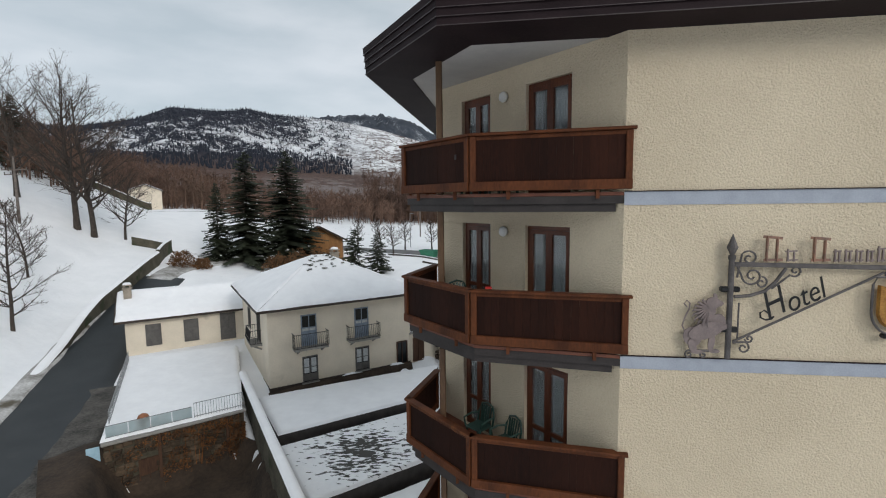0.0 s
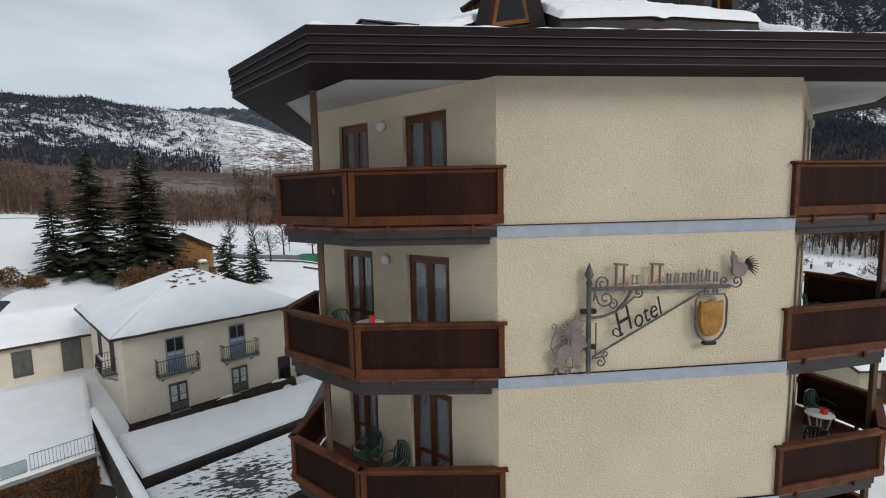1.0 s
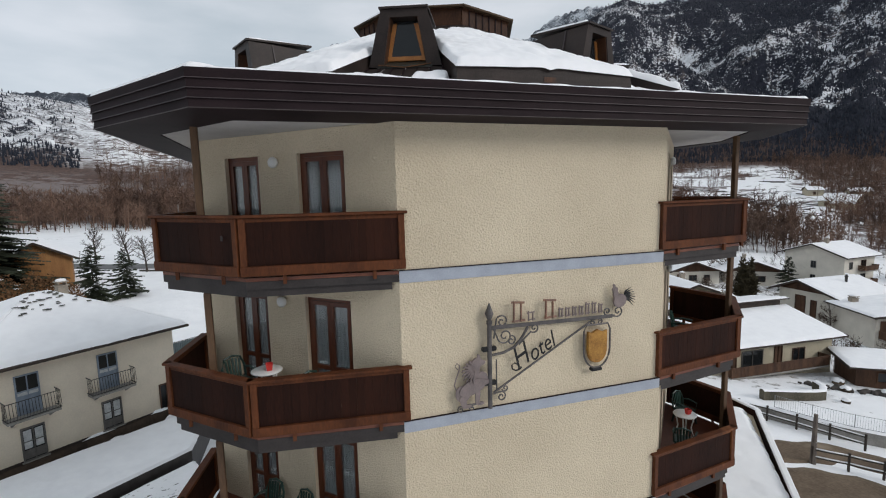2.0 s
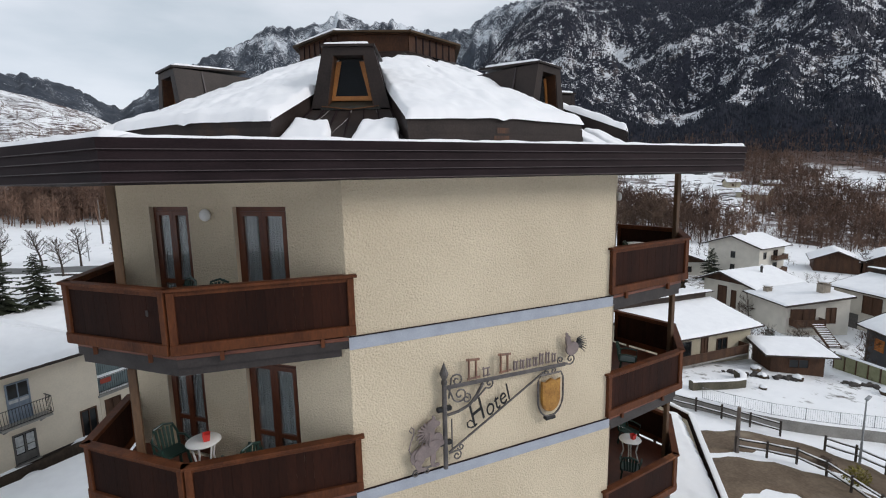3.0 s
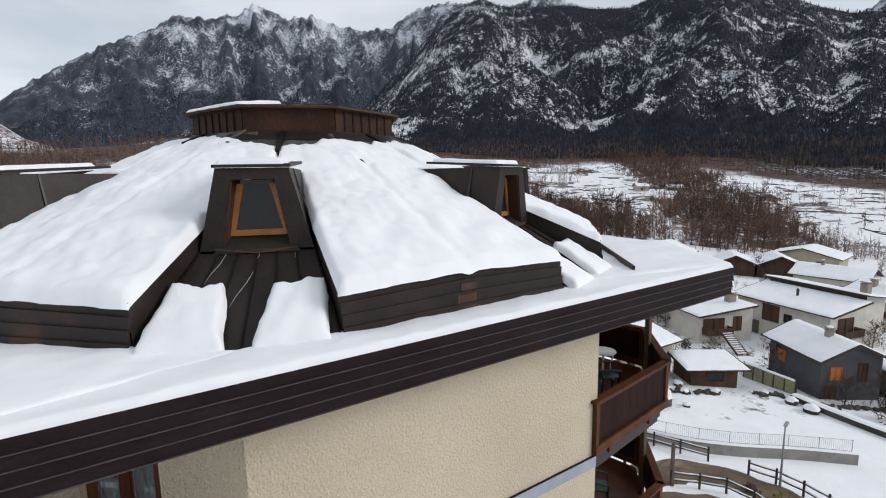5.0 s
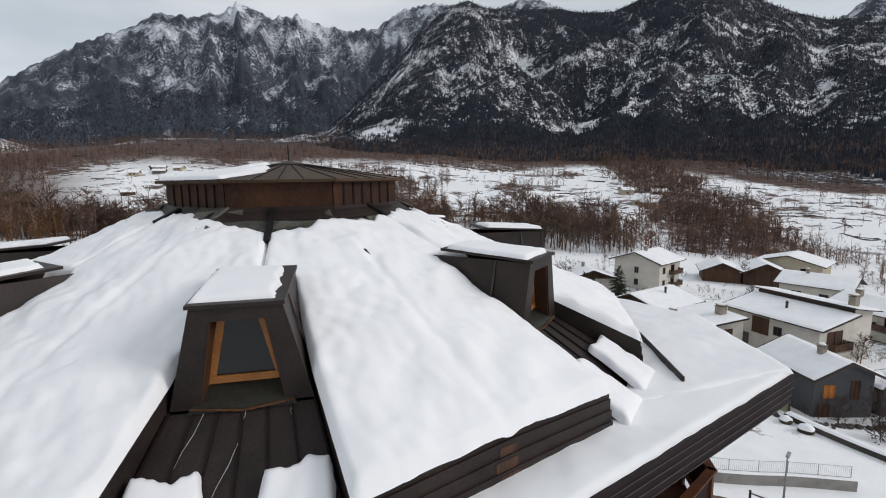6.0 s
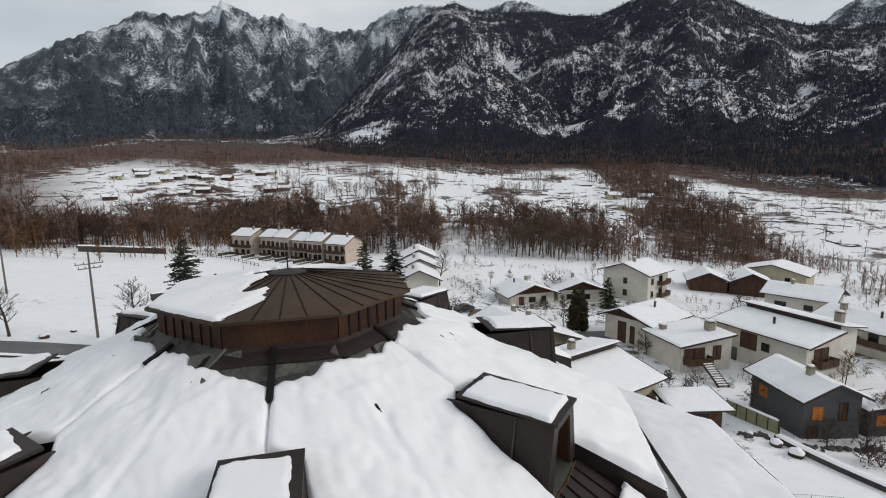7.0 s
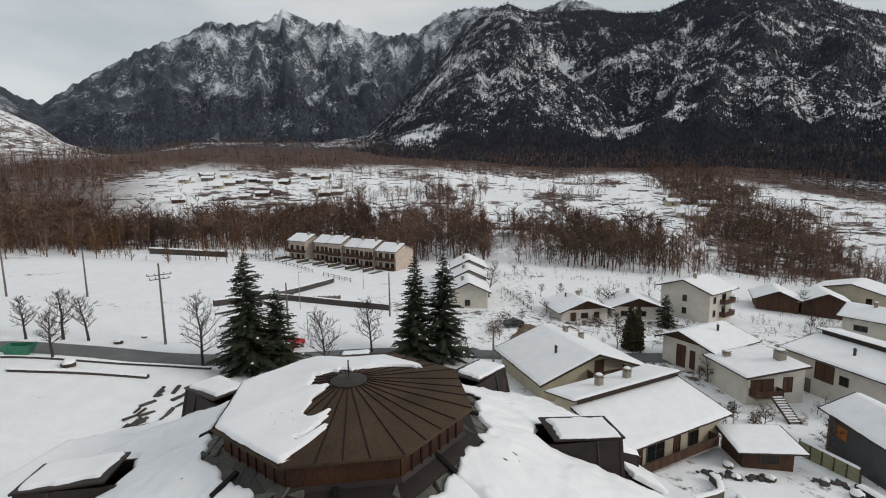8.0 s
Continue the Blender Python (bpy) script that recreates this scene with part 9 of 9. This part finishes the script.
# ---- the sign on the facade ----
def build_sign():
    y = -WALL_N - 0.13
    ob = thing("hotel_sign", "wrought-iron hotel sign with lion, rooster and ochre shield", "sign", m=HOTEL.matrix_world.copy())
    bm = bmesh.new()
    tube(bm, [(-1.24, y, 6.92), (-1.24, y, 8.62)], 0.045, 10)
    lathe(bm, [(0.06, 8.60), (0.06, 8.66), (0.035, 8.68), (0.09, 8.80), (0.05, 8.90), (0.004, 9.02)], (-1.24, y, 0), 8)
    part("post", bm, IRON, ob)
    for z in (7.42, 8.10):
        bm = bmesh.new()
        box(bm, (-1.24, y + 0.03, z), (0.30, 0.10, 0.09), None, 0.02)
        part("clamp", bm, BLACK_IRON, ob)
    bm = bmesh.new()
    beam(bm, (-1.20, y, 8.52), (1.55, y, 8.47), 0.035, 0.075, 0.008)
    part("arm", bm, IRON, ob)
    bm = bmesh.new()
    beam(bm, (-1.17, y, 7.22), (1.0, y, 8.40), 0.025, 0.032)
    part("stay", bm, IRON, ob)

    def scroll(cx, cz, r, turns, start, sense=1, tail=None):
        pts = []
        n = int(26 * turns)
        for i in range(n + 1):
            a = start + sense * 2 * math.pi * turns * i / n
            k = r * (1 - 0.80 * i / n)
            pts.append((cx + math.cos(a) * k, y, cz + math.sin(a) * k))
        if tail:
            pts = [(tail[0], y, tail[1])] + pts
        b = bmesh.new()
        tube(b, pts, 0.016, 6)
        part("scroll", b, IRON, ob)

    for args in ((-0.98, 8.62, 0.13, 1.3, 2.6, -1, (-1.15, 8.30)), (-0.92, 8.33, 0.16, 1.4, 3.2, 1, (-1.16, 8.5)), (-0.78, 8.22, 0.10, 1.2, 1.5, -1, None), (-0.28, 8.42, 0.10, 1.3, 3.9, 1, (-0.62, 8.12)), (1.68, 8.56, 0.12, 1.3, 4.2, 1, (1.5, 8.47)), (1.42, 8.58, 0.09, 1.3, 5.0, -1, (1.6, 8.48)),
                 (-1.00, 7.12, 0.10, 1.3, 1.6, -1, (-1.17, 7.2)), (-0.92, 7.28, 0.07, 1.2, 3.4, 1, None), (1.08, 8.38, 0.07, 1.2, 1.0, 1, None), (1.24, 8.38, 0.07, 1.2, 2.2, -1, None), (-1.85, 6.98, 0.07, 1.2, 1.5, 1, (-1.4, 7.06)), (-1.62, 6.98, 0.06, 1.2, 1.5, 1, (-1.4, 7.06))):
        scroll(*args)
    bm = bmesh.new()
    tube(bm, [(-1.18, y, 7.98), (-0.95, y, 8.0), (-0.72, y, 8.08), (-0.56, y, 8.24), (-0.42, y, 8.46)], 0.028, 8)
    tube(bm, [(-1.10, y, 7.28), (-1.10, y, 7.88)], 0.014, 6)
    part("brace", bm, IRON, ob)
    # the name, as plain bars of its size

    def glyph(u, w, h, tall):
        b = bmesh.new()
        t = 0.055 if tall else 0.032
        for k in range(2 if tall else 2):
            beam(b, (u + w * (0.2 + 0.5 * k), y, 8.57), (u + w * (0.2 + 0.5 * k), y, 8.57 + h * (1 - 0.12 * k)), 0.02, t)
        beam(b, (u, y, 8.57 + h * (0.96 if tall else 0.8)), (u + w * 0.95, y, 8.57 + h * (0.90 if tall else 0.86)), 0.02, t * 0.8)
        beam(b, (u + 0.02, y, 8.59), (u + w, y, 8.60), 0.02, t * 0.7)
        part("name_bar", b, SIGN_BROWN if tall else SIGN_GREY, ob)
    glyph(-0.78, 0.30, 0.42, True)
    glyph(-0.44, 0.18, 0.20, False)
    glyph(-0.08, 0.30, 0.40, True)
    for k in range(7):
        glyph(0.26 + 0.155 * k, 0.12, 0.20 + 0.05 * (k in (4, 5)), False)
    # the word on the stay: a tall first letter and small ones, along the slope
    def letters(body, size, x, z, squeeze):
        txt = bpy.data.curves.new("word", "FONT")
        txt.body = body
        txt.size, txt.extrude, txt.shear, txt.offset = size, 0.010, 0.35, -0.004
        tob = bpy.data.objects.new("word", txt)
        scene.collection.objects.link(tob)
        dg = bpy.context.evaluated_depsgraph_get()
        me = bpy.data.meshes.new_from_object(tob.evaluated_get(dg))
        bpy.data.objects.remove(tob)
        word = new("word", me)
        me.materials.clear()
        me.materials.append(BLACK_IRON)
        word.parent = ob
        word["label"] = "black iron lettering"
        word.matrix_basis = pose(x, y, z, 90, -28, 0) @ Matrix.Diagonal((squeeze, 1, 1, 1))

    letters("H", 0.66, -0.66, 7.60, 0.72)
    letters("otel", 0.50, -0.33, 7.72, 0.78)
    bm = bmesh.new()
    tube(bm, [(-0.56, y, 7.66), (-0.60, y, 7.62), (-0.68, y, 7.60), (-0.76, y, 7.64), (-0.77, y, 7.72), (-0.71, y, 7.76), (-0.65, y, 7.72)], 0.016, 6)
    part("flourish", bm, BLACK_IRON, ob)
    # shield in its hoop
    def outline(k, z0):
        pts = []
        for i in range(33):
            f = i / 32
            if f < 0.25:
                pts.append((-0.24 * k, 8.20 - f / 0.25 * 0.40))
            elif f < 0.75:
                a = math.pi * (1 + (f - 0.25) / 0.5)
                pts.append((0.24 * k * math.cos(a), 7.80 + 0.30 * k * math.sin(a)))
            else:
                pts.append((0.24 * k, 7.80 + (f - 0.75) / 0.25 * 0.40))
        return [(1.18 + px, pz) for px, pz in pts]
    bm = bmesh.new()
    tube(bm, [(px, y, pz) for px, pz in outline(1.32, 0)] + [(1.44, y, 8.33), (0.92, y, 8.33)], 0.02, 6, closed=True)
    part("hoop", bm, IRON, ob)
    bm = bmesh.new()
    def crest_(pts):
        x1, x0, z = pts[-1][0], pts[0][0], pts[0][1]
        return pts + [(x1 + (x0 - x1) * f, z + h) for f, h in ((0.22, -0.035), (0.5, 0.03), (0.78, -0.035))]
    front = [bm.verts.new((px, y - 0.035, pz)) for px, pz in crest_(outline(0.92, 0))]
    back = [bm.verts.new((px, y + 0.02, pz)) for px, pz in crest_(outline(1.0, 0))]
    bm.faces.new(front)
    bm.faces.new(back[::-1])
    for i in range(36):
        j = (i + 1) % 36
        bm.faces.new((front[i], front[j], back[j], back[i]))
    part("shield", bm, SHIELD, ob, "dented ochre shield")
    bm = bmesh.new()
    box(bm, (1.16, y, 7.38), (0.26, 0.12, 0.07), None, 0.02)
    part("lamp_bar", bm, BLACK_IRON, ob)

    # cut-out figures: plain plates
    def plate(bm, cx, cz, rx, rz, tilt=0.0, n=14):
        c, s = math.cos(tilt), math.sin(tilt)
        deep = 0.006 + 0.02 * abs(math.sin(cx * 37 + cz * 91))
        for yy in (y - deep, y + deep):
            ring_ = []
            for i in range(n):
                a = 2 * math.pi * i / n
                px, pz = rx * math.cos(a), rz * math.sin(a)
                ring_.append(bm.verts.new((cx + px * c - pz * s, yy, cz + px * s + pz * c)))
            if yy < y:
                fr_ = ring_
            else:
                bk_ = ring_
        bm.faces.new(fr_)
        bm.faces.new(bk_[::-1])
        for i in range(n):
            j = (i + 1) % n
            bm.faces.new((fr_[i], fr_[j], bk_[j], bk_[i]))
    bm = bmesh.new()
    for a in ((-1.60, 7.40, 0.29, 0.14, 0.35), (-1.80, 7.29, 0.15, 0.17, 0.2), (-1.80, 7.13, 0.06, 0.13, 0.35), (-1.73, 7.035, 0.10, 0.035, 0.0), (-1.50, 7.21, 0.05, 0.18, -0.1), (-1.45, 7.05, 0.085, 0.035, 0.0), (-1.42, 7.52, 0.13, 0.17, -0.2), (-1.33, 7.46, 0.12, 0.04, 0.4),
              (-1.60, 7.73, 0.15, 0.19, -0.2), (-1.50, 7.87, 0.11, 0.10, 0.1), (-1.41, 7.86, 0.075, 0.05, 0.1), (-1.47, 7.98, 0.03, 0.055, 0.2)):
        plate(bm, *a)
    for k in range(9):
        a = 2.0 + k * 0.34
        c, q = math.cos(a), math.sin(a)
        tube(bm, [(-1.57 + 0.06 * c, y - 0.03, 7.78 + 0.06 * q), (-1.58 + 0.15 * c, y - 0.035, 7.76 + 0.15 * q - 0.02), (-1.59 + 0.21 * c, y - 0.03, 7.73 + 0.22 * q), (-1.57 + 0.26 * c, y - 0.02, 7.69 + 0.25 * q)], 0.022, 5, [0.8, 1, 0.9, 0.3])
    tube(bm, [(-1.92, y, 7.36), (-1.97, y, 7.48), (-1.93, y, 7.62), (-1.87, y, 7.76), (-1.86, y, 7.86), (-1.91, y, 7.91), (-1.95, y, 7.85), (-1.90, y, 7.79)], 0.013, 6)
    part("lion", bm, SIGN_GREY, ob, "lion cut from sheet steel")
    bm = bmesh.new()
    for a in ((1.72, 8.78, 0.16, 0.14, 0.4), (1.62, 8.92, 0.06, 0.13, 0.2), (1.60, 9.02, 0.07, 0.06, 0.0), (1.58, 9.09, 0.03, 0.06, 0.3)):
        plate(bm, *a)
    part("rooster_plate", bm, SIGN_GREY, ob, "rooster cut from sheet steel")
    for k in range(8):
        a = -0.35 + k * 0.22
        bm = bmesh.new()
        tube(bm, [(1.80, y, 8.82), (1.80 + 0.16 * math.cos(a), y, 8.82 + 0.16 * math.sin(a)), (1.80 + 0.32 * math.cos(a - 0.25), y, 8.82 + 0.28 * math.sin(a - 0.3))], 0.018, 5, [1, 1, 0.3])
        part("tail_feather", bm, BLACK_IRON, ob)


build_sign()


# ---- balcony furniture ----
def plastic_chair(u, v, z, turn, mat=GREEN_PLASTIC, label="dark green plastic garden chair on the balcony"):
    ob = thing("garden_chair", label, "chair", "balcony chairs", m=HOTEL.matrix_world @ pose(u, v, z + 0.003, 0, 0, turn))
    bm = bmesh.new()
    box(bm, (0, 0, 0.43), (0.46, 0.44, 0.035), None, 0.012)
    part("seat", bm, mat, ob)
    for sx in (-1, 1):
        for sy in (-1, 1):
            bm = bmesh.new()
            beam(bm, (sx * 0.19, sy * 0.17, 0.42), (sx * 0.24, sy * 0.23, 0.0), 0.04, 0.05)
            part("leg", bm, mat, ob)
        bm = bmesh.new()
        tube(bm, [(sx * 0.22, -0.20, 0.42), (sx * 0.27, -0.20, 0.62), (sx * 0.27, 0.05, 0.65), (sx * 0.23, 0.24, 0.62)], 0.022, 6)
        part("armrest", bm, mat, ob)
    bm = bmesh.new()
    arch = [(-0.23, 0.21, 0.42), (-0.235, 0.26, 0.66), (-0.17, 0.30, 0.84), (0, 0.315, 0.89), (0.17, 0.30, 0.84), (0.235, 0.26, 0.66), (0.23, 0.21, 0.42)]
    tube(bm, arch, 0.024, 6)
    part("back_frame", bm, mat, ob)
    for k in range(5):
        x = -0.14 + 0.07 * k
        bm = bmesh.new()
        beam(bm, (x * 0.9, 0.21, 0.44), (x * 1.05, 0.295, 0.85 - abs(x) * 0.25), 0.045, 0.014)
        part("slat", bm, mat, ob)


def round_table(u, v, z, pot=True):
    ob = thing("round_table", "round white plastic table on the balcony", "table", "balcony tables", m=HOTEL.matrix_world @ pose(u, v, z + 0.003))
    bm = bmesh.new()
    lathe(bm, [(0.24, 0.685), (0.295, 0.69), (0.31, 0.705), (0.295, 0.725), (0.05, 0.722)], sides=28)
    part("tabletop", bm, WHITE_PLASTIC, ob, "", True)
    for k in range(4):
        a = k * math.pi / 2 + 0.6
        c, s = math.cos(a), math.sin(a)
        bm = bmesh.new()
        tube(bm, [(c * 0.24, s * 0.24, 0.69), (c * 0.17, s * 0.17, 0.35), (c * 0.26, s * 0.26, 0.0)], 0.02, 7)
        part("leg", bm, WHITE_PLASTIC, ob)
    if pot:
        p = thing("red_pot", "small red square pot on the white table", "pot", m=HOTEL.matrix_world @ pose(u + 0.06, v - 0.05, z + 0.73))
        bm = bmesh.new()
        vs = [bm.verts.new(q) for q in ((-0.05, -0.05, 0), (0.05, -0.05, 0), (0.05, 0.05, 0), (-0.05, 0.05, 0), (-0.07, -0.07, 0.14), (0.07, -0.07, 0.14), (0.07, 0.07, 0.14), (-0.07, 0.07, 0.14), (-0.06, -0.06, 0.14), (0.06, -0.06, 0.14), (0.06, 0.06, 0.14), (-0.06, 0.06, 0.14), (-0.05, -0.05, 0.02), (0.05, -0.05, 0.02), (0.05, 0.05, 0.02), (-0.05, 0.05, 0.02))]
        for k in range(4):
            j = (k + 1) % 4
            for o1, o2 in ((0, 4), (4, 8), (8, 12)):
                bm.faces.new((vs[o1 + k], vs[o1 + j], vs[o2 + j], vs[o2 + k]))
        bm.faces.new(vs[0:4])
        bm.faces.new(vs[12:16])
        part("tub", bm, RED_PLASTIC, p)


round_table(-5.36, -6.02, 6.88)
plastic_chair(-5.92, -5.62, 6.88, 30)
plastic_chair(-4.72, -6.62, 6.88, -150)
plastic_chair(-5.55, -5.75, 4.03, -40)
plastic_chair(-4.95, -6.35, 4.03, -48)
plastic_chair(-5.60, -5.72, 9.73, -60)
plastic_chair(-5.02, -6.28, 9.73, -35)
plastic_chair(5.15, -6.15, 6.88, 40)
round_table(5.55, -5.95, 4.03)
plastic_chair(4.85, -6.65, 4.03, 130)
plastic_chair(6.25, -5.25, 4.03, 10)
round_table(5.75, -5.70, 9.73, False)
plastic_chair(5.20, -6.25, 9.73, 60)

# small dull plate in place of a grid-like mark on the upper rail
tag = thing("rail_plate", "small dull plate screwed to the balcony boards", "plate", m=HOTEL.matrix_world @ pose(-5.86, -7.24, 10.42, 0, 0, -45))
bm = bmesh.new()
box(bm, (0, 0, 0), (0.05, 0.012, 0.09), None, 0.003)
part("plate", bm, SLAB_METAL, tag)

# slabs of slate laid bare round the lantern
def slates():
    rng = random.Random(12)
    shapes = []
    for k in range(6):
        bm = bmesh.new()
        w, d = rng.uniform(0.24, 0.44), rng.uniform(0.26, 0.40)
        out = [(-w, -d * 0.6), (-w * 0.5, -d), (w * 0.55, -d * 0.95), (w, -d * 0.5), (w * 0.97, d), (-w * 0.97, d)]
        out = [(x + rng.uniform(-0.05, 0.05), y + rng.uniform(-0.04, 0.04)) for x, y in out]
        low = [bm.verts.new((x, y, -0.02)) for x, y in out]
        high = [bm.verts.new((x * 0.96, y * 0.96, 0.02)) for x, y in out]
        bm.faces.new(low[::-1])
        bm.faces.new(high)
        for i in range(6):
            j = (i + 1) % 6
            bm.faces.new((low[i], low[j], high[j], high[i]))
        o = part("slate", bm, SLATE, HOTEL)
        shapes.append(o.data)
        bpy.data.objects.remove(o)
    slope = math.atan2(ROOF_TOP - SKIRT_Z, SKIRT_N - ROOF_R)
    for k in range(8):
        for ring_ in range(6):
            r = 2.50 + 0.29 * ring_
            half = r * math.tan(radians(22.5))
            n = max(3, int(2 * half / 0.58))
            for i in range(n):
                x = -half + 2 * half * (i + 0.5 + 0.18 * (-1) ** ring_) / n
                fall = (r / math.cos(radians(22.5)) - ROOF_R) * math.tan(slope)
                o = new("slate", shapes[rng.randrange(6)])
                o.parent = HOTEL
                o.matrix_basis = pose(ROOF_SHIFT, 0, 0) @ Matrix.Rotation(radians(45 * k + 22.5), 4, "Z") @ Matrix.Translation((x, -r, ROOF_TOP - fall + 0.04 - 0.010 * ring_)) @ Matrix.Rotation(slope + 0.09 + rng.uniform(-0.05, 0.05), 4, "X") @ Matrix.Rotation(rng.uniform(-0.05, 0.05), 4, "Y") @ Matrix.Rotation(rng.uniform(-0.3, 0.3), 4, "Z")
        # near-black bar for the dark gap along the hip, its shade in the colour
        a = radians(45 * k)
        bm = bmesh.new()
        pts = []
        for t in (0.0, 0.16, 0.32):
            r = ROOF_R + (SKIRT_N - ROOF_R) * t
            pts.append((math.sin(a) * r + ROOF_SHIFT, -math.cos(a) * r, ROOF_TOP + (SKIRT_Z - ROOF_TOP) * t + 0.055))
        beam(bm, pts[0], pts[2 if k % 3 == 0 else 1], 0.10, 0.05, 0.01)
        part("hip_strip", bm, GAP_BLACK, HOTEL)
        # raised near-black bar that stands in for the gap above the dormer
        a = radians(45 * k + 22.5)
        bm = bmesh.new()
        e = ROOF_R * math.cos(radians(22.5))
        ends = []
        for r in (e + 0.05, e + (1.15 if k == 7 else 0.55)):
            z = ROOF_TOP + (SKIRT_END - ROOF_TOP) * (r - e) / (7.74 - e)
            ends.append((math.sin(a) * r + ROOF_SHIFT, -math.cos(a) * r, z + 0.115))
        beam(bm, ends[0], ends[1], 0.11, 0.07, 0.012)
        part("valley_strip", bm, GAP_BLACK, HOTEL)


slates()
